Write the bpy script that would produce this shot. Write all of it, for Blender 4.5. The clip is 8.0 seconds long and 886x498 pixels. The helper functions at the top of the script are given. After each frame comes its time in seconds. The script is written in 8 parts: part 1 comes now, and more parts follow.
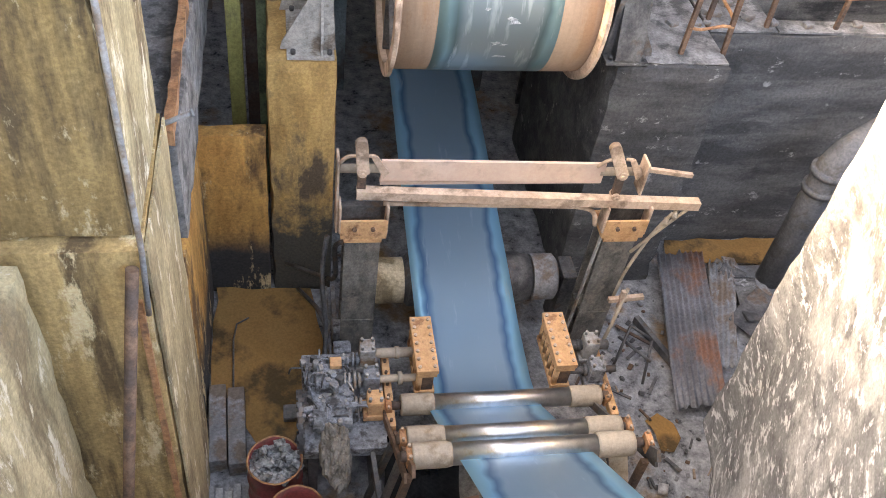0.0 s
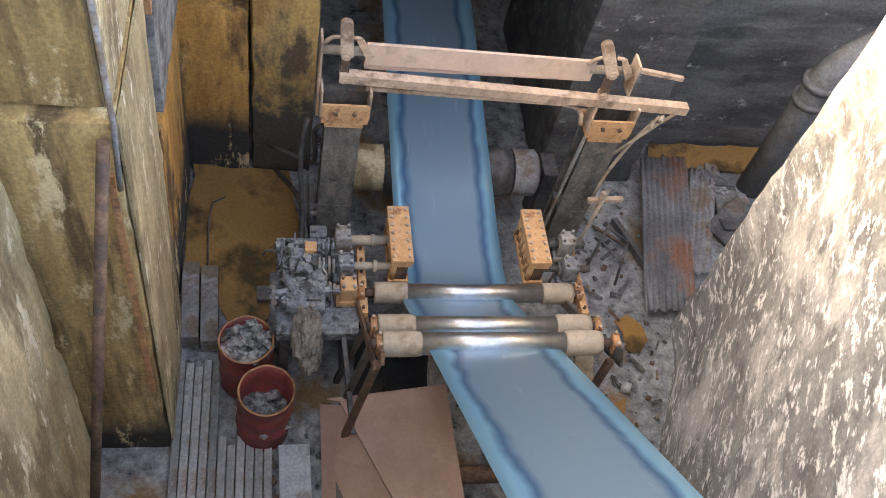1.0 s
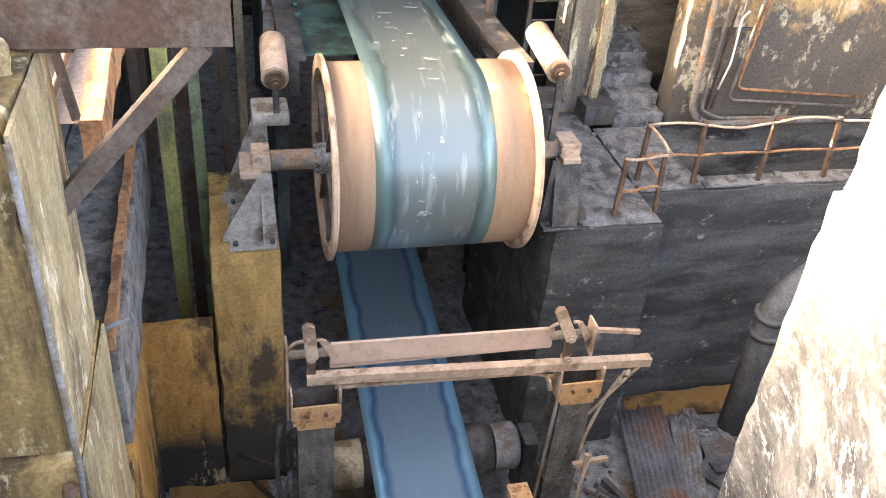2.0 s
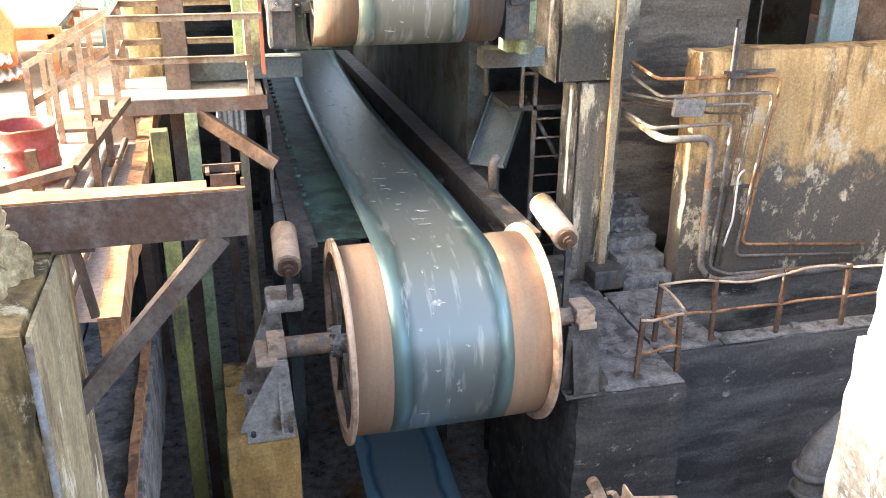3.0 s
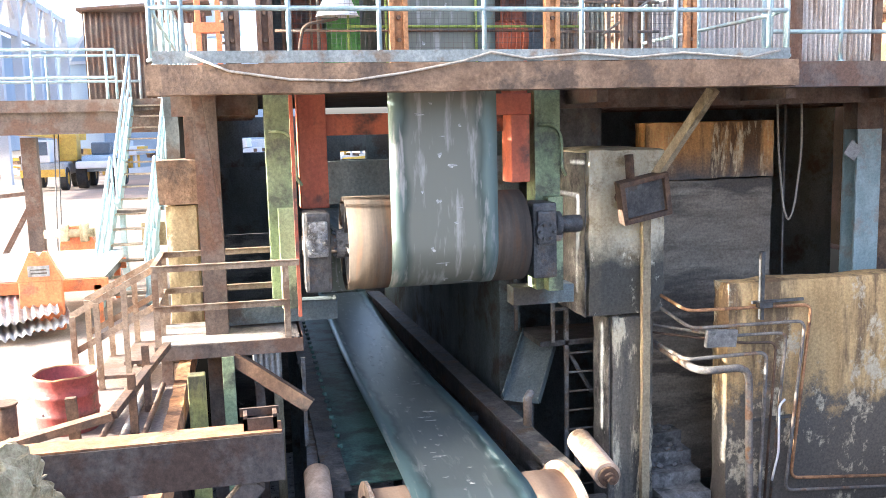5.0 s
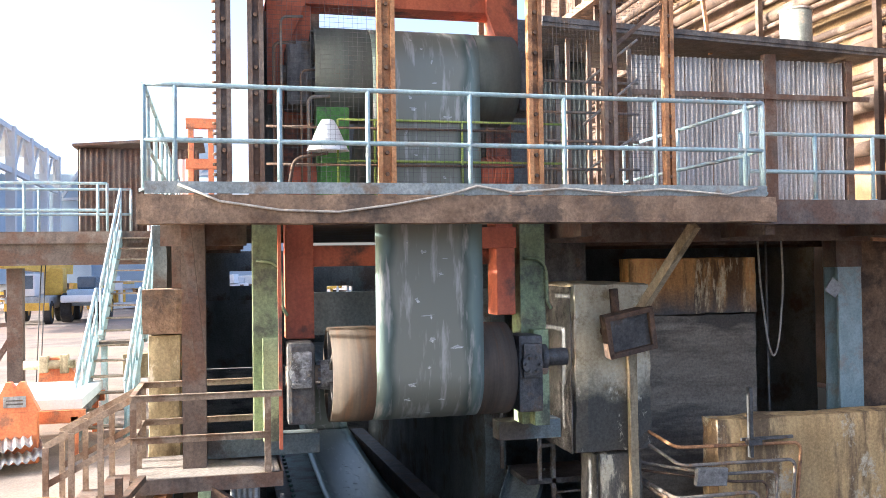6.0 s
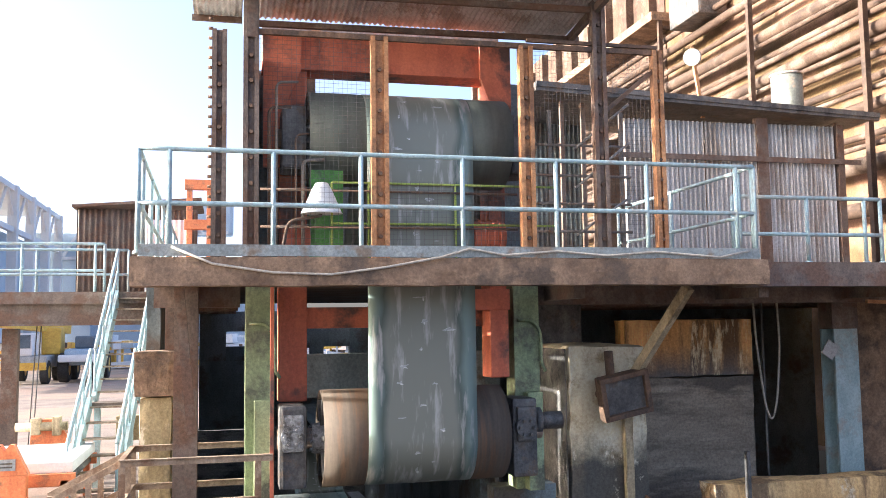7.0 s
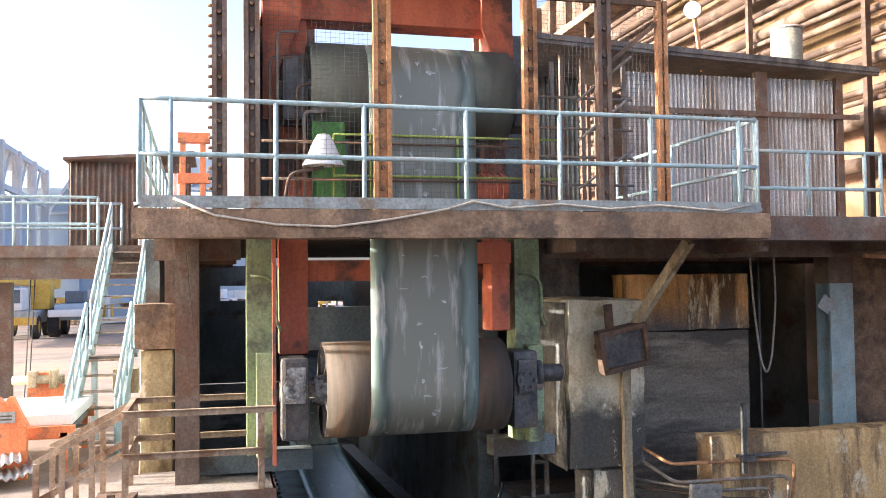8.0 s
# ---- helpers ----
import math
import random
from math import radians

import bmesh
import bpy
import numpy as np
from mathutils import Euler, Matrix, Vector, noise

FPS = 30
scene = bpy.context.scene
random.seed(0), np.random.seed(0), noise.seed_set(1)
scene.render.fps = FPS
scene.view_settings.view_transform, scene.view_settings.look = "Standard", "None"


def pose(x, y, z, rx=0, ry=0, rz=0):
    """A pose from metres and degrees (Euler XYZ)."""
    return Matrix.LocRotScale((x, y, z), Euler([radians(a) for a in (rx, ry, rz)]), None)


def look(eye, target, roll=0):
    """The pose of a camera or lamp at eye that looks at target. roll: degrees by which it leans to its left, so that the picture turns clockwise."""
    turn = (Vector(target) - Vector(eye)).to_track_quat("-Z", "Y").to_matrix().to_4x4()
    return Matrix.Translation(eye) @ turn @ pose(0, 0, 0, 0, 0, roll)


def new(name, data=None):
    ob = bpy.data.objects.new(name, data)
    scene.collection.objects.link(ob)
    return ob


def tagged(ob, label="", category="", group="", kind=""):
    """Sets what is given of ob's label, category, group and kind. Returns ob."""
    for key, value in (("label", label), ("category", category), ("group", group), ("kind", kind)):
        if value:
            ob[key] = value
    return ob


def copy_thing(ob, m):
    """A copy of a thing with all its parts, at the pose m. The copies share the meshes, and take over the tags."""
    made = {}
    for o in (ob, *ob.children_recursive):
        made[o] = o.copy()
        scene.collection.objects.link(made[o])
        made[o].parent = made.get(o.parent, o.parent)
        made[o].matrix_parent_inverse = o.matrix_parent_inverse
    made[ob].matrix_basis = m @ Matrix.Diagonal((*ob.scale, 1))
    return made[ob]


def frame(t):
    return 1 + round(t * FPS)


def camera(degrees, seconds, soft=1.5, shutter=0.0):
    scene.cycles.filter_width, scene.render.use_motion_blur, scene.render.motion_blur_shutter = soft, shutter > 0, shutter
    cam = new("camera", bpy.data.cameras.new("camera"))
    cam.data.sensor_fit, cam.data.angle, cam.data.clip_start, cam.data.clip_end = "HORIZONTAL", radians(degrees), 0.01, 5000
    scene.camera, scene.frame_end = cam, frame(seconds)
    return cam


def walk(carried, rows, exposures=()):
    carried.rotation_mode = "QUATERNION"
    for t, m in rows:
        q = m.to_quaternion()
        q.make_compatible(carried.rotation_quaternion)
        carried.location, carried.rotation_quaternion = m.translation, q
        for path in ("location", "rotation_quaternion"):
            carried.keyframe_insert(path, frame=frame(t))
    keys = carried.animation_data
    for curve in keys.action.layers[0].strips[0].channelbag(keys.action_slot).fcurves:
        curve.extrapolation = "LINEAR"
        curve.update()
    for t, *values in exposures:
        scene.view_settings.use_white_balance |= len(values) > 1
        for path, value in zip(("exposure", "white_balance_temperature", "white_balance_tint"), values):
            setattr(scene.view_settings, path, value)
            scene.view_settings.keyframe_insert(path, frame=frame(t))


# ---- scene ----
EYE = Vector((0.0, 0.0, 2.8))          # the yard's ground is z = 0


def aim(left, up, lean, sway):
    """Camera pose near EYE, swayed by the arm that holds it, turned left from +y and tilted up, in degrees, with a roll."""
    a, b = radians(left), radians(up)
    way = Vector((-math.sin(a) * math.cos(b), math.cos(a) * math.cos(b), math.sin(b)))
    eye = EYE + Vector(sway)
    return look(eye, eye + way, lean)


cam = camera(53.02, 8.0, 0.75, 0.0)
walk(cam, [
    (0, aim(-14.23, -45.21, 9.06, (-0.039, -0.046, -0.026))),
    (0.5, aim(-17.22, -51.34, 14.30, (-0.006, 0.007, -0.027))),
    (1, aim(-18.39, -51.96, 15.58, (-0.005, 0.026, -0.060))),
    (1.5, aim(-16.65, -42.71, 9.87, (0.029, 0.032, 0.025))),
    (2, aim(-15.87, -34.40, 5.32, (0.077, 0.008, 0.083))),
    (2.2, aim(-15.47, -31.31, 3.83, (0.082, 0.006, 0.112))),
    (3.3, aim(-14.45, -21.00, -0.15, (0.002, 0.048, 0.003))),
    (3.5, aim(-14.46, -19.78, -0.55, (0.007, 0.043, 0.013))),
    (4, aim(-14.01, -16.33, -1.23, (0.016, 0.033, 0.017))),
    (4.5, aim(-12.77, -12.02, -1.44, (0.007, 0.014, 0.049))),
    (4.7, aim(-12.53, -10.40, -1.44, (-0.003, 0.004, 0.064))),
    (5.8, aim(-13.57, -0.52, -1.02, (-0.056, 0.018, -0.039))),
    (6, aim(-13.65, 1.13, -0.85, (-0.027, -0.013, -0.042))),
    (6.5, aim(-13.55, 4.44, -0.75, (0.045, -0.049, -0.011))),
    (7, aim(-13.64, 4.93, -0.79, (0.057, -0.055, -0.006))),
    (7.5, aim(-14.05, 2.64, -0.71, (-0.034, -0.009, -0.042))),
    (8, aim(-14.39, 2.12, -0.68, (-0.097, 0.021, -0.044))),
], [(0, 4.5, 8000, 11), (0.5, 4.4, 8000, 11), (1.0, 4.2, 7900, 10), (2.0, 4.18, 7700, 11), (2.6, 3.88, 7300, 10), (3.5, 3.58, 6600, 9), (4.7, 3.38, 5900, 9), (6.5, 2.4, 5900, 10), (8, 2.45, 6200, 12)])

# ---- light ----
SUN_FROM = Vector((-0.80, 0.08, 0.225)).normalized()
world = bpy.data.worlds.new("sky")
scene.world = world
world.use_nodes = True
wn = world.node_tree
sky = wn.nodes.new("ShaderNodeTexSky")
sky.sky_type, sky.sun_disc = "NISHITA", False
sky.sun_elevation = math.asin(SUN_FROM.z)
sky.sun_rotation = math.atan2(SUN_FROM.x, SUN_FROM.y)
sky.dust_density, sky.air_density, sky.ozone_density = 5.0, 0.45, 0.1
wn.links.new(sky.outputs[0], wn.nodes["Background"].inputs[0])
wn.nodes["Background"].inputs[1].default_value = 0.15
sun = new("sun", bpy.data.lights.new("sun", "SUN"))
sun.data.energy, sun.data.angle, sun.data.color = 2.6, radians(0.6), (1.0, 0.94, 0.84)
sun.matrix_world = look(SUN_FROM * 60, (0, 0, 0))


# ---- materials ----
def shade(name, dark, light, scale=2.0, streak=1.0, rough=0.8, metal=0.0, bump=0.25, contrast=0.6,
          stain=None, stain_scale=0.7, stain_amount=0.5, rough_var=0.12, piece=0.0, streak_axis=2, stain_streak=1.0, soot=None, flake=None, grit=0.9):
    """Procedural surface: fine grain, streaks run down by a stretched noise, and large stains of a second colour."""
    m = bpy.data.materials.new(name)
    m.use_nodes = True
    t = m.node_tree
    b = t.nodes["Principled BSDF"]
    co = t.nodes.new("ShaderNodeTexCoord")
    mp = t.nodes.new("ShaderNodeMapping")
    sc = [scale, scale, scale]
    for axis in (streak_axis if isinstance(streak_axis, tuple) else (streak_axis,)):
        sc[axis] = scale / streak
    mp.inputs["Scale"].default_value = sc
    t.links.new(co.outputs["Object"], mp.inputs[0])
    n1 = t.nodes.new("ShaderNodeTexNoise")
    n1.inputs["Scale"].default_value, n1.inputs["Detail"].default_value, n1.inputs["Roughness"].default_value = 1.0, 9.0, 0.68
    t.links.new(mp.outputs[0], n1.inputs["Vector"])
    ramp = t.nodes.new("ShaderNodeValToRGB")
    ramp.color_ramp.elements[0].position, ramp.color_ramp.elements[1].position = 0.5 - 0.32 * (1 - contrast) - 0.03, 0.5 + 0.32 * (1 - contrast) + 0.03
    ramp.color_ramp.elements[0].color, ramp.color_ramp.elements[1].color = (*dark, 1), (*light, 1)
    t.links.new(n1.outputs["Fac"], ramp.inputs[0])
    col = ramp.outputs[0]
    n2 = t.nodes.new("ShaderNodeTexNoise")
    n2.inputs["Scale"].default_value, n2.inputs["Detail"].default_value, n2.inputs["Roughness"].default_value = 26.0, 8.0, 0.72
    t.links.new(co.outputs["Object"], n2.inputs["Vector"])
    if stain:
        n3 = t.nodes.new("ShaderNodeTexNoise")
        n3.inputs["Scale"].default_value, n3.inputs["Detail"].default_value, n3.inputs["Roughness"].default_value = stain_scale, 7.0, 0.65
        m3 = t.nodes.new("ShaderNodeMapping")
        m3.inputs["Scale"].default_value = [1.0 / stain_streak if k in (streak_axis if isinstance(streak_axis, tuple) else (streak_axis,)) else 1.0 for k in range(3)]
        t.links.new(co.outputs["Object"], m3.inputs[0])
        t.links.new(m3.outputs[0], n3.inputs["Vector"])
        r3 = t.nodes.new("ShaderNodeValToRGB")
        r3.color_ramp.elements[0].position, r3.color_ramp.elements[1].position = 0.62 - 0.3 * stain_amount, 0.72 - 0.3 * stain_amount
        t.links.new(n3.outputs["Fac"], r3.inputs[0])
        mix = t.nodes.new("ShaderNodeMix")
        mix.data_type = "RGBA"
        t.links.new(r3.outputs[0], mix.inputs["Factor"])
        t.links.new(col, mix.inputs["A"])
        mix.inputs["B"].default_value = (*stain, 1)
        col = mix.outputs["Result"]
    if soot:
        # a ragged darker foot, for caked soot, dark bands and painted shade: height above the object's foot, its
        # raggedness and its colour
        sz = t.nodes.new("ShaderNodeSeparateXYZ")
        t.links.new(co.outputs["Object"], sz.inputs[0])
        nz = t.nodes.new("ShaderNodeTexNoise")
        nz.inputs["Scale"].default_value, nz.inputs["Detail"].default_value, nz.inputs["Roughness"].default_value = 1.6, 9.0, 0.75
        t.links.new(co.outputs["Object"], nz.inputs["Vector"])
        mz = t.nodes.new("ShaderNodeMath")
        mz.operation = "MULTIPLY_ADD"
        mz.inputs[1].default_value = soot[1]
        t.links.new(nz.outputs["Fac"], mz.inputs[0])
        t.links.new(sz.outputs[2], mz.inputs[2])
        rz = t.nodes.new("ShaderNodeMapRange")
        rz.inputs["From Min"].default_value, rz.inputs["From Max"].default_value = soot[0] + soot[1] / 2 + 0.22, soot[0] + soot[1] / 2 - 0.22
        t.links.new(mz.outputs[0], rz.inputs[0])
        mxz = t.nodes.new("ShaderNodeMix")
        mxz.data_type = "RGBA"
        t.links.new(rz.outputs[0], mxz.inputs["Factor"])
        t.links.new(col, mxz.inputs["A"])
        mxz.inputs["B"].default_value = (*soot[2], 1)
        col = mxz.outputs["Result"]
    if flake:
        # peeling lime over all: colour, size, amount and stretch down the wall
        mf = t.nodes.new("ShaderNodeMapping")
        mf.inputs["Scale"].default_value = [flake[1] / flake[3] if k == streak_axis else flake[1] for k in range(3)]
        t.links.new(co.outputs["Object"], mf.inputs[0])
        nf = t.nodes.new("ShaderNodeTexNoise")
        nf.inputs["Scale"].default_value, nf.inputs["Detail"].default_value, nf.inputs["Roughness"].default_value = 1.0, 10.0, 0.72
        t.links.new(mf.outputs[0], nf.inputs["Vector"])
        rf = t.nodes.new("ShaderNodeMapRange")
        rf.inputs["From Min"].default_value, rf.inputs["From Max"].default_value = 0.64 - 0.3 * flake[2], 0.70 - 0.3 * flake[2]
        t.links.new(nf.outputs["Fac"], rf.inputs[0])
        xf = t.nodes.new("ShaderNodeMix")
        xf.data_type = "RGBA"
        t.links.new(rf.outputs[0], xf.inputs["Factor"])
        t.links.new(col, xf.inputs["A"])
        xf.inputs["B"].default_value = (*flake[0], 1)
        col = xf.outputs["Result"]
    grain = t.nodes.new("ShaderNodeMix")
    grain.data_type, grain.blend_type = "RGBA", "OVERLAY"
    grain.inputs["Factor"].default_value = grit
    t.links.new(col, grain.inputs["A"])
    t.links.new(n2.outputs["Fac"], grain.inputs["B"])
    hue = t.nodes.new("ShaderNodeHueSaturation")
    hue.inputs["Saturation"].default_value = 0.95
    t.links.new(grain.outputs["Result"], hue.inputs["Color"])
    if piece:
        info = t.nodes.new("ShaderNodeObjectInfo")
        rng = t.nodes.new("ShaderNodeMapRange")
        rng.inputs["To Min"].default_value, rng.inputs["To Max"].default_value = 1 - piece, 1 + piece
        t.links.new(info.outputs["Random"], rng.inputs[0])
        t.links.new(rng.outputs[0], hue.inputs["Value"])
    t.links.new(hue.outputs[0], b.inputs["Base Color"])
    rr = t.nodes.new("ShaderNodeMapRange")
    rr.inputs["To Min"].default_value, rr.inputs["To Max"].default_value = max(0.05, rough - rough_var), min(1.0, rough + rough_var)
    t.links.new(n1.outputs["Fac"], rr.inputs[0])
    t.links.new(rr.outputs[0], b.inputs["Roughness"])
    b.inputs["Metallic"].default_value = metal
    if bump:
        add = t.nodes.new("ShaderNodeMath")
        add.operation = "MULTIPLY_ADD"
        t.links.new(n2.outputs["Fac"], add.inputs[0])
        add.inputs[1].default_value = 0.35
        t.links.new(n1.outputs["Fac"], add.inputs[2])
        bp = t.nodes.new("ShaderNodeBump")
        bp.inputs["Strength"].default_value, bp.inputs["Distance"].default_value = min(1.0, bump * 1.5), 0.04
        t.links.new(add.outputs[0], bp.inputs["Height"])
        t.links.new(bp.outputs[0], b.inputs["Normal"])
    return m


OCHRE = shade("ochre_concrete", (0.13, 0.08, 0.024), (0.45, 0.31, 0.115), 2.4, 9.0, 0.9, contrast=0.6, stain=(0.115, 0.078, 0.036), stain_scale=2.2, stain_amount=0.42, stain_streak=7.0, flake=((0.60, 0.49, 0.29), 3.0, 0.24, 2.0))
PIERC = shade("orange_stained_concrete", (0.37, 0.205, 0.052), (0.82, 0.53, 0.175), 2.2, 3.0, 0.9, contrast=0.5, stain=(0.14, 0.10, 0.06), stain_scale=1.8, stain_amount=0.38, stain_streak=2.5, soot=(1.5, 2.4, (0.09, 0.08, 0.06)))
PALE = shade("pale_concrete", (0.26, 0.20, 0.10), (0.62, 0.51, 0.29), 2.2, 4.0, 0.9, stain=(0.21, 0.155, 0.08), stain_scale=1.9, stain_amount=0.42, stain_streak=4.0, flake=((0.72, 0.65, 0.48), 4.0, 0.26, 3.0))
# sooty walls; on the two west-face slabs its dark stands for shade
SOOT_SHADE = shade("soot_shade_concrete", (0.08, 0.076, 0.07), (0.25, 0.235, 0.21), 2.4, 4.5, 0.85, bump=0.6, stain=(0.045, 0.044, 0.042), stain_scale=1.8, stain_amount=0.40, streak_axis=0, stain_streak=3.5, flake=((0.36, 0.35, 0.33), 5.0, 0.14, 2.0))
WHITE = shade("limed_concrete", (0.12, 0.12, 0.118), (0.40, 0.395, 0.38), 3.0, 2.5, 0.85, bump=0.6, contrast=0.5, stain=(0.60, 0.585, 0.55), stain_scale=1.1, stain_amount=0.42, streak_axis=1, stain_streak=2.0, flake=((0.90, 0.89, 0.86), 9.0, 0.36, 2.2))
OCHREF = shade("ochre_concrete_dark_foot", (0.25, 0.15, 0.045), (0.70, 0.48, 0.19), 2.4, 9.0, 0.9, contrast=0.6, stain=(0.15, 0.095, 0.04), stain_scale=2.2, stain_amount=0.40, stain_streak=7.0, flake=((0.72, 0.57, 0.31), 3.0, 0.26, 3.0), soot=(0.72, 0.5, (0.05, 0.043, 0.034)))
RUSTB = shade("rust_concrete_dark_foot", (0.34, 0.15, 0.025), (0.82, 0.44, 0.10), 1.8, 4.0, 0.9, stain=(0.15, 0.08, 0.03), stain_scale=1.4, stain_amount=0.42, stain_streak=3.0, flake=((0.66, 0.50, 0.26), 3.0, 0.18, 3.0), soot=(1.05, 0.5, (0.05, 0.045, 0.04)))
TIDEC = shade("soot_tide_concrete", (0.40, 0.245, 0.09), (0.76, 0.52, 0.23), 2.6, 6.0, 0.9, contrast=0.45, stain=(0.22, 0.14, 0.07), stain_scale=2.4, stain_amount=0.40, stain_streak=6.0, soot=(1.9, 3.4, (0.14, 0.12, 0.095)), flake=((0.62, 0.53, 0.36), 2.1, 0.27, 1.4))
TIDEK = shade("soot_tide_column", (0.11, 0.10, 0.085), (0.30, 0.26, 0.19), 2.6, 6.0, 0.9, stain=(0.08, 0.075, 0.065), stain_scale=2.0, stain_amount=0.4, stain_streak=5.0, flake=((0.66, 0.58, 0.40), 3.2, 0.36, 5.0))
TIDEB = shade("soot_tide_block", (0.58, 0.48, 0.30), (0.90, 0.80, 0.57), 1.8, 4.0, 0.9, stain=(0.46, 0.34, 0.18), stain_scale=2.0, stain_amount=0.3, soot=(0.95, 0.9, (0.11, 0.10, 0.08)), flake=((0.86, 0.79, 0.60), 2.2, 0.26, 2.0))
DRUMT = shade("banded_drum_dust", (0.28, 0.175, 0.105), (0.46, 0.32, 0.21), 5.0, 12.0, 0.8, 0.1, bump=0.1, contrast=0.3, stain=(0.34, 0.20, 0.11), stain_scale=3.0, stain_amount=0.32, streak_axis=(1, 2), stain_streak=5.0, grit=0.3)
DRUMD = shade("banded_dark_drum", (0.045, 0.034, 0.025), (0.13, 0.098, 0.068), 9.0, 14.0, 0.75, 0.1, bump=0.06, contrast=0.5, stain=(0.13, 0.07, 0.035), stain_scale=4.0, stain_amount=0.34, streak_axis=(1, 2), stain_streak=9.0, grit=0.3)
DIRT = shade("yard_dirt", (0.16, 0.125, 0.10), (0.29, 0.235, 0.20), 0.8, 1.0, 0.95, bump=0.4, stain=(0.33, 0.22, 0.16), stain_scale=0.12, stain_amount=0.5)
MUD = shade("wet_black_mud", (0.10, 0.10, 0.10), (0.50, 0.495, 0.48), 5.0, 1.0, 0.34, bump=1.0, stain=(0.26, 0.15, 0.055), stain_scale=0.8, stain_amount=0.2, rough_var=0.3)
RUST = shade("rusty_steel", (0.10, 0.058, 0.036), (0.29, 0.17, 0.10), 4.0, 1.5, 0.8, 0.2, stain=(0.11, 0.075, 0.055), stain_scale=2.0)
BROWN = shade("dull_brown_steel", (0.10, 0.075, 0.06), (0.24, 0.18, 0.14), 3.0, 2.0, 0.75, 0.1, stain=(0.15, 0.085, 0.055), stain_scale=1.8)
TANS = shade("tan_dusty_steel", (0.42, 0.285, 0.185), (0.72, 0.54, 0.39), 3.5, 1.0, 0.85, 0.0, stain=(0.30, 0.20, 0.13), stain_scale=2.4, stain_amount=0.35, grit=0.55)
ORUST = shade("orange_rust", (0.34, 0.14, 0.05), (0.58, 0.30, 0.13), 5.0, 1.0, 0.85, stain=(0.20, 0.10, 0.05), stain_scale=3.0, stain_amount=0.35)
DARKS = shade("greasy_dark_steel", (0.045, 0.045, 0.045), (0.20, 0.19, 0.178), 4.0, 1.5, 0.55, 0.3, bump=0.4, stain=(0.15, 0.105, 0.07), stain_scale=3.0, stain_amount=0.25, rough_var=0.2)
GREASE = shade("grey_caked_grease", (0.16, 0.168, 0.175), (0.44, 0.455, 0.47), 9.0, 1.0, 0.45, 0.2, bump=0.7, stain=(0.09, 0.085, 0.08), stain_scale=6.0, stain_amount=0.35, rough_var=0.25)
DUSTP = shade("pale_dust_steel", (0.36, 0.33, 0.28), (0.60, 0.56, 0.48), 4.0, 1.5, 0.85, stain=(0.24, 0.19, 0.14), stain_scale=3.0, stain_amount=0.35)
DUSTG = shade("dust_grey_steel", (0.22, 0.21, 0.19), (0.46, 0.44, 0.40), 4.0, 1.5, 0.85, stain=(0.24, 0.17, 0.11), stain_scale=3.0, stain_amount=0.35)
PLATEB = shade("brown_plate", (0.36, 0.21, 0.15), (0.56, 0.37, 0.28), 1.2, 1.0, 0.42, 0.2, bump=0.06, contrast=0.3, stain=(0.52, 0.36, 0.24), stain_scale=1.6, stain_amount=0.2, grit=0.25)
REDP = shade("red_oxide_paint", (0.42, 0.085, 0.035), (0.66, 0.17, 0.07), 2.0, 3.0, 0.65, stain=(0.12, 0.06, 0.045), stain_scale=1.1, stain_amount=0.4, grit=0.55)
DRUMRED = shade("red_drum_paint", (0.20, 0.028, 0.022), (0.36, 0.06, 0.045), 3.0, 2.0, 0.5, stain=(0.16, 0.06, 0.035), stain_scale=3.0, stain_amount=0.3)
GREENP = shade("faded_green_paint", (0.19, 0.25, 0.12), (0.40, 0.48, 0.26), 2.0, 3.0, 0.6, stain=(0.12, 0.13, 0.085), stain_scale=1.8, stain_amount=0.38)
DGREEN = shade("dark_green_pan", (0.05, 0.13, 0.105), (0.11, 0.23, 0.185), 2.0, 1.0, 0.5, stain=(0.04, 0.06, 0.055), stain_scale=1.5)
BLUEP = shade("pale_blue_paint", (0.25, 0.37, 0.39), (0.41, 0.54, 0.56), 5.0, 2.0, 0.5, stain=(0.33, 0.35, 0.33), stain_scale=3.0, stain_amount=0.33, grit=0.55)
GREYP = shade("grey_paint", (0.30, 0.32, 0.33), (0.48, 0.50, 0.50), 3.0, 2.0, 0.6, stain=(0.25, 0.22, 0.19), stain_scale=2.0, stain_amount=0.3)
WALKC = shade("weathered_beam_concrete", (0.155, 0.092, 0.052), (0.34, 0.225, 0.14), 3.4, 1.0, 0.9, bump=0.6, stain=(0.12, 0.085, 0.06), stain_scale=2.0, stain_amount=0.34)
GALV = shade("weathered_galvanised", (0.42, 0.40, 0.37), (0.70, 0.67, 0.63), 3.0, 6.0, 0.55, 0.25, stain=(0.38, 0.31, 0.25), stain_scale=2.0, stain_amount=0.33, stain_streak=5.0)
WOODY = shade("pale_worn_timber", (0.32, 0.245, 0.14), (0.58, 0.47, 0.29), 3.0, 6.0, 0.8, stain=(0.22, 0.16, 0.08), stain_scale=2.2, stain_amount=0.4, stain_streak=4.0)
POLISH = shade("polished_roller_steel", (0.46, 0.465, 0.47), (0.68, 0.685, 0.69), 6.0, 1.0, 0.32, 0.95, bump=0.04, stain=(0.42, 0.34, 0.24), stain_scale=3.0, stain_amount=0.2, rough_var=0.06, grit=0.3)
SHAFTT = shade("dusty_rust_shaft", (0.24, 0.15, 0.09), (0.46, 0.35, 0.25), 5.0, 1.0, 0.8, stain=(0.22, 0.21, 0.20), stain_scale=3.0, stain_amount=0.4)
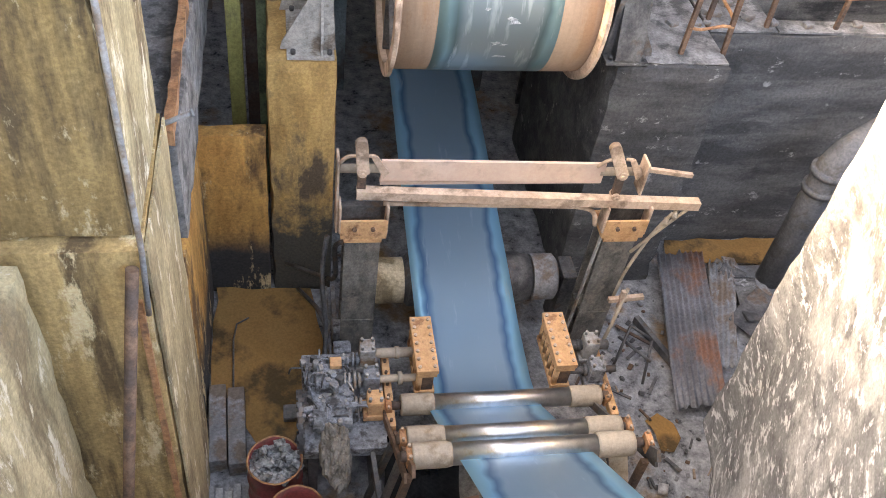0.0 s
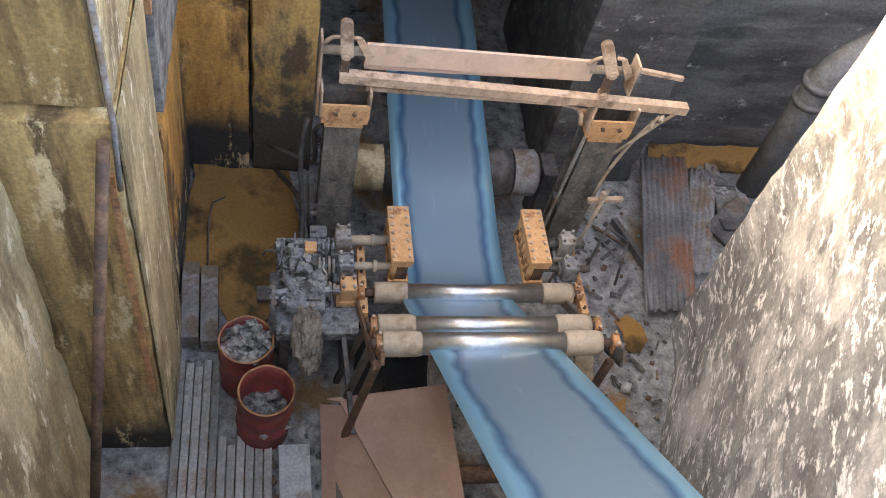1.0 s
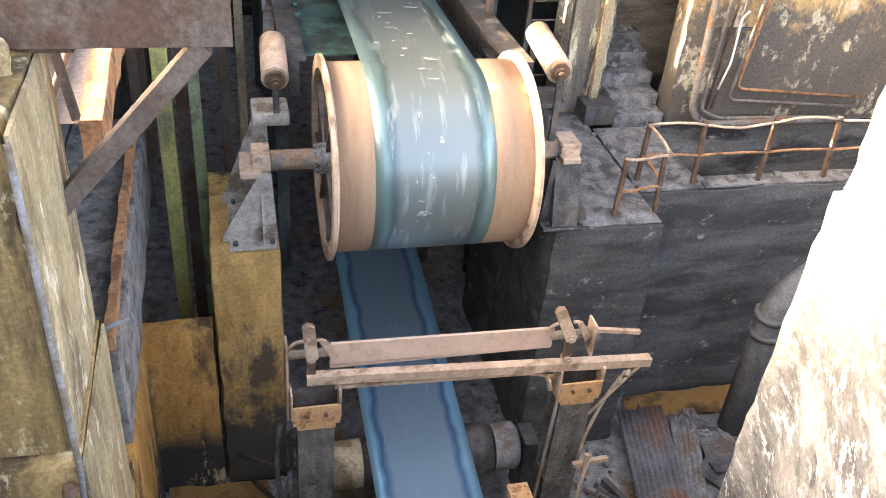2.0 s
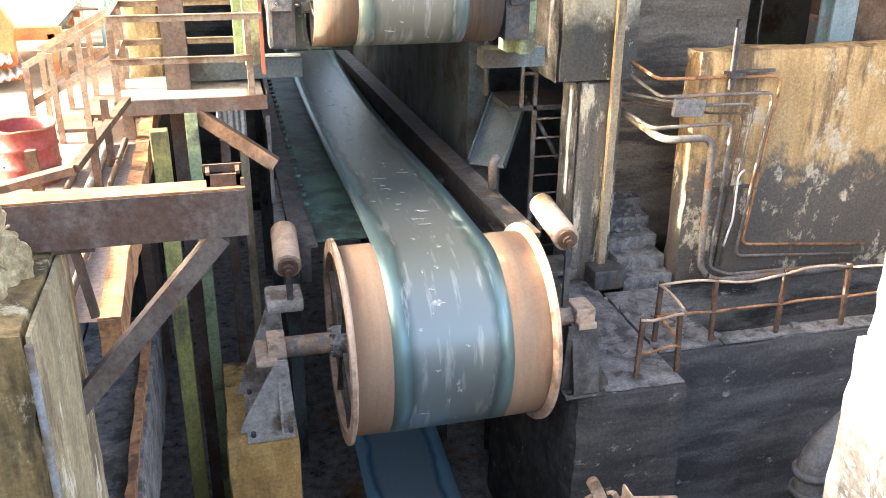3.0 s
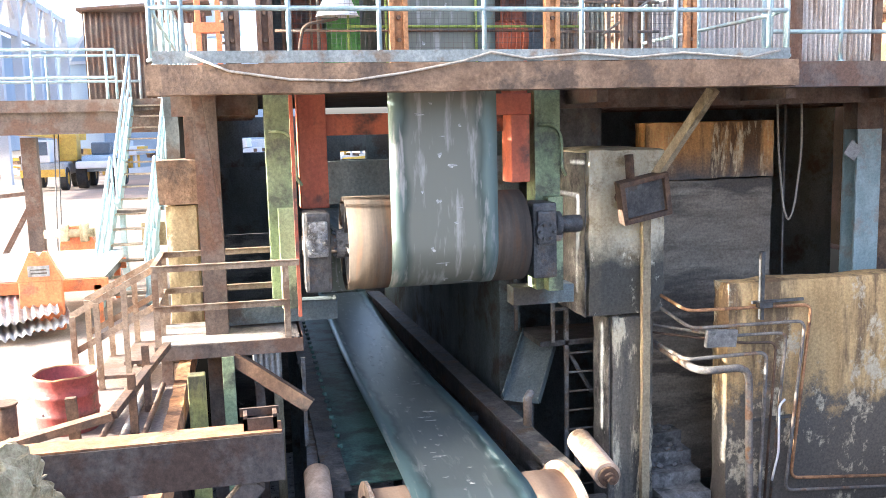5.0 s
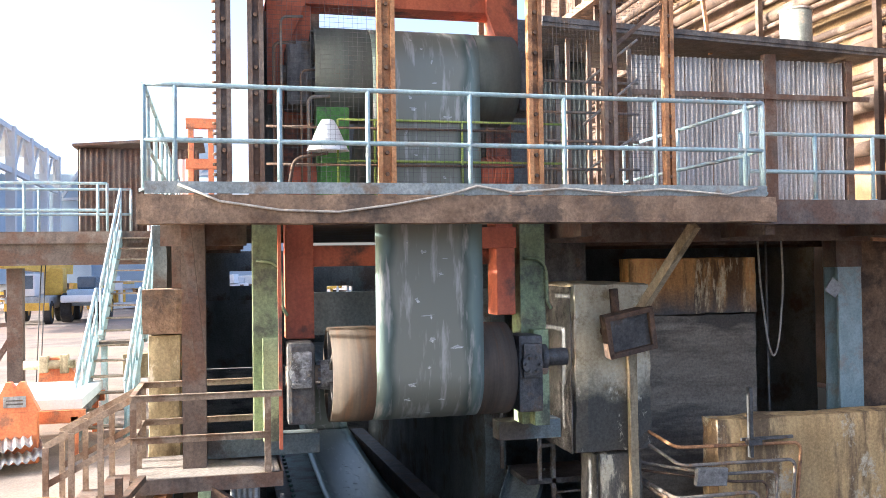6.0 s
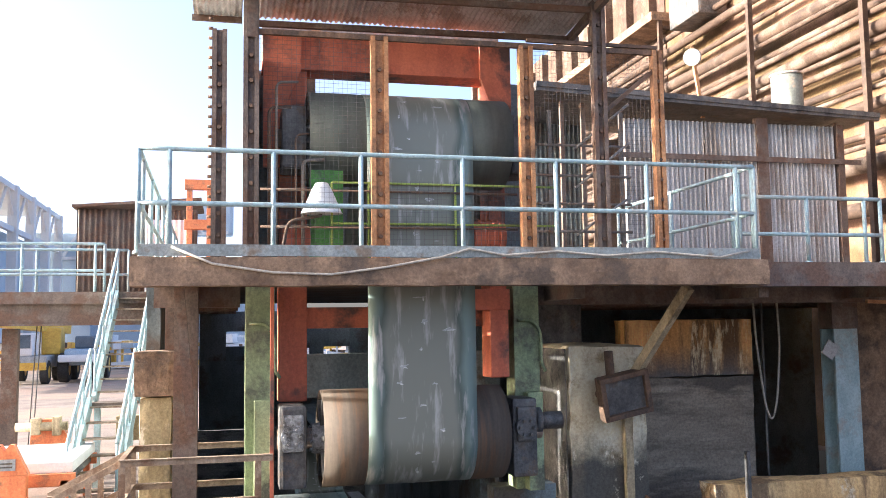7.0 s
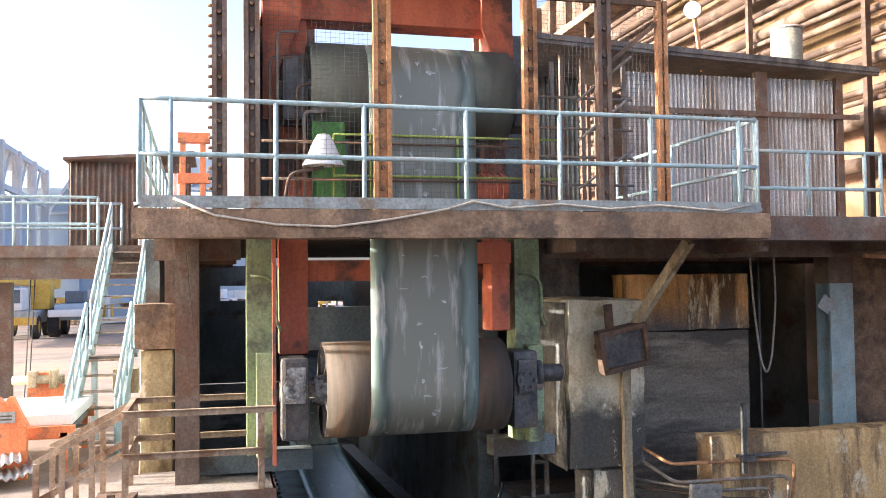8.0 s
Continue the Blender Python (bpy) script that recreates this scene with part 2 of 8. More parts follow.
YPOST = shade("worn_yellow_post", (0.28, 0.25, 0.06), (0.50, 0.46, 0.14), 2.5, 4.0, 0.8, stain=(0.16, 0.14, 0.07), stain_scale=2.0, stain_amount=0.4, stain_streak=4.0)
VGREEN = shade("bright_green_paint", (0.05, 0.20, 0.025), (0.11, 0.36, 0.05), 3.0, 2.0, 0.6, stain=(0.06, 0.09, 0.05), stain_scale=2.0, stain_amount=0.35)
SLEEVE = shade("worn_sleeve", (0.33, 0.265, 0.19), (0.55, 0.455, 0.335), 4.0, 1.0, 0.8, contrast=0.3, stain=(0.27, 0.20, 0.125), stain_scale=3.0, stain_amount=0.3, grit=0.4)
PIPEG = shade("dusty_pipe", (0.16, 0.158, 0.152), (0.37, 0.36, 0.345), 4.0, 1.5, 0.75, stain=(0.20, 0.15, 0.11), stain_scale=3.0)
GREYPIPE = shade("blue_grey_pipe", (0.095, 0.10, 0.105), (0.21, 0.215, 0.22), 4.0, 2.0, 0.7, stain=(0.13, 0.12, 0.105), stain_scale=2.5, stain_amount=0.35)
PLANKG = shade("worn_grey_plank", (0.20, 0.195, 0.185), (0.46, 0.45, 0.425), 5.0, 8.0, 0.85, stain=(0.22, 0.16, 0.11), stain_scale=3.0, stain_amount=0.3, streak_axis=1, piece=0.3)
# teal tint and raised darks put the haze under the deck into the colour
BLACK = shade("haze_lifted_dark_steel", (0.09, 0.12, 0.125), (0.21, 0.25, 0.25), 1.5, 2.0, 0.8, stain=(0.10, 0.085, 0.07), stain_scale=1.1, stain_amount=0.35)
DRUMG = shade("dark_green_drum", (0.06, 0.07, 0.06), (0.13, 0.15, 0.125), 5.0, 8.0, 0.7, 0.1, bump=0.06, contrast=0.4, streak_axis=(1, 2), grit=0.3)
# rust runs brightened as a sunlit patch, with its shade edge along the foot
RUSTT = shade("sunlit_rust_concrete", (0.40, 0.17, 0.04), (0.90, 0.48, 0.15), 2.6, 6.0, 0.9, stain=(0.16, 0.08, 0.03), stain_scale=2.0, stain_amount=0.36, stain_streak=6.0, flake=((0.72, 0.58, 0.34), 3.0, 0.22, 5.0), soot=(0.24, 0.6, (0.15, 0.135, 0.12)))
YELLOW = shade("yellow_machine_paint", (0.60, 0.33, 0.02), (0.82, 0.52, 0.05), 3.0, 1.0, 0.45)
TYRE = shade("tyre_rubber", (0.02, 0.02, 0.02), (0.05, 0.048, 0.045), 8.0, 1.0, 0.85)
ORANGE = shade("orange_paint", (0.66, 0.16, 0.04), (0.85, 0.28, 0.09), 3.0, 2.0, 0.5, stain=(0.4, 0.16, 0.08), stain_scale=2.5, stain_amount=0.25)
CLEANW = shade("white_sheet", (0.72, 0.72, 0.71), (0.84, 0.84, 0.83), 2.0, 1.0, 0.5)
GLASS = shade("dull_window_glass", (0.06, 0.09, 0.12), (0.12, 0.16, 0.2), 1.0, 1.0, 0.12)
# far tones are paled in the colour itself to stand for haze
HAZYB = shade("far_haze_blue", (0.30, 0.40, 0.50), (0.42, 0.52, 0.60), 0.3, 2.0, 0.7)
HAZYG = shade("far_haze_grey", (0.50, 0.53, 0.55), (0.66, 0.68, 0.69), 0.4, 2.0, 0.7)
CABLE = shade("pale_cable", (0.36, 0.32, 0.26), (0.52, 0.48, 0.40), 8.0, 1.0, 0.7)
WATER = shade("rusty_water", (0.24, 0.125, 0.035), (0.46, 0.25, 0.075), 0.9, 1.0, 0.08, bump=0.02, contrast=0.3, stain=(0.10, 0.065, 0.03), stain_scale=0.9, stain_amount=0.42, rough_var=0.05, grit=0.55)


CAPT = shade("dusty_orange_steel", (0.55, 0.275, 0.10), (0.86, 0.52, 0.25), 5.0, 1.0, 0.8, bump=0.3, stain=(0.40, 0.18, 0.07), stain_scale=5.0, stain_amount=0.33, grit=0.55)
CROSST = shade("pinkish_dusty_plate", (0.62, 0.43, 0.31), (0.80, 0.60, 0.46), 3.0, 1.0, 0.8, bump=0.08, contrast=0.15, stain=(0.52, 0.36, 0.25), stain_scale=2.0, stain_amount=0.25, grit=0.3)
POSTG = shade("dusty_dark_post", (0.07, 0.068, 0.062), (0.30, 0.28, 0.24), 5.0, 2.5, 0.6, 0.2, bump=0.5, stain=(0.26, 0.23, 0.19), stain_scale=4.0, stain_amount=0.28)
SCRAPM = shade("pale_scrap", (0.10, 0.10, 0.095), (0.55, 0.54, 0.50), 9.0, 1.0, 0.5, 0.2, bump=0.6, contrast=0.8)
OIL = shade("black_oily_water", (0.008, 0.009, 0.010), (0.03, 0.032, 0.034), 3.0, 1.0, 0.07, bump=0.12, rough_var=0.03)

SOOTB = shade("brown_sooty_concrete", (0.17, 0.14, 0.105), (0.44, 0.37, 0.28), 2.6, 5.0, 0.88, bump=0.6, stain=(0.13, 0.11, 0.088), stain_scale=1.8, stain_amount=0.42, streak_axis=0, stain_streak=4.5)
DUSTW = shade("dusty_dark_concrete", (0.055, 0.053, 0.051), (0.175, 0.170, 0.16), 2.6, 4.5, 0.88, bump=0.6, stain=(0.07, 0.069, 0.066), stain_scale=1.8, stain_amount=0.36, streak_axis=0, stain_streak=3.5, flake=((0.34, 0.33, 0.31), 5.0, 0.12, 1.5))
PIPEW = shade("sooty_wall_pipe", (0.13, 0.112, 0.095), (0.31, 0.27, 0.225), 5.0, 1.5, 0.75, stain=(0.28, 0.15, 0.075), stain_scale=3.0, stain_amount=0.3)
PLATT = shade("dull_tan_steel", (0.22, 0.155, 0.10), (0.42, 0.325, 0.23), 4.0, 2.0, 0.85, stain=(0.20, 0.12, 0.07), stain_scale=2.5, stain_amount=0.38)
STEPM = shade("dusty_grey_concrete", (0.13, 0.125, 0.118), (0.36, 0.35, 0.33), 4.0, 1.0, 0.9, bump=0.5, stain=(0.10, 0.10, 0.095), stain_scale=3.0, stain_amount=0.35)


def strip_surface(name, edge, middle, scale_colour, rough, metal, amount, tone=(0.9, 1.0, 1.0)):
    """Rolled steel: a bright oxide margin with a wavy inner line, a greyer middle, and scale in streaks along the run (y of the object)."""
    m = bpy.data.materials.new(name)
    m.use_nodes = True
    t = m.node_tree
    b = t.nodes["Principled BSDF"]
    uv = t.nodes.new("ShaderNodeUVMap")
    sep = t.nodes.new("ShaderNodeSeparateXYZ")
    t.links.new(uv.outputs[0], sep.inputs[0])
    n = t.nodes.new("ShaderNodeTexNoise")
    n.inputs["Scale"].default_value, n.inputs["Detail"].default_value = 1.1, 3.0
    t.links.new(uv.outputs[0], n.inputs["Vector"])
    wob = t.nodes.new("ShaderNodeMath")
    wob.operation = "MULTIPLY_ADD"
    wob.inputs[1].default_value, wob.inputs[2].default_value = 0.30, -0.15
    t.links.new(n.outputs["Fac"], wob.inputs[0])
    ab = t.nodes.new("ShaderNodeMath")
    ab.operation = "ABSOLUTE"
    t.links.new(sep.outputs[0], ab.inputs[0])
    sm = t.nodes.new("ShaderNodeMath")
    t.links.new(ab.outputs[0], sm.inputs[0])
    t.links.new(wob.outputs[0], sm.inputs[1])
    rp = t.nodes.new("ShaderNodeValToRGB")
    e = rp.color_ramp.elements
    e[0].position, e[0].color = 0.37, (*middle, 1)
    e[1].position, e[1].color = 0.52, (*edge, 1)
    mid = e.new(0.45)
    mid.color = (*[k * (0.30 * a + 0.22 * c) for k, a, c in zip(tone, middle, edge)], 1)
    t.links.new(sm.outputs[0], rp.inputs[0])
    mp = t.nodes.new("ShaderNodeMapping")
    mp.inputs["Scale"].default_value = (9.0, 1.3, 1.0)
    t.links.new(uv.outputs[0], mp.inputs[0])
    n2 = t.nodes.new("ShaderNodeTexNoise")
    n2.inputs["Scale"].default_value, n2.inputs["Detail"].default_value, n2.inputs["Roughness"].default_value = 1.0, 8.0, 0.6
    t.links.new(mp.outputs[0], n2.inputs["Vector"])
    r2 = t.nodes.new("ShaderNodeValToRGB")
    r2.color_ramp.elements[0].position, r2.color_ramp.elements[1].position = 0.68 - 0.2 * amount, 0.80 - 0.2 * amount
    t.links.new(n2.outputs["Fac"], r2.inputs[0])
    mx = t.nodes.new("ShaderNodeMix")
    mx.data_type = "RGBA"
    t.links.new(r2.outputs[0], mx.inputs["Factor"])
    t.links.new(rp.outputs[0], mx.inputs["A"])
    mx.inputs["B"].default_value = (*scale_colour, 1)
    t.links.new(mx.outputs["Result"], b.inputs["Base Color"])
    rr = t.nodes.new("ShaderNodeMapRange")
    rr.inputs["To Min"].default_value, rr.inputs["To Max"].default_value = rough - 0.08, rough + 0.14
    t.links.new(n2.outputs["Fac"], rr.inputs[0])
    t.links.new(rr.outputs[0], b.inputs["Roughness"])
    b.inputs["Metallic"].default_value = metal
    return m


# one steel in three tones that carry reflected sky and darker surroundings
STRIP_LOW = strip_surface("sky_tinted_strip", (0.29, 0.60, 0.80), (0.31, 0.465, 0.60), (0.43, 0.58, 0.70), 0.30, 0.6, 0.35, (0.55, 0.75, 1.1))
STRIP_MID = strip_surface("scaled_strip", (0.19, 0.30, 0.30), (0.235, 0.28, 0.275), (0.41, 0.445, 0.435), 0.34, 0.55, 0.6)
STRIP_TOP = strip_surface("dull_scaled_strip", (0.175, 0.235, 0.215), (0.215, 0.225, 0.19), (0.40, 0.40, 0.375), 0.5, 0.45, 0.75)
SCALE = shade("pale_scale", (0.30, 0.32, 0.32), (0.55, 0.56, 0.55), 14.0, 2.0, 0.6, 0.2, bump=0.3)


# ---- makers ----
ORIGIN = {}


def thing(name, at, label, category, group="", kind=""):
    """An Empty at the base of a thing, which parents its parts."""
    ob = new(name)
    ob.empty_display_size = 0.1
    ob.location = at
    ORIGIN[ob] = Vector(at)
    return tagged(ob, label, category, group, kind)


def part(name, bm, material, parent, label=""):
    """Links a bmesh, given in world coordinates, as one mesh object under a thing or a part."""
    o = ORIGIN[parent] if parent else Vector()
    me = bpy.data.meshes.new(name)
    if parent:
        bmesh.ops.translate(bm, verts=bm.verts, vec=-o)
    bm.to_mesh(me)
    bm.free()
    me.materials.append(material)
    ob = new(name, me)
    if parent:
        ob.parent = parent
    ORIGIN[ob] = o
    return tagged(ob, label)


def solo(name, bm, material, label, category="", group="", kind=""):
    """One mesh as a thing of its own; its origin stands at the middle of its base."""
    lo = Vector([min(v.co[k] for v in bm.verts) for k in range(3)])
    hi = Vector([max(v.co[k] for v in bm.verts) for k in range(3)])
    at = Vector(((lo.x + hi.x) / 2, (lo.y + hi.y) / 2, lo.z))
    bmesh.ops.translate(bm, verts=bm.verts, vec=-at)
    me = bpy.data.meshes.new(name)
    bm.to_mesh(me)
    bm.free()
    me.materials.append(material)
    ob = new(name, me)
    ob.location = at
    ORIGIN[ob] = at
    return tagged(ob, label, category, group, kind)


def box(bm, x0, x1, y0, y1, z0, z1, bevel=0.0, turn=None):
    v = [bm.verts.new((x, y, z)) for z in (z0, z1) for y in (y0, y1) for x in (x0, x1)]
    f = [bm.faces.new([v[i] for i in q]) for q in ((0, 2, 3, 1), (4, 5, 7, 6), (0, 1, 5, 4), (2, 6, 7, 3), (0, 4, 6, 2), (1, 3, 7, 5))]
    if turn:
        c = Vector(((x0 + x1) / 2, (y0 + y1) / 2, (z0 + z1) / 2))
        bmesh.ops.transform(bm, matrix=Matrix.Translation(c) @ turn.to_4x4() @ Matrix.Translation(-c), verts=v)
    if bevel:
        edges = list({e for q in f for e in q.edges})
        bmesh.ops.bevel(bm, geom=edges, offset=bevel, segments=2, affect="EDGES", profile=0.6)
    return v


def beam(bm, a, b, w, h, up=(0, 0, 1)):
    """A bar of section w by h from a to b."""
    a, b = Vector(a), Vector(b)
    d = (b - a).normalized()
    u = Vector(up)
    if abs(d.dot(u)) > 0.98:
        u = Vector((0, 1, 0))
    s = d.cross(u).normalized()
    n = s.cross(d)
    v = [bm.verts.new(p + s * (i * w / 2) + n * (j * h / 2)) for p in (a, b) for i, j in ((-1, -1), (1, -1), (1, 1), (-1, 1))]
    for q in ((0, 1, 2, 3), (7, 6, 5, 4), (0, 4, 5, 1), (1, 5, 6, 2), (2, 6, 7, 3), (3, 7, 4, 0)):
        bm.faces.new([v[i] for i in q])
    return v


def rod(bm, a, b, r, seg=10, r2=None, smooth=True):
    """A round bar from a to b."""
    a, b = Vector(a), Vector(b)
    d = (b - a).normalized()
    u = Vector((0, 0, 1)) if abs(d.z) < 0.9 else Vector((0, 1, 0))
    s = d.cross(u).normalized()
    n = s.cross(d)
    rings = []
    for p, q in ((a, r), (b, r if r2 is None else r2)):
        rings.append([bm.verts.new(p + (s * math.cos(k * math.tau / seg) + n * math.sin(k * math.tau / seg)) * q) for k in range(seg)])
    for k in range(seg):
        f = bm.faces.new((rings[0][k], rings[0][(k + 1) % seg], rings[1][(k + 1) % seg], rings[1][k]))
        f.smooth = smooth
    bm.faces.new(rings[0][::-1])
    bm.faces.new(rings[1])


def tube(bm, points, r, seg=8):
    """A bent pipe along points, with joined rings."""
    pts = [Vector(p) for p in points]
    rings = []
    for i, p in enumerate(pts):
        d = ((pts[min(i + 1, len(pts) - 1)] - p).normalized() + (p - pts[max(i - 1, 0)]).normalized())
        d = d.normalized() if d.length > 1e-6 else Vector((0, 0, 1))
        u = Vector((0.13, 0.31, 0.94)) if abs(d.z) < 0.9 else Vector((0.2, 0.97, 0.1))
        s = d.cross(u).normalized()
        n = s.cross(d)
        rings.append([bm.verts.new(p + (s * math.cos(k * math.tau / seg) + n * math.sin(k * math.tau / seg)) * r) for k in range(seg)])
    for a, b in zip(rings, rings[1:]):
        off = min(range(seg), key=lambda o: sum((a[k].co - b[(k + o) % seg].co).length for k in range(seg)))
        for k in range(seg):
            f = bm.faces.new((a[k], a[(k + 1) % seg], b[(k + 1 + off) % seg], b[(k + off) % seg]))
            f.smooth = True
    bm.faces.new(rings[0][::-1])
    bm.faces.new(rings[-1])


def bends(points, r=0.12, n=4):
    """Rounds the corners of a run of points."""
    pts = [Vector(p) for p in points]
    out = [pts[0]]
    for a, b, c in zip(pts, pts[1:], pts[2:]):
        q = min(r, (a - b).length / 2, (c - b).length / 2)
        p0, p2 = b + (a - b).normalized() * q, b + (c - b).normalized() * q
        for k in range(n + 1):
            s = k / n
            out.append(p0 * (1 - s) ** 2 + b * 2 * s * (1 - s) + p2 * s * s)
    return out + [pts[-1]]


def lathe_x(bm, profile, y, z, seg=56, closed=False):
    """Turns a profile of (x, radius) about the axis through y, z that runs along x."""
    rings = []
    for x, r in profile:
        rings.append([bm.verts.new((x, y + r * math.cos(k * math.tau / seg), z + r * math.sin(k * math.tau / seg))) for k in range(seg)])
    pairs = list(zip(rings, rings[1:])) + ([(rings[-1], rings[0])] if closed else [])
    for a, b in pairs:
        for k in range(seg):
            bm.faces.new((a[k], a[(k + 1) % seg], b[(k + 1) % seg], b[k]))
    bmesh.ops.recalc_face_normals(bm, faces=bm.faces)


def rough_block(bm, x0, x1, y0, y1, z0, z1, step=0.18, amount=0.02, chip=0.05, seed=0.0):
    """A cast block with an uneven skin and chipped edges."""
    nx, ny, nz = [max(1, min(46, round((b - a) / step))) for a, b in ((x0, x1), (y0, y1), (z0, z1))]
    got = {}

    def at(i, j, k):
        if (i, j, k) not in got:
            p = Vector((x0 + (x1 - x0) * i / nx, y0 + (y1 - y0) * j / ny, z0 + (z1 - z0) * k / nz))
            w = noise.noise_vector(p * 2.1 + Vector((seed, 0, 0))) * amount + noise.noise_vector(p * 7.0) * amount * 0.4
            rim = sum((i in (0, nx), j in (0, ny), k in (0, nz)))
            if rim > 1:
                c = Vector(((x0 + x1) / 2, (y0 + y1) / 2, (z0 + z1) / 2)) - p
                c = Vector([math.copysign(1, c[n]) if t in (0, m) else 0 for n, (t, m) in enumerate(((i, nx), (j, ny), (k, nz)))])
                w += c * chip * (0.25 + 0.75 * abs(noise.noise(p * 4.3 + Vector((0, seed, 3)))))
            got[i, j, k] = bm.verts.new(p + w)
        return got[i, j, k]

    for k in (0, nz):
        for i in range(nx):
            for j in range(ny):
                q = [at(i, j, k), at(i + 1, j, k), at(i + 1, j + 1, k), at(i, j + 1, k)]
                bm.faces.new(q if k else q[::-1])
    for j in (0, ny):
        for i in range(nx):
            for k in range(nz):
                q = [at(i, j, k), at(i + 1, j, k), at(i + 1, j, k + 1), at(i, j, k + 1)]
                bm.faces.new(q[::-1] if j else q)
    for i in (0, nx):
        for j in range(ny):
            for k in range(nz):
                q = [at(i, j, k), at(i, j + 1, k), at(i, j + 1, k + 1), at(i, j, k + 1)]
                bm.faces.new(q if i else q[::-1])


def sheet(bm, a, u, v, wave=0.076, deep=0.018, thick=0.004, bend=0.0, seed=0.0, tear=0.0):
    """A corrugated sheet from corner a, along u (across the waves) and v (along them)."""
    a, u, v = Vector(a), Vector(u), Vector(v)
    n = u.cross(v).normalized()
    count = max(4, int(u.length / wave * 6))
    rows = 6
    tops = []
    for j in range(rows + 1):
        row = []
        for i in range(count + 1):
            s, q = i / count, j / rows
            if tear and j in (0, rows):
                q += tear * (noise.noise(Vector((s * 9 + seed, j, 0)))) / v.length
            p = a + u * s + v * q + n * (deep * math.sin(s * u.length / wave * math.tau) + bend * noise.noise(Vector((s * 2.2 + seed, q * 2.2, 1))))
            row.append((bm.verts.new(p), bm.verts.new(p - n * thick)))
        tops.append(row)
    for r0, r1 in zip(tops, tops[1:]):
        for c0, c1, d0, d1 in zip(r0, r0[1:], r1, r1[1:]):
            f = bm.faces.new((c0[0], c1[0], d1[0], d0[0]))
            g = bm.faces.new((c0[1], d0[1], d1[1], c1[1]))
            f.smooth = g.smooth = True
    edge = [(tops[0], 1), (tops[-1], -1), ([r[0] for r in tops], -1), ([r[-1] for r in tops], 1)]
    for line, way in edge:
        for p, q in zip(line, line[1:]):
            bm.faces.new((p[0], p[1], q[1], q[0]) if way > 0 else (p[0], q[0], q[1], p[1]))


def B():
    return bmesh.new()


# ---- ground, pit and walls ----
def ground():
    bm = B()
    xs, ys = (-420, -3.4, -0.8, 12.5, 420), (-420, -2.2, 5.8, 26, 420)
    v = {(i, j): bm.verts.new((x, y, 0)) for i, x in enumerate(xs) for j, y in enumerate(ys)}
    hole = {(1, 1), (2, 1), (2, 2)}
    for i in range(4):
        for j in range(4):
            if (i, j) not in hole:
                bm.faces.new((v[i, j], v[i + 1, j], v[i + 1, j + 1], v[i, j + 1]))
    solo("ground", bm, DIRT, "pale dusty yard ground strewn with grit", "ground", kind="structure")


def slab_wall(name, x0, x1, y0, y1, z0, z1, material, label, seed=0.0, amount=0.02, chip=0.05, step=0.2, category="wall"):
    bm = B()
    rough_block(bm, x0, x1, y0, y1, z0, z1, step, amount, chip, seed)
    return solo(name, bm, material, label, category, kind="structure")


FLOOR = -6.6


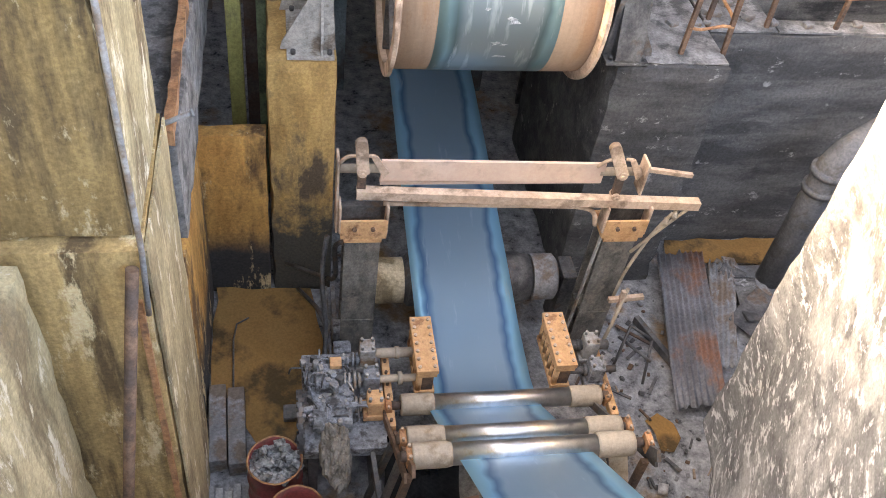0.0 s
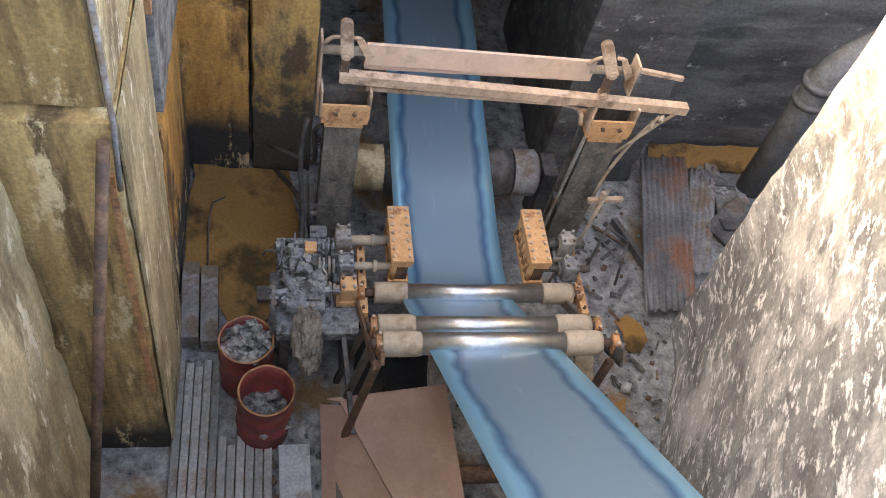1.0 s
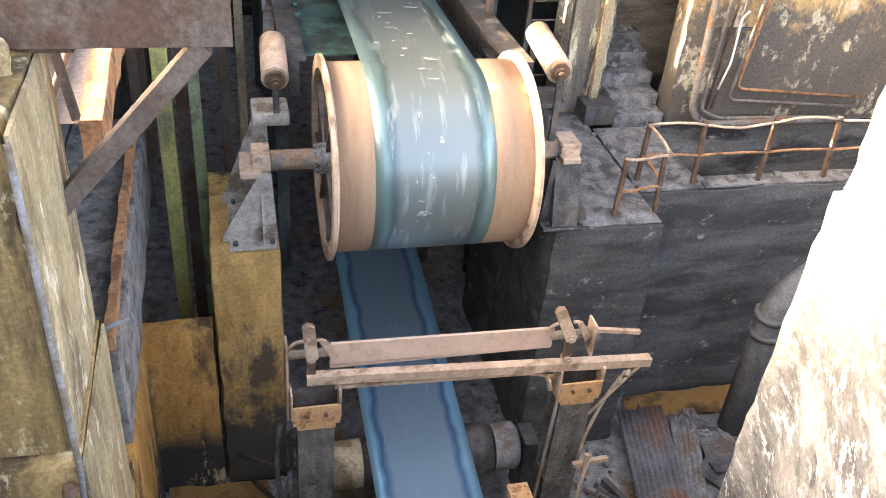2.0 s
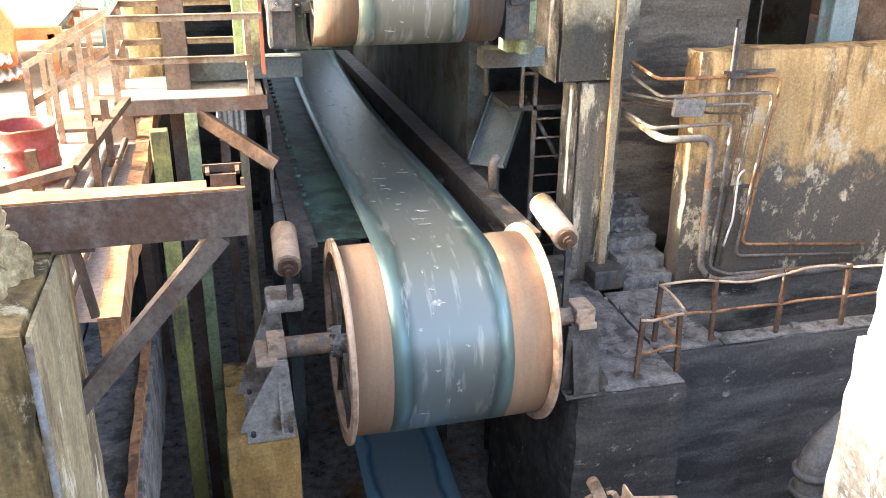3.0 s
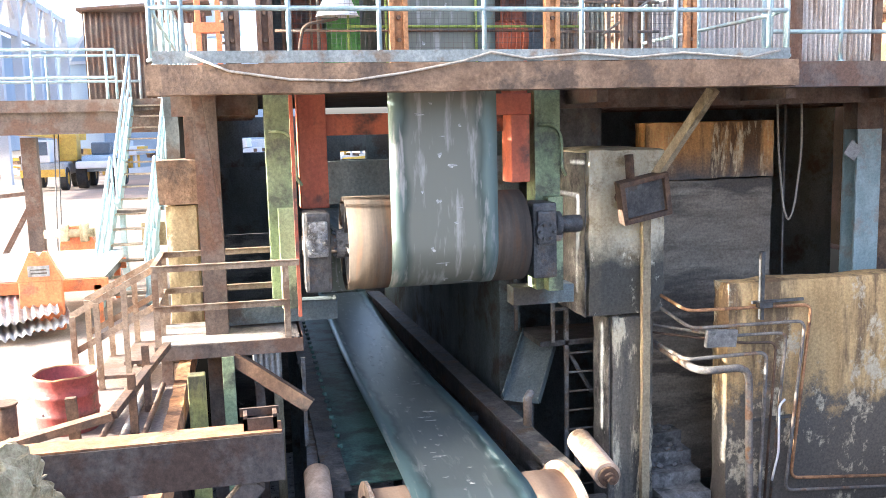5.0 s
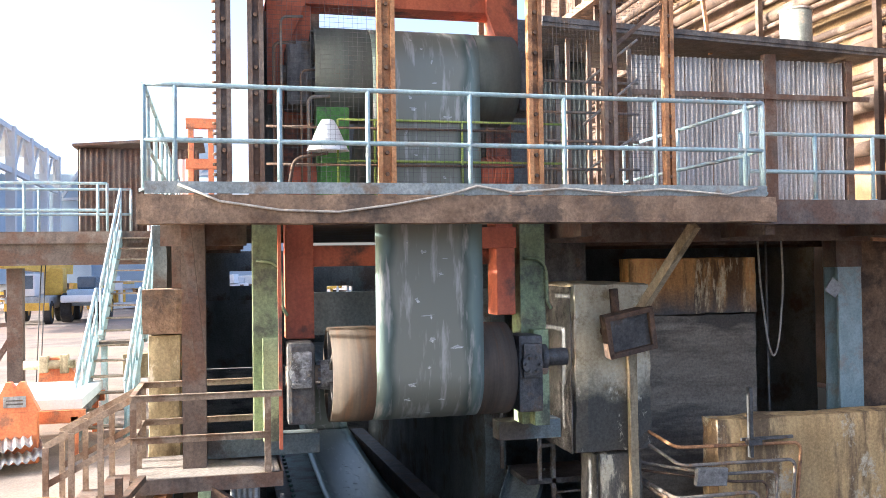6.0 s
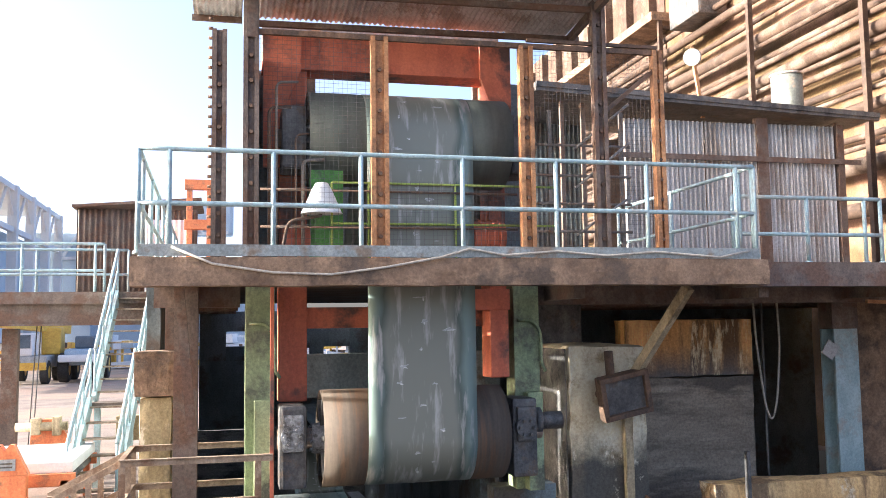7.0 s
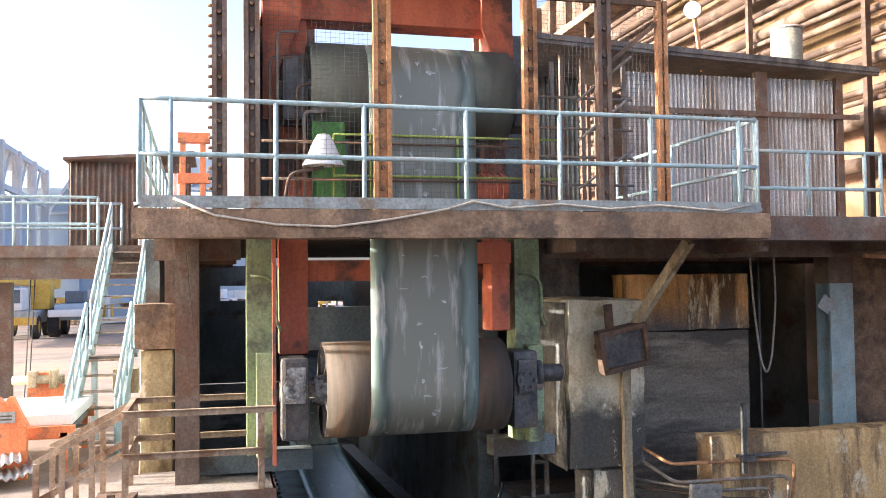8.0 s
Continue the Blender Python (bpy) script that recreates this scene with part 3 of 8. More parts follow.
def pit():
    bm = B()
    n = 60
    grid = {}
    for i in range(n + 1):
        for j in range(n + 1):
            x, y = -3.4 + 16.0 * i / n, -2.2 + 28.2 * (j / n) ** 1.5
            h = 0.05 * noise.noise(Vector((x * 1.3, y * 1.3, 0))) + 0.03 * noise.noise(Vector((x * 4, y * 4, 2)))
            grid[i, j] = bm.verts.new((x, y, FLOOR + h))
    for i in range(n):
        for j in range(n):
            bm.faces.new((grid[i, j], grid[i + 1, j], grid[i + 1, j + 1], grid[i, j + 1])).smooth = True
    solo("pit_floor", bm, MUD, "wet black muddy pit floor with rust-brown sludge", "floor", kind="structure")
    slab_wall("wall_pit_south", -3.4, 12.5, -2.6, -2.2, FLOOR - 0.2, 0, SOOT_SHADE, "plain dark concrete end wall of the pit", 1.0)
    # near left: a low wall and a tall pillar with a ledge
    slab_wall("wall_pit_west_near", -3.4, -1.72, -2.2, 4.2, FLOOR - 0.1, -1.62, PALE, "pale streaked concrete pit side wall", 2.0, 0.03, 0.08)
    slab_wall("pillar_west_foot", -3.4, -0.98, 4.22, 5.75, FLOOR - 0.1, -1.62, OCHREF, "ochre stained concrete pillar foot with a ledge", 3.0, 0.02, 0.05, category="pillar")
    slab_wall("pillar_west", -3.4, -1.03, 4.32, 5.72, -1.62, 0.7, OCHRE, "broad ochre concrete pillar with dark run-down streaks", 4.0, 0.02, 0.05, category="pillar")
    slab_wall("pillar_render", -0.985, -0.955, 4.26, 5.72, FLOOR - 0.05, -1.66, PALE, "pale lime render peeling on the pillar side", 62.0, 0.006, 0.012, 0.14, "render")
    slab_wall("pillar_render_upper", -1.035, -1.0, 4.36, 5.70, -1.60, 0.66, PALE, "pale lime render peeling on the pillar side", 63.0, 0.006, 0.012, 0.14, "render")
    # unseen block added to keep the sun off the near pit
    slab_wall("hall_west", -9.0, -3.45, -12.0, 5.2, 0, 5.0, PALE, "plain stained wall block, unseen, added to shade the pit", 61.0, 0.02, 0.04, 0.8)
    # left basin
    slab_wall("wall_basin_west", -1.32, -1.02, 6.2, 8.26, FLOOR - 0.1, -3.88, RUSTB, "low ochre concrete wall beside flooded basin", 5.0, 0.015, 0.05)
    slab_wall("wall_basin_north", -1.32, -0.24, 8.26, 8.52, FLOOR - 0.1, -3.9, RUSTB, "rust-stained concrete panel wall above the basin", 6.0, 0.015, 0.04)
    slab_wall("wall_yard_edge", -2.1, -1.7, 5.75, 26, FLOOR - 0.1, -0.02, SOOT_SHADE, "dark concrete retaining wall below the yard", 7.0, 0.03, 0.06, 0.4)
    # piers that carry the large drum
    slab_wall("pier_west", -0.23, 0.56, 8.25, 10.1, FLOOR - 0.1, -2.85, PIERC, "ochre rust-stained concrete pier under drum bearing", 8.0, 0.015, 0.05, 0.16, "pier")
    slab_wall("pier_east", 3.78, 5.25, 8.25, 11.6, FLOOR - 0.1, -2.85, DUSTW, "soot-black concrete pier with a crumbling edge", 9.0, 0.02, 0.08, 0.2, "pier")
    slab_wall("wall_terrace", 5.25, 12.5, 9.05, 9.40, FLOOR - 0.1, -2.88, DUSTW, "soot-black rough concrete wall below the terrace", 10.0, 0.03, 0.06, 0.25)
    slab_wall("wall_terrace_west", 5.25, 6.245, 9.41, 10.9, FLOOR - 0.1, -2.88, DUSTW, "soot-black concrete block below the steps", 77.0, 0.03, 0.06, 0.25)
    slab_wall("trench_floor", 6.25, 12.5, 9.41, 10.9, -4.6, -4.3, SOOT_SHADE, "dark sooty floor of the trench behind the ledge", 78.0, 0.02, 0.03, 0.3, "floor")
    slab_wall("wall_trench_back", 6.25, 12.5, 10.905, 11.35, -4.6, -2.905, SOOT_SHADE, "sooty concrete footing under the yellow wall", 79.0, 0.02, 0.03, 0.3)
    slab_wall("ledge_floor", 6.205, 12.5, 9.10, 9.39, -2.90, -2.855, STEPM, "dusty grey top of the narrow ledge", 76.0, 0.006, 0.02, 0.16, "floor")
    slab_wall("terrace_floor", 5.26, 6.20, 9.10, 10.89, -2.90, -2.855, STEPM, "dusty grey terrace floor strewn with grit", 71.0, 0.006, 0.02, 0.16, "floor")
    slab_wall("pier_top", 3.84, 5.22, 8.32, 11.3, -2.87, -2.835, STEPM, "dusty grey cap on the black pier", 72.0, 0.006, 0.03, 0.14, "floor")
    # right side wall near the camera, its end standing free
    bm = B()
    rough_block(bm, 5.24, 6.0, -2.2, 5.82, FLOOR - 0.1, -0.85, 0.22, 0.03, 0.06, 11.0)
    rough_block(bm, 5.34, 5.95, 5.15, 5.80, -0.9, 0.62, 0.16, 0.03, 0.07, 12.0)
    for w in bm.verts:
        w.co.x -= max(0.0, 5.82 - w.co.y) * 0.16 + max(0.0, 5.2 - w.co.y) * 0.30
    solo("wall_pit_east", bm, WHITE, "sunlit limewashed concrete wall with black run marks", "wall", kind="structure")
    # back of the pit
    slab_wall("wall_pit_north", -0.8, 12.5, 25.7, 26.1, FLOOR - 0.1, 0, SOOT_SHADE, "dark concrete end wall far under the tower", 13.0, 0.02, 0.03, 0.6)
    # terrace level: column, stained wall, steps, upper wall
    slab_wall("column_east", 4.90, 5.56, 11.37, 12.0, -2.9, 0.16, TIDEK, "crumbling concrete column, yellow plaster above black soot", 14.0, 0.02, 0.06, 0.16, "column")
    slab_wall("block_east", 4.55, 5.72, 11.36, 13.4, 0.165, 2.5, TIDEB, "jutting stained concrete block above the ladder", 15.0, 0.02, 0.07, 0.2, "block")
    # dark slabs paint the shade of the west faces
    slab_wall("block_east_side", 4.515, 4.545, 11.40, 13.38, 0.165, 2.46, SOOT_SHADE, "sooty slab darkening the block's west face as shade", 73.0, 0.006, 0.02, 0.16)
    slab_wall("column_east_side", 4.865, 4.895, 11.39, 11.98, -2.86, 0.15, SOOT_SHADE, "sooty slab darkening the column's west face as shade", 74.0, 0.006, 0.02, 0.16)
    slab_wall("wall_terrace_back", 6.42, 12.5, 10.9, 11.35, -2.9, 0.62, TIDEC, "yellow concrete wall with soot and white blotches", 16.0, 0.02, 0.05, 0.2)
    slab_wall("wall_sooty_back", 5.4, 8.1, 12.5, 12.9, -2.9, 1.95, SOOTB, "brownish-black sooty board-marked concrete wall", 17.0, 0.02, 0.03, 0.2)
    slab_wall("wall_rust_top", 5.93, 8.12, 12.49, 12.88, 1.955, 2.84, RUSTT, "upper wall with rust runs, brightened as a sunlit patch", 18.0, 0.015, 0.03, 0.15)
    # dark backings added to stand for the deep shade under the deck
    slab_wall("wall_far_east", 4.3, 12.5, 17.0, 17.4, FLOOR, 3.2, BLACK, "dark backing added for shade beyond a gap under the deck", 19.0, 0.02, 0.03, 0.5)
    for n, (x0, x1, z0, z1) in enumerate(((-0.6, 8.9, 0.4, 2.02), (-0.6, 0.02, 2.02, 3.2), (0.02, 0.75, 2.02, 2.36), (0.02, 0.75, 2.72, 3.2), (0.75, 1.86, 2.02, 3.2), (1.86, 2.02, 2.3, 3.2), (2.02, 2.35, 2.02, 3.2), (2.35, 3.0, 2.02, 2.12), (2.35, 3.0, 2.32, 3.2), (3.0, 8.9, 2.02, 3.2))):
        slab_wall("wall_under_deck", x0, x1, 22.0, 22.3, z0, z1, BLACK, "dark backing with gaps, added for shade far under the deck", 20.0 + n, 0.0, 0.0, 0.8)


def basin_water():
    def pool(name, outline, z, label, liquid=WATER):
        bm = B()
        pts = []
        m = len(outline)
        for i in range(m):
            a, b = Vector((*outline[i], z)), Vector((*outline[(i + 1) % m], z))
            for k in range(8):
                p = a.lerp(b, k / 8)
                w = noise.noise_vector(p * 2.3) * 0.07
                pts.append(bm.verts.new((p.x + w.x, p.y + w.y, z)))
        f = bm.faces.new(pts)
        bmesh.ops.triangulate(bm, faces=[f])
        solo(name, bm, liquid, label, "water", kind="structure")
    pool("water", ((-1.0, 8.24), (0.25, 8.24), (0.42, 7.2), (0.2, 6.3), (0.0, 5.7), (-0.45, 5.75), (-0.75, 6.45), (-1.0, 6.6)), FLOOR + 0.07, "still rust-brown water in flooded pit corner")
    pool("water_back", ((5.75, 9.0), (7.9, 9.0), (7.7, 8.45), (5.6, 8.5)), FLOOR + 0.075, "rust-brown puddle along the back wall")
    pool("water_puddle", ((4.42, 5.78), (4.62, 5.9), (4.76, 5.7), (4.80, 5.5), (4.66, 5.3), (4.52, 5.34), (4.50, 5.55)), FLOOR + 0.08, "small orange rust puddle on the mud")
    pool("water_sump", ((1.05, 5.75), (1.95, 5.7), (1.9, 4.65), (1.0, 4.7)), FLOOR + 0.085, "black oily water under the rolls", OIL)
    pool("water_puddle_near", ((4.0, 4.55), (4.3, 4.7), (4.2, 4.0), (3.9, 3.9)), FLOOR + 0.08, "small rust puddle beside the wall")


# ---- the strip, its drums and rolls ----
STRIP_X, HALF = 2.12, 0.635
DRUM_Y, DRUM_Z, DRUM_R = 8.66, -1.94, 1.045
LOW_Y, LOW_Z, LOW_R = 10.57, 1.50, 0.56
TOP_Y, TOP_Z, TOP_R = 10.57, 5.05, 0.56


def arc(y, z, r, a0, a1, n=20):
    """Points on a circle in the y, z plane; angles in degrees from +y towards +z."""
    return [(y + r * math.cos(radians(a0 + (a1 - a0) * k / n)), z + r * math.sin(radians(a0 + (a1 - a0) * k / n))) for k in range(n + 1)]


def strip_path():
    """The way of the strip, in travel order, as (x, y, z)."""
    p = [(-0.6, -0.25), (1.0, -1.62), (3.0, -3.36), (4.6, -4.76), (5.05, -5.16), (5.35, -5.42), (5.6, -5.56), (5.9, -5.60), (6.6, -5.55), (7.3, -5.42), (7.6, -5.37), (8.2, -5.28), (9.1, -5.12), (10.8, -5.0), (13.0, -4.9)]
    p += arc(13.0, -4.1, 0.8, -90, 90, 12)
    p += [(11.0, -3.2)]
    p += arc(DRUM_Y, DRUM_Z, DRUM_R + 0.004, 270, 84, 40)
    p += [(9.6, -0.93), (10.6, -0.98), (12.0, -1.08), (14.0, -1.24), (17.0, -1.42), (20.0, -1.5), (23.6, -1.5)]
    p += arc(23.6, -0.28, 1.22, -90, 90, 14)
    p += [(17.0, 0.94)]
    p += arc(LOW_Y, LOW_Z, LOW_R + 0.004, 270, 180, 22)
    p += arc(TOP_Y, TOP_Z, TOP_R + 0.004, 180, 20, 26)
    p += [(11.9, 4.2), (12.6, 3.4)]
    out = []
    for y, z in p:
        x = STRIP_X
        if z < 0.2 and y > 8.7:
            x += 0.020 * (y - 8.7)
        if y > 9.9 and z > 0.4:
            x = 2.245
        out.append(Vector((x, y, z)))
    return out


WAY = strip_path()
REACH = [0.0]
for _a, _b in zip(WAY, WAY[1:]):
    REACH.append(REACH[-1] + (_b - _a).length)


def on_way(s):
    """Point, direction and normal of the strip at the length s along its way."""
    i = max(k for k in range(len(WAY) - 1) if REACH[k] <= s or k == 0)
    f = (s - REACH[i]) / max(1e-6, REACH[i + 1] - REACH[i])
    d = (WAY[i + 1] - WAY[i]).normalized()
    n = Vector((1, 0, 0)).cross(d).normalized()
    return WAY[i].lerp(WAY[i + 1], f), d, n


def steel_strip():
    t = thing("steel_strip", (0, 0, 0), "long blue-grey oxidised steel strip running over drums", "steel strip")
    bm = B()
    uvs = bm.loops.layers.uv.new("UVMap")
    cols = 10
    rows = []
    fine = []
    for k in range(len(WAY) - 1):
        steps = max(1, int((REACH[k + 1] - REACH[k]) / 0.35))
        fine += [(WAY[k].lerp(WAY[k + 1], j / steps), REACH[k] + (REACH[k + 1] - REACH[k]) * j / steps) for j in range(steps)]
    fine.append((WAY[-1], REACH[-1]))
    for i, (p, s) in enumerate(fine):
        d = (fine[min(i + 1, len(fine) - 1)][0] - fine[max(i - 1, 0)][0]).normalized()
        n = Vector((1, 0, 0)).cross(d).normalized()
        rows.append([(bm.verts.new(p + Vector(((c / cols * 2 - 1) * HALF, 0, 0)) + n * h), ((c / cols * 2 - 1) * HALF, s)) for h in (0.002, -0.002) for c in range(cols + 1)])
    m = cols + 1
    turns = (next(i for i, (p, s) in enumerate(fine) if p.y > 12.9), next(i for i, (p, s) in enumerate(fine) if p.y > 23.5 and p.z > -1.7))
    for a, b in zip(rows, rows[1:]):
        quads = [(a[c], a[c + 1], b[c + 1], b[c]) for c in range(cols)] + [(a[m + c + 1], a[m + c], b[m + c], b[m + c + 1]) for c in range(cols)]
        quads += [(a[m], a[0], b[0], b[m]), (a[cols], a[m + cols], b[m + cols], b[cols])]
        for q in quads:
            f = bm.faces.new([w for w, _ in q])
            f.smooth = True
            for loop, (_, st) in zip(f.loops, q):
                loop[uvs].uv = st
    bm.faces.ensure_lookup_table()
    per = 2 * cols + 2
    # split so each stretch gets its tone with reflections coloured in
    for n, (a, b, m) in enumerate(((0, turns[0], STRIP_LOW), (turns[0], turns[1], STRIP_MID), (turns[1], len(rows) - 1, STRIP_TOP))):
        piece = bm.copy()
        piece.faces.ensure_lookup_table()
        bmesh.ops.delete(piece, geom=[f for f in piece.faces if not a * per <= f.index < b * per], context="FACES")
        part(("lower_stretch", "middle_stretch", "tower_stretch")[n], piece, m, t, ("smooth stretch tinted with reflected sky blue", "grey stretch with cyan margins and scale", "dull grey-green stretch with pale streaks")[n])
    bm.free()
    return t


def big_drum(name, x0, x1, y, z, r, rim, body, label, shaft0, shaft1, spokes=8):
    """A drum with flanged ends, a web with openings inside, a hub and a shaft."""
    t = thing(name, ((x0 + x1) / 2, y, z), label, "drum")
    bm = B()
    lathe_x(bm, [(x0 + 0.02, r - 0.05), (x0 + 0.02, r), (x0 + 0.45, r + 0.004), ((x0 + x1) / 2, r - 0.012), (x1 - 0.45, r + 0.004), (x1 - 0.02, r), (x1 - 0.02, r - 0.05)], y, z, 96, True)
    for f in bm.faces:
        f.smooth = abs(f.normal.x) < 0.5
    part("shell", bm, body, t)
    for xe, way in ((x0, 1), (x1, -1)):
        bm = B()
        if rim:
            lathe_x(bm, [(xe - 0.02 * way, r - 0.06), (xe - 0.02 * way, r + rim), (xe + 0.02 * way, r + rim), (xe + 0.05 * way, r + 0.006), (xe + 0.05 * way, r - 0.06)], y, z, 96, True)
            part("flange", bm, TANS, t)
        bm = B() if rim else bm
        lathe_x(bm, [(xe + 0.10 * way, 0.10), (xe + 0.10 * way, r - 0.052), (xe + 0.13 * way, r - 0.052), (xe + 0.13 * way, 0.10)], y, z, 48, True)
        web = part("end_web", bm, DARKS, t)
        for k in range(spokes):
            a = k * math.tau / spokes
            c, s = math.cos(a), math.sin(a)
            bm = B()
            beam(bm, (xe + 0.06 * way, y + 0.12 * c, z + 0.12 * s), (xe + 0.06 * way, y + (r - 0.06) * c, z + (r - 0.06) * s), 0.05, 0.09, (1, 0, 0))
            part("spoke", bm, DARKS, web)
        bm = B()
        lathe_x(bm, [(xe - 0.08 * way, 0.10), (xe - 0.08 * way, 0.17), (xe + 0.09 * way, 0.19), (xe + 0.09 * way, 0.10)], y, z, 24, True)
        for k in range(8):
            a = k * math.tau / 8
            rod(bm, (xe - 0.11 * way, y + 0.14 * math.cos(a), z + 0.14 * math.sin(a)), (xe - 0.07 * way, y + 0.14 * math.cos(a), z + 0.14 * math.sin(a)), 0.02, 6)
        part("hub", bm, GREASE, t)
    bm = B()
    rod(bm, (shaft0, y, z), (shaft1, y, z), 0.115, 24)
    part("shaft", bm, SHAFTT, t)
    return t


def bearing_stand(x, y, way, label):
    """A tapering plate pedestal with a bearing block, beside the large drum."""
    t = thing("bearing_stand", (x, y, -2.85), label, "bearing stand", "drum bearing stands")
    for dx in ((0.10,) if way > 0 else (-0.17, 0.13)):
        bm = B()
        pts = [(-0.36, 0.0), (0.52, 0.0), (0.16, 0.85), (-0.16, 0.85)]
        a = [bm.verts.new((x + dx, y + p, -2.83 + q)) for p, q in pts]
        b = [bm.verts.new((x + dx + 0.03, y + p, -2.83 + q)) for p, q in pts]
        bm.faces.new(a[::-1])
        bm.faces.new(b)
        for i in range(4):
            bm.faces.new((a[i], a[(i + 1) % 4], b[(i + 1) % 4], b[i]))
        part("side_plate", bm, DUSTP if way > 0 else DARKS, t)
    bm = B()
    box(bm, x - 0.27, x + 0.25, y - 0.38, y + 0.66, -2.86, -2.82, 0.008)
    base = part("base_plate", bm, DUSTP if way > 0 else SOOT_SHADE, t)
    for dx in (-0.2, 0.2):
        for dy in (-0.31, 0.58):
            bm = B()
            rod(bm, (x + dx, y + dy, -2.82), (x + dx, y + dy, -2.77), 0.028, 6)
            part("anchor_bolt", bm, DARKS, base)
    if way < 0:
        bm = B()
        beam(bm, (x - 0.02, y - 0.37, -2.8), (x - 0.02, y - 0.16, -1.99), 0.3, 0.02, (0, 1, 0))
        part("front_plate", bm, DARKS, t)
    for yy, zt in ((y - 0.21, -1.99), (y + 0.60, -1.66)):
        bm = B()
        pts = [(x - 0.34 * way, -2.83), (x + 0.27 * way, -2.83), (x + 0.22 * way, zt), (x + 0.09 * way, zt), (x - 0.32 * way, -2.74)]
        if way < 0:
            pts = pts[::-1]
        a = [bm.verts.new((p, yy, q)) for p, q in pts]
        b = [bm.verts.new((p, yy + 0.03, q)) for p, q in pts]
        bm.faces.new(a)
        bm.faces.new(b[::-1])
        for i in range(5):
            bm.faces.new((a[i], b[i], b[(i + 1) % 5], a[(i + 1) % 5]))
        part("gusset_plate", bm, DUSTP if way > 0 else DARKS, t)
    bm = B()
    box(bm, x + 0.06, x + 0.48, y + 0.36, y + 0.84, -1.72, -1.57, 0.05) if way > 0 else box(bm, x - 0.3, x + 0.1, y + 0.4, y + 0.9, -1.62, -1.56, 0.01)
    part("roll_shelf", bm, DUSTP if way > 0 else DARKS, t)
    bm = B()
    box(bm, x + 0.02 * way, x + 0.22 * way, y - 0.17, y + 0.17, -1.99, -1.80, 0.02) if way > 0 else box(bm, x - 0.12, x + 0.12, y - 0.17, y + 0.17, -1.99, -1.80, 0.02)
    box(bm, x - 0.11, x + 0.11, y - 0.25, y + 0.25, -2.02, -1.95, 0.01)
    part("bearing_block", bm, TANS, t)
    return t


def drums():
    front = big_drum("flanged_drum", 1.07, 3.23, DRUM_Y, DRUM_Z, DRUM_R, 0.09, DRUMT, "large dusty tan steel drum with flanged rims", 0.40, 3.86)
    low = big_drum("turning_drum", 1.10, 3.32, LOW_Y, LOW_Z, LOW_R, 0.0, DRUMD, "dusty brown steel turning drum low in the tower", 0.62, 3.85, 6)
    top = big_drum("turning_drum", 0.94, 3.42, TOP_Y, TOP_Z, TOP_R, 0.0, DRUMG, "dark steel turning drum at the tower's top", 0.62, 3.85, 6)
    bearing_stand(0.27, DRUM_Y, 1, "dusty grey plate bearing stand on the ochre pier")
    bearing_stand(3.92, DRUM_Y, -1, "soot-dark plate bearing stand on the black pier")
    return front, low, top


def guide_roll(a, b, r, stand, label):
    """A short tan guide roll with collars and a pin, on a bracket."""
    a, b = Vector(a), Vector(b)
    d = (b - a).normalized()
    t = thing("guide_roll", (a.x, a.y, a.z - 0.5), label, "roller", "edge guide rolls")
    bm = B()
    rod(bm, a, b, r, 24)
    part("barrel", bm, TANS, t)
    for p, w in ((a, -1), (b, 1)):
        bm = B()
        rod(bm, p, p + d * 0.05 * w, r * 0.75, 20)
        rod(bm, p + d * 0.05 * w, p + d * 0.10 * w, r * 0.42, 14)
        rod(bm, p + d * 0.10 * w, p + d * 0.15 * w, r * 0.28, 6)
        part("end_collar", bm, RUST, t)
    q = a - d * 0.09
    bm = B()
    beam(bm, q, (q.x, q.y, stand), 0.07, 0.05)
    part("bracket", bm, DARKS, t)
    bm = B()
    beam(bm, b + d * 0.09, (b.x + 0.0, b.y + 0.1, stand + 0.1), 0.06, 0.05)
    part("bracket", bm, DARKS, t)


def lower_roll():
    t = thing("support_roll", (STRIP_X, 7.6, -6.1), "dark ribbed support roll under the strip", "roller")
    bm = B()
    lathe_x(bm, [(1.43, 0.05), (1.43, 0.28), (1.48, 0.345), (2.9, 0.345), (3.1, 0.30), (3.1, 0.05)], 7.6, -5.735, 40, True)
    for f in bm.faces:
        f.smooth = abs(f.normal.x) < 0.6
    part("barrel", bm, DARKS, t)
    bm = B()
    lathe_x(bm, [(3.12, 0.05), (3.12, 0.31), (3.42, 0.31), (3.46, 0.26), (3.46, 0.05)], 7.6, -5.735, 32, True)
    part("coupling", bm, PIPEG, t)
    bm = B()
    lathe_x(bm, [(1.02, 0.05), (1.02, 0.27), (1.05, 0.30), (1.42, 0.30), (1.42, 0.05)], 7.6, -5.735, 32, True)
    part("coupling", bm, WOODY, t, "olive-yellow coupling sleeve")
    bm = B()
    rod(bm, (0.85, 7.6, -5.735), (3.75, 7.6, -5.735), 0.07, 16)
    part("shaft", bm, DARKS, t)
    for x in (0.9, 3.62):
        bm = B()
        box(bm, x - 0.1, x + 0.1, 7.4, 7.8, FLOOR, -5.55, 0.03)
        part("pedestal", bm, DARKS, t)


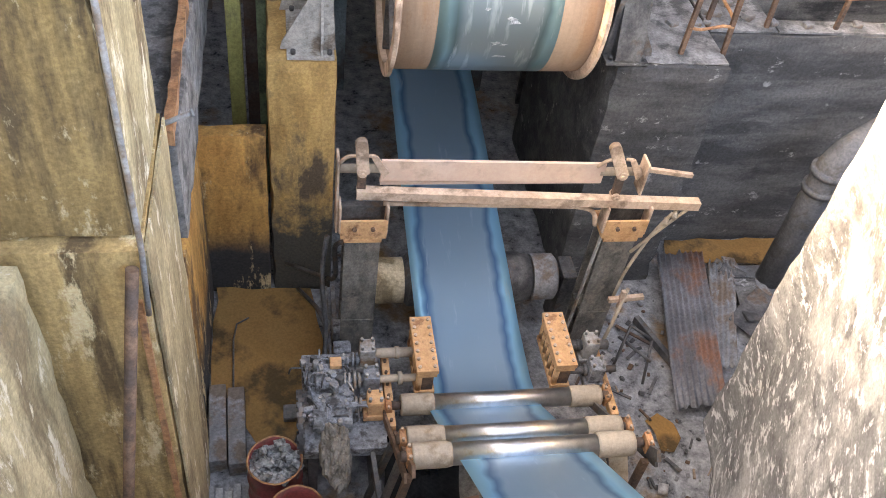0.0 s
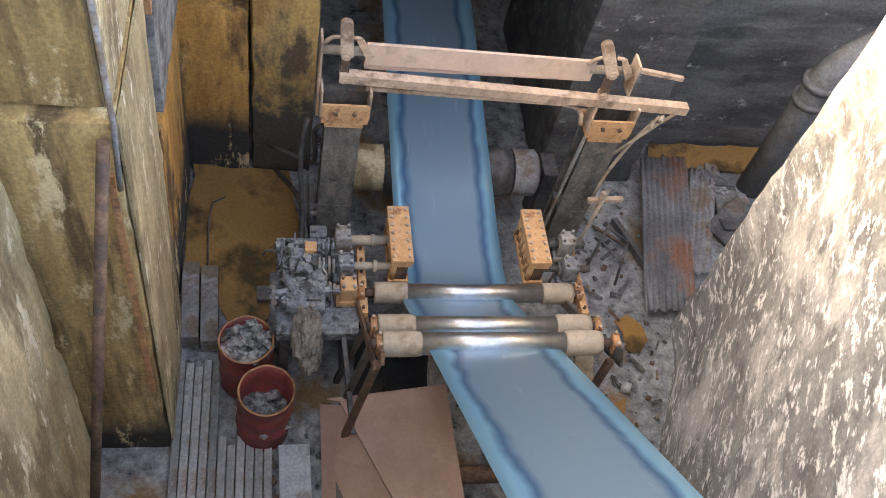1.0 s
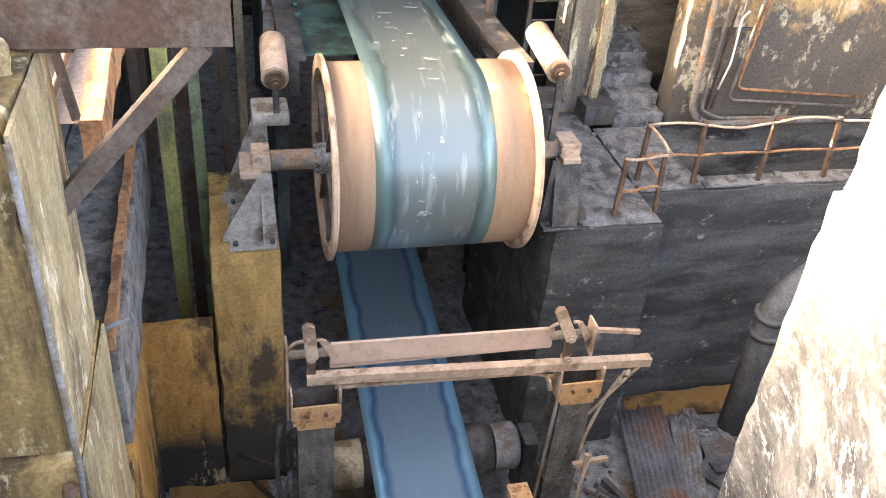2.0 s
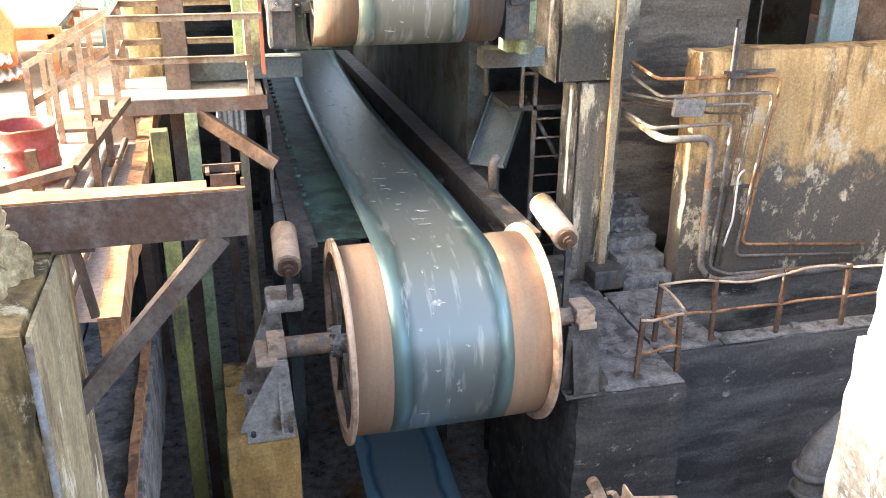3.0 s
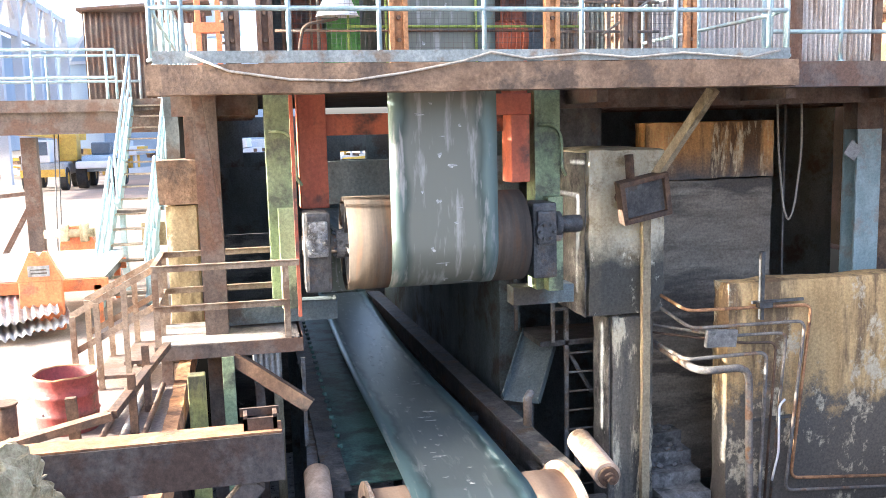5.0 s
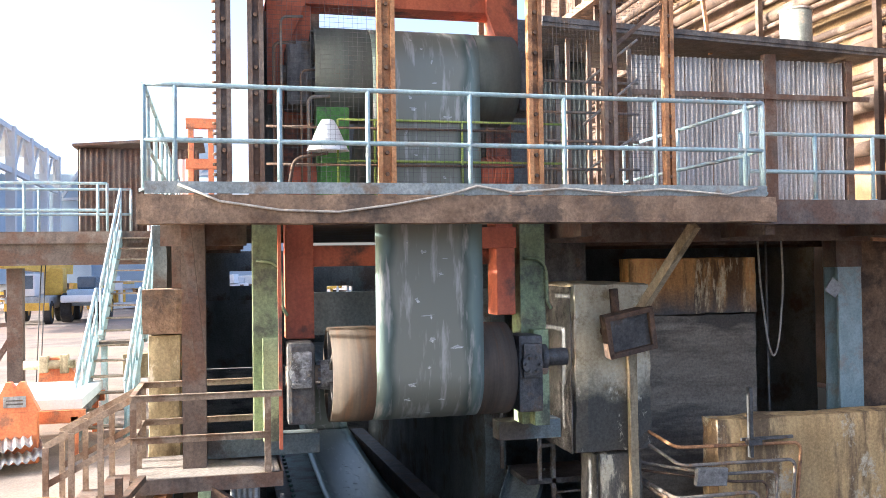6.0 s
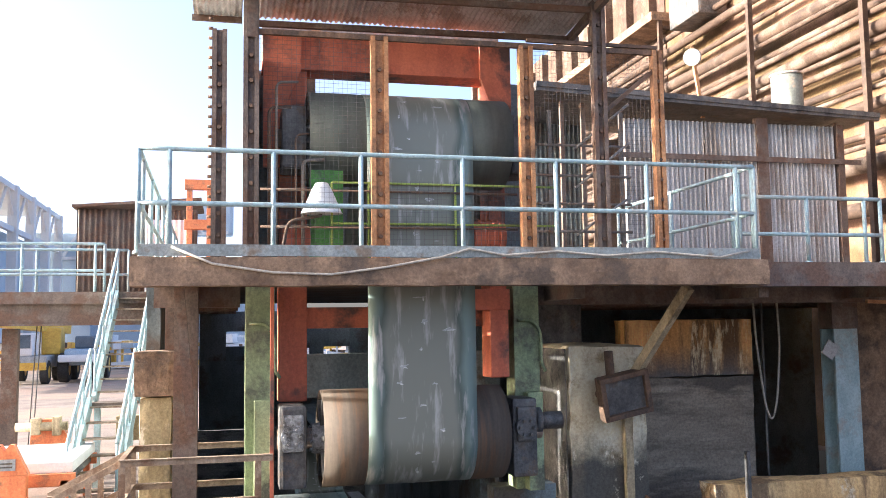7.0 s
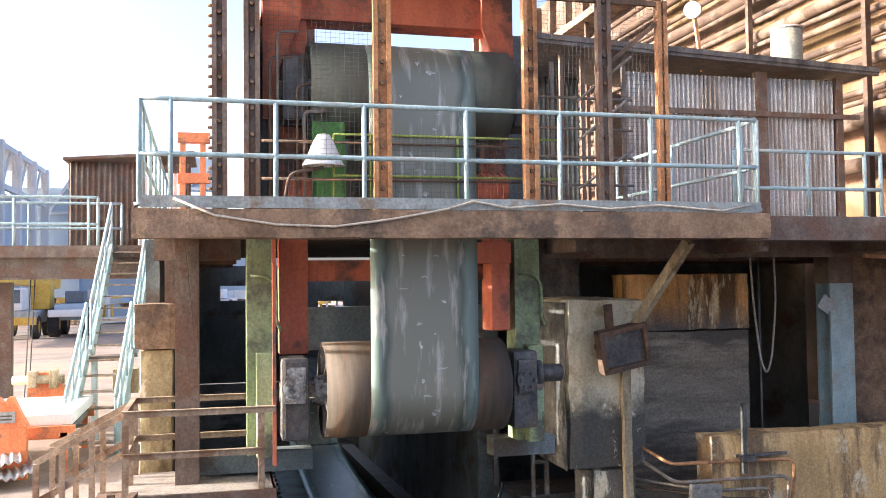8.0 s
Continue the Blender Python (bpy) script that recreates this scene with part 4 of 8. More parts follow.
# ---- the gantry over the strip, side guides and hold-down rolls ----
def prism(bm, pts, y0, y1):
    """A plate with the outline pts, given as (x, z), from y0 to y1."""
    a = [bm.verts.new((x, y0, z)) for x, z in pts]
    b = [bm.verts.new((x, y1, z)) for x, z in pts]
    bm.faces.new(a)
    bm.faces.new(b[::-1])
    for i in range(len(pts)):
        j = (i + 1) % len(pts)
        bm.faces.new((a[i], b[i], b[j], a[j]))
    bmesh.ops.recalc_face_normals(bm, faces=bm.faces)


def gantry():
    t = thing("gantry", (2.35, 7.05, FLOOR), "dusty tan steel gantry with dark posts across the strip", "gantry")
    for x0, x1, side, zc in ((0.59, 0.99, -1, -4.12), (3.61, 4.01, 1, -4.18)):
        bm = B()
        xm = (x0 + x1) / 2
        box(bm, x0, x1, 6.88, 6.905, FLOOR, zc - 0.15)
        box(bm, x0, x1, 7.195, 7.22, FLOOR, zc - 0.15)
        box(bm, xm - 0.012, xm + 0.012, 6.90, 7.20, FLOOR, zc - 0.15)
        box(bm, x0 + 0.005, x1 - 0.005, 6.872, 7.22, -5.66, -5.63)
        box(bm, x0 - 0.04, x1 + 0.04, 6.84, 7.26, FLOOR, FLOOR + 0.13)
        post = part("post", bm, POSTG, t, "dark greasy wide-flange post")
        if side > 0:
            bm = B()
            beam(bm, (x0 - 0.03, 6.90, zc - 0.1), (x0 - 0.10, 6.9, FLOOR), 0.02, 0.05)
            part("edge_flat", bm, DUSTG, post)
        bm = B()
        box(bm, x0 - 0.01, x1 + 0.01, 6.85, 7.24, zc - 0.15, zc - 0.09, 0.006)
        part("neck_plate", bm, CAPT, t)
        bm = B()
        box(bm, x0 - 0.05, x1 + 0.06, 6.83, 6.86, zc - 0.02, zc + 0.20, 0.006)
        box(bm, x0 - 0.05, x1 + 0.06, 6.85, 7.26, zc - 0.09, zc - 0.018, 0.006)
        cap = part("cap_plate", bm, CAPT, t, "orange rusty cap plate")
        for dx in (0.1, 0.3):
            bm = B()
            rod(bm, (x0 + dx, 6.83, zc + 0.09), (x0 + dx, 6.80, zc + 0.09), 0.026, 6)
            part("bolt", bm, RUST, cap)
        # channel saddle between two ears, its dark tone standing for the shade there
        bm = B()
        box(bm, x0 - 0.04, x1 + 0.05, 7.0, 7.03, zc - 0.02, zc + 0.27)
        box(bm, x0 - 0.04, x1 + 0.05, 6.98, 7.06, zc + 0.265, zc + 0.29)
        part("saddle", bm, DARKS, t, "saddle plate coloured dark for its shade")
        for xe in ((x1 + 0.04, x1 + 0.07), (x0 - 0.07, x0 - 0.045)):
            bm = B()
            box(bm, xe[0], xe[1], 6.84, 7.05, zc + 0.0, zc + 0.38, 0.01)
            part("ear", bm, TANS, t)
        # outer cheek, shaft and upright lever
        bm = B()
        xc = x0 - 0.10 if side < 0 else x1 - 0.10
        z0, z1 = (zc - 0.12, zc + 0.92) if side < 0 else (zc + 0.45, zc + 0.90)
        box(bm, xc, xc + 0.03, 6.98, 7.20, z0, z1, 0.012)
        part("cheek", bm, TANS, t)
        zs = zc + 0.69
        bm = B()
        a, b = (x0 - 0.08, x1 + 0.02) if side < 0 else (x0 - 0.18, x1 - 0.08)
        rod(bm, (a, 7.14, zs), (b, 7.14, zs), 0.05, 14)
        part("pivot", bm, SLEEVE, t)
        xl = x0 + 0.16 if side < 0 else x0 + 0.0
        for da, db in ((-0.24, -0.04), (0.06, 0.24)):
            bm = B()
            tube(bm, bends([(xl + (da if da < 0 else db), 7.10, zs + (0.10 if da < 0 else 0.02)), (xl + (da + db) / 2, 7.08, zs + 0.22), (xl + (db if da < 0 else da), 7.06, zs + 0.24)], 0.08), 0.022, 8)
            part("yoke", bm, TANS, t)
        bm = B()
        prism(bm, [(xl + 0.10, zs + 0.22), (xl + 0.16, zs + 0.24), (xl + 0.30, zs + 0.02), (xl + 0.24, zs - 0.06)], 7.04, 7.07)
        part("gusset", bm, TANS, t)
        bm = B()
        lean = 0.02 if side < 0 else 0.16
        beam(bm, (xl, 6.96, zs - 0.20), (xl, 6.97, zs + 0.14), 0.09, 0.05, (0, 1, 0))
        low = part("lever", bm, RUST, t)
        bm = B()
        beam(bm, (xl + 0.01, 6.95, zs + 0.10), (xl - lean, 6.97, zs + 0.47), 0.13, 0.07, (0, 1, 0))
        rod(bm, (xl - lean, 6.93, zs + 0.47), (xl - lean, 7.005, zs + 0.47), 0.065, 16)
        part("lever_head", bm, TANS, low)
        for zz in (zs - 0.20, zs + 0.12):
            bm = B()
            rod(bm, (xl, 6.90, zz), (xl, 7.02, zz), 0.05, 12)
            rod(bm, (xl, 6.88, zz), (xl, 6.91, zz), 0.024, 6)
            part("lever_pin", bm, TANS, low)
    bm = B()
    beam(bm, (0.97, 7.12, -3.435), (3.47, 7.12, -3.49), 0.04, 0.27)
    box(bm, 0.97, 3.47, 7.13, 7.22, -3.66, -3.62)
    part("crossbeam", bm, CROSST, t, "dusty pinkish-tan crossbeam")
    bm = B()
    beam(bm, (0.70, 6.90, -3.60), (4.66, 6.90, -3.83), 0.02, 0.11)
    beam(bm, (0.70, 6.95, -3.551), (4.66, 6.95, -3.781), 0.10, 0.014)
    part("long_angle", bm, TANS, t)
    bm = B()
    beam(bm, (3.88, 7.2, -3.49), (4.60, 7.2, -3.61), 0.05, 0.05)
    part("back_arm", bm, TANS, t)
    bm = B()
    tube(bm, bends([(1.0, 6.95, -3.77), (3.22, 6.95, -3.85), (3.42, 6.93, -3.90), (3.46, 6.9, -4.1)], 0.16, 6), 0.028, 8)
    part("lower_bar", bm, TANS, t)
    for p in (((4.52, 6.90, -3.87), (4.30, 6.88, -4.12), (3.99, 6.86, -4.52)), ((4.36, 6.90, -3.92), (4.18, 6.88, -4.25), (4.0, 6.84, -4.85), (3.95, 6.8, -5.3))):
        bm = B()
        tube(bm, bends(p, 0.2), 0.022, 8)
        part("hose", bm, SLEEVE, t)
    for k, (x, z) in enumerate(((4.36, -3.95), (4.28, -4.06))):
        bm = B()
        rod(bm, (x, 6.84, z), (x + 0.05, 6.93, z + 0.03), 0.03, 8)
        part("hose_clip", bm, SLEEVE, t)


def side_guide(x, way, label):
    """A thick bolted block on two arms, at the strip's edge."""
    t = thing("side_guide", (x, 6.05, -5.7), label, "guide block", "strip side guides")
    bm = B()
    box(bm, x - 0.125, x + 0.125, 5.69, 6.48, -5.19, -5.13, 0.008)
    cap = part("cap", bm, CAPT, t, "dusty orange bolted cap")
    for i in range(2):
        for j in range(7):
            bm = B()
            rod(bm, (x - 0.085 + 0.17 * i, 5.75 + 0.112 * j, -5.13), (x - 0.085 + 0.17 * i, 5.75 + 0.112 * j, -5.105), 0.021, 6)
            rod(bm, (x - 0.085 + 0.17 * i, 5.75 + 0.112 * j, -5.13), (x - 0.085 + 0.17 * i, 5.75 + 0.112 * j, -5.095), 0.010, 6)
            part("bolt", bm, TANS, cap)
    for k, (z0, z1) in enumerate(((-5.26, -5.192), (-5.60, -5.53))):
        bm = B()
        box(bm, x - 0.115, x + 0.115, 5.70, 6.46, z0, z1, 0.008)
        part("bed", bm, CAPT, t)
    bm = B()
    box(bm, x - 0.085, x + 0.085, 5.73, 6.43, -5.535, -5.255)
    part("block", bm, RUST, t)
    for j in range(7):
        bm = B()
        rod(bm, (x - 0.075, 5.75 + 0.112 * j, -5.53), (x - 0.075, 5.75 + 0.112 * j, -5.26), 0.038, 10)
        part("side_roller", bm, CAPT, t)
    for y in (5.80, 6.16):
        bm = B()
        rod(bm, (x - 0.10 * way, y, -5.38), (x - 0.66 * way, y, -5.38), 0.06 if y > 6 else 0.045, 16)
        rod(bm, (x - 0.26 * way, y, -5.38), (x - 0.31 * way, y, -5.38), 0.075, 16)
        part("arm", bm, SLEEVE if way > 0 else DARKS, t)


def hold_down_roll(y, z, x0, x1, label):
    t = thing("hold_down_roll", ((x0 + x1) / 2, y, z - 0.3), label, "roller", "hold-down rolls")
    r = 0.108
    bm = B()
    lathe_x(bm, [(x0 + 0.36, 0.02), (x0 + 0.36, r), (x1 - 0.36, r), (x1 - 0.36, 0.02)], y, z, 40, True)
    for f in bm.faces:
        f.smooth = abs(f.normal.x) < 0.5
    part("barrel", bm, POLISH, t, "shiny worn middle of the roll")
    for a, b in ((x0, x0 + 0.37), (x1 - 0.37, x1)):
        bm = B()
        lathe_x(bm, [(a, 0.02), (a, r + 0.008), (a + 0.02, r + 0.016), (b - 0.05, r + 0.016), (b, r + 0.004), (b, 0.02)], y, z, 32, True)
        for f in bm.faces:
            f.smooth = abs(f.normal.x) < 0.5
        part("sleeve", bm, SLEEVE, t)
    for a, b in ((x0 - 0.10, x0), (x1, x1 + 0.10)):
        bm = B()
        rod(bm, (a, y, z), (b, y, z), 0.05, 14)
        part("journal", bm, RUST, t)
    return t


def roll_stand():
    """The frame that holds the hold-down rolls, with the drive at its side."""
    t = thing("roll_frame", (2.2, 5.0, FLOOR), "rusty steel frame holding the hold-down rolls", "machine frame")
    for x, way in ((1.03, -1), (3.34, 1)):
        bm = B()
        beam(bm, (x, 3.95, -4.22), (x, 4.95, -5.22), 0.035, 0.12)
        beam(bm, (x + 0.05 * way, 4.0, -4.42), (x + 0.05 * way, 5.7, -5.75), 0.03, 0.10)
        part("side_plate", bm, RUST if way < 0 else DARKS, t)
        bm = B()
        xa = x + (0.02 if way < 0 else 0.27)
        box(bm, xa - 0.04, xa + 0.05, 5.25, 6.25, -5.62, -5.50, 0.01)
        bed = part("bed_plate", bm, CAPT, t)
        for k in range(6):
            bm = B()
            rod(bm, (xa, 5.32 + 0.16 * k, -5.5), (xa, 5.32 + 0.16 * k, -5.46), 0.018, 6)
            part("bolt", bm, RUST, bed)
        for yy, zz in ((5.5, -5.50), (4.58, -4.69), (4.19, -4.36)):
            bm = B()
            xb = x + 0.22 if way > 0 and yy > 5 else x
            box(bm, xb - 0.03, xb + 0.04, yy - 0.08, yy + 0.08, zz - 0.10, zz + 0.07, 0.02)
            block = part("bearing_block", bm, ORUST, t)
            for k in (-0.06, 0.06):
                bm = B()
                rod(bm, (xb, yy + k, zz + 0.07), (xb, yy + k, zz + 0.11), 0.016, 6)
                part("bolt", bm, TANS, block)
        for y in (4.1, 4.5, 4.95):
            bm = B()
            beam(bm, (x, y, -4.55 - 0.9 * (y - 4.1)), (x + (0.03 if way > 0 else -0.22), y + 0.05, FLOOR), 0.07, 0.06)
            part("leg", bm, DARKS if y != 4.1 else RUST, t)
        bm = B()
        beam(bm, (x + 0.1 * way, 4.1, FLOOR + 0.5), (x + 0.2 * way, 5.1, FLOOR + 0.9), 0.05, 0.10)
        part("strut", bm, DARKS, t)
    bm = B()
    rod(bm, (3.35, 4.55, -5.15), (3.42, 4.15, -5.75), 0.10, 18)
    part("cylinder", bm, SLEEVE, t)
    for (x, y, h, m) in ((0.84, 6.16, 0.20, DUSTG), (0.86, 5.80, 0.18, GREASE), (0.88, 5.50, 0.14, CAPT), (3.50, 6.14, 0.20, DUSTG), (3.48, 5.79, 0.18, GREASE)):
        bm = B()
        box(bm, x - 0.09, x + 0.09, y - 0.10, y + 0.10, -5.52, -5.42 + h, 0.03)
        box(bm, x - 0.13, x + 0.13, y - 0.12, y + 0.12, -5.58, -5.50, 0.01)
        block = part("pillow_block", bm, m, t)
        for i in (-1, 1):
            for j in (-1, 1):
                bm = B()
                rod(bm, (x + 0.06 * i, y + 0.06 * j, -5.42 + h), (x + 0.06 * i, y + 0.06 * j, -5.37 + h), 0.02, 6)
                part("bolt", bm, DUSTG, block)
    # bed under the drive
    bm = B()
    box(bm, 0.10, 1.0, 5.05, 6.35, -5.75, -5.60, 0.02)
    part("drive_bed", bm, GREASE, t)
    for x in (0.15, 0.85):
        bm = B()
        box(bm, x, x + 0.1, 5.1, 6.3, FLOOR, -5.75)
        part("bed_leg", bm, DARKS, t)


def gear_drive():
    t = thing("gear_drive", (0.4, 5.8, -5.60), "grease-caked gear drive with couplings beside the rolls", "gearbox")
    bm = B()
    rough_block(bm, 0.16, 0.60, 5.42, 6.05, -5.62, -5.36, 0.05, 0.03, 0.05, 3.0)
    case = part("gear_case", bm, GREASE, t)
    bm = B()
    rough_block(bm, 0.24, 0.50, 5.60, 5.95, -5.40, -5.20, 0.05, 0.025, 0.04, 7.0)
    part("gear_hood", bm, GREASE, t)
    bm = B()
    box(bm, 0.40, 0.53, 5.82, 5.95, -5.20, -5.13, 0.015)
    part("cover", bm, CAPT, t)
    for y, z, r in ((5.80, -5.38, 0.085), (6.10, -5.40, 0.07), (5.50, -5.42, 0.075)):
        bm = B()
        rod(bm, (0.45, y, z), (0.95, y, z), 0.035, 12)
        part("coupling_shaft", bm, GREASE, t)
        for x in (0.55, 0.60, 0.66, 0.71):
            bm = B()
            rod(bm, (x, y, z), (x + 0.028, y, z), r * (1.0 if x != 0.66 else 1.25), 18)
            part("coupling_disc", bm, DUSTG if y < 6 else GREASE, t)
    bm = B()
    rod(bm, (0.20, 5.36, -5.46), (0.62, 5.36, -5.46), 0.13, 20)
    box(bm, 0.24, 0.58, 5.26, 5.46, -5.62, -5.46, 0.02)
    part("motor", bm, GREASE, t)
    rnd = random.Random(31)
    for k in range(70):
        bm = B()
        x, y = rnd.uniform(0.10, 0.68), rnd.uniform(5.25, 6.12)
        z = -5.36 if not (0.24 < x < 0.5 and 5.6 < y < 5.95) else -5.20
        r = rnd.uniform(0.012, 0.035)
        if k % 3 == 0:
            rod(bm, (x, y, z - 0.08), (x, y, z + r), r, 6)
        elif k % 3 == 1:
            box(bm, x - r, x + r, y - r * 1.6, y + r * 1.6, z - 0.08, z + r, r * 0.2, Euler((0, 0, rnd.uniform(0, 3))).to_matrix())
        else:
            a = rnd.uniform(0, 6.28)
            tube(bm, bends([(x, y, z - 0.05), (x + 0.02, y, z + 0.04), (x + 0.14 * math.cos(a), y + 0.14 * math.sin(a), z + 0.03), (x + 0.16 * math.cos(a), y + 0.16 * math.sin(a), z - 0.08)], 0.04, 3), 0.011, 6)
        part("fitting", bm, rnd.choice((GREASE, GREASE, DUSTG, DARKS)), case)
    # chain loop hanging at the outer side
    for k in range(40):
        a = k / 40 * math.tau
        bm = B()
        y, z = 5.45 + 0.34 * math.cos(a), -5.68 + 0.42 * math.sin(a)
        y2, z2 = 5.45 + 0.34 * math.cos(a + 0.16), -5.68 + 0.42 * math.sin(a + 0.16)
        beam(bm, (0.06 + 0.02 * (k % 2), y, z), (0.06 + 0.02 * (k % 2), y2, z2), 0.03, 0.06, (1, 0, 0))
        part("chain_link", bm, DARKS, t)
    # crumpled cover cloth
    bm = B()
    bmesh.ops.create_icosphere(bm, subdivisions=5, radius=1)
    for v in bm.verts:
        p = v.co.copy()
        w = 1 + 0.25 * noise.noise(p * 1.4) + 0.30 * abs(noise.noise(p * 2.6)) - 0.16 * abs(noise.noise(p * 5.3))
        v.co = Vector((0.44 + p.x * 0.16 * w, 4.97 + p.y * 0.36 * w, -5.55 + p.z * 0.24 * w))
    solo("cover_cloth", bm, shade("dirty_tarpaulin", (0.13, 0.11, 0.085), (0.34, 0.30, 0.24), 6.0, 1.0, 0.9, bump=0.8), "crumpled grey-brown tarpaulin over a motor", "tarpaulin")


def barrel(name, x, y, z, r, h, fill, label, paint=DRUMRED, category="barrel", lean=(0, 0)):
    """An open-topped oil barrel with rolled hoops."""
    t = thing(name, (x, y, z), label, category, "open barrels")
    bm = B()
    seg = 40
    prof = [(r, 0), (r, 0.02), (r, h * 0.3), (r + 0.014, h * 0.33), (r, h * 0.36), (r, h * 0.63), (r + 0.014, h * 0.66), (r, h * 0.69), (r, h - 0.02), (r + 0.010, h - 0.01), (r + 0.004, h), (r - 0.008, h), (r - 0.010, h - 0.3), (r - 0.010, h * 0.2)]
    rings = []
    for rr, zz in prof:
        rings.append([bm.verts.new((x + rr * math.cos(k * math.tau / seg) * (1 + 0.012 * math.sin(k * 0.9 + zz * 5)) + lean[0] * zz, y + rr * math.sin(k * math.tau / seg) + lean[1] * zz, z + zz + (0.025 * noise.noise(Vector((k * 0.35, x, 0))) if zz > h - 0.03 else 0))) for k in range(seg)])
    for a, b in zip(rings, rings[1:]):
        for k in range(seg):
            f = bm.faces.new((a[k], a[(k + 1) % seg], b[(k + 1) % seg], b[k]))
            f.smooth = True
    bm.faces.new(rings[-1])
    part("shell", bm, paint, t)
    bm = B()
    pts = [Vector((x + (r + 0.004) * math.cos(k * math.tau / seg) + lean[0] * h, y + (r + 0.004) * math.sin(k * math.tau / seg) + lean[1] * h, z + h + 0.004 + 0.02 * noise.noise(Vector((k * 0.35, x, 0))))) for k in range(seg)]
    rg = [[bm.verts.new(p + (p - Vector((x + lean[0] * h, y + lean[1] * h, p.z))).normalized() * c + Vector((0, 0, d))) for p in pts] for c, d in ((0.011, 0), (0, 0.011), (-0.011, 0), (0, -0.011))]
    for a, b in zip(rg, rg[1:] + rg[:1]):
        for k in range(seg):
            bm.faces.new((a[k], a[(k + 1) % seg], b[(k + 1) % seg], b[k]))
    part("rim", bm, ORUST, t)
    if fill:
        bm = B()
        rnd = random.Random(int(x * 100))
        for k in range(46):
            a, q = rnd.uniform(0, math.tau), r * 0.9 * math.sqrt(rnd.random())
            s = rnd.uniform(0.02, 0.075)
            cx, cy, cz = x + q * math.cos(a) + lean[0] * h, y + q * math.sin(a) + lean[1] * h, z + h * fill + rnd.uniform(-0.03, 0.05)
            box(bm, cx - s, cx + s, cy - s * 0.6, cy + s * 0.6, cz - 0.02, cz + 0.02 + s * 0.3, 0, Euler([rnd.uniform(-0.8, 0.8) for _ in range(3)]).to_matrix())
        rod(bm, (x + lean[0] * h, y + lean[1] * h, z + h * fill - 0.12), (x + lean[0] * h, y + lean[1] * h, z + h * fill - 0.04), r - 0.012, 30)
        tagged(part("scrap", bm, SCRAPM, t), "pale grey scrap and debris", kind="stuff")
    return t


# ---- the deck beam, tower and cage ----
DECK = 3.55


def deck():
    bm = B()
    rough_block(bm, -0.90, 6.27, 9.2, 9.5, 3.22, DECK - 0.02, 0.14, 0.008, 0.02, 21.0)
    solo("deck_beam", bm, WALKC, "long weathered brown concrete edge beam of deck", "beam", kind="structure")
    bm = B()
    box(bm, -0.85, 6.2, 9.5, 9.93, 3.38, DECK - 0.03)
    box(bm, -0.85, 0.2, 9.93, 19.2, 3.38, DECK - 0.03)
    box(bm, 3.95, 12.5, 9.93, 21.0, 3.36, DECK - 0.03)
    box(bm, 0.2, 3.95, 12.4, 21.0, 3.36, DECK - 0.03)
    box(bm, 6.2, 12.5, 9.6, 9.93, 3.22, DECK - 0.03)
    solo("deck_floor", bm, BROWN, "dull brown steel deck floor round the tower", "floor", kind="structure")
    bm = B()
    for y in (11.0, 13.2, 16.0):
        box(bm, 3.95, 12.4, y, y + 0.16, 3.05, 3.36)
        box(bm, -0.8, 0.2, y, y + 0.16, 3.05, 3.36)
    for x in (4.1, 6.6, 8.6):
        box(bm, x, x + 0.14, 9.95, 17, 3.1, 3.34)
    solo("deck_joists", bm, BROWN, "dark steel joists under the deck", "beam", kind="structure")
    bm = B()
    box(bm, -0.82, 6.15, 9.22, 9.235, DECK - 0.02, DECK + 0.10)
    solo("toe_board", bm, shade("dull_toe_paint", (0.20, 0.235, 0.23), (0.34, 0.375, 0.365), 3.0, 1.0, 0.6, stain=(0.22, 0.17, 0.12), stain_scale=2.0, stain_amount=0.33), "grey-green painted steel toe board along the deck", "toe board", kind="structure")


def railing(name, posts, height, mid, r, material, label, corner=0.1, ends=True, group=""):
    """Posts with a top and a middle rail along a run of base points."""
    base = Vector(posts[0])
    t = thing(name, base, label, "railing", group)
    for p in posts:
        bm = B()
        rod(bm, p, (p[0], p[1], p[2] + height), r, 10)
        rod(bm, p, (p[0], p[1], p[2] + 0.03), r * 1.8, 10)
        part("post", bm, material, t)
    for name2, h in (("top_rail", height), ("middle_rail", mid)):
        bm = B()
        tube(bm, bends([(p[0], p[1], p[2] + h) for p in posts], corner), r, 10)
        part(name2, bm, material, t)
    return t


def deck_railings():
    z = DECK + 0.0
    xs = (-0.53, 0.51, 1.43, 2.55, 3.64, 4.75, 5.90)
    railing("deck_railing", [(-0.83, 9.27, z)] + [(x, 9.27, z) for x in xs] + [(6.14, 9.27, z)], 1.08, 0.52, 0.026, BLUEP, "pale blue tubular deck railing", 0.08, group="deck railings")
    railing("deck_railing", [(-0.83, 9.31 + 0.001, z)] + [(-0.84 - 0.02 * k, 9.9 + 1.3 * k, z) for k in range(8)], 1.08, 0.52, 0.026, BLUEP, "pale blue tubular side railing of deck", 0.08, group="deck railings")
    railing("deck_railing", [(6.14, 9.31, z)] + [(6.14, y, z - 0.03) for y in (9.6, 11.3, 13.05)], 1.10, 0.54, 0.026, BLUEP, "pale blue end railing running back along deck", 0.08, group="deck railings")
    railing("deck_railing", [(6.3, 10.0, z - 0.02), (7.38, 10.0, z - 0.02), (8.25, 10.0, z - 0.02), (8.5, 10.0, z - 0.02)], 0.86, 0.38, 0.026, BLUEP, "pale blue low railing before the sheds", 0.08, group="deck railings")


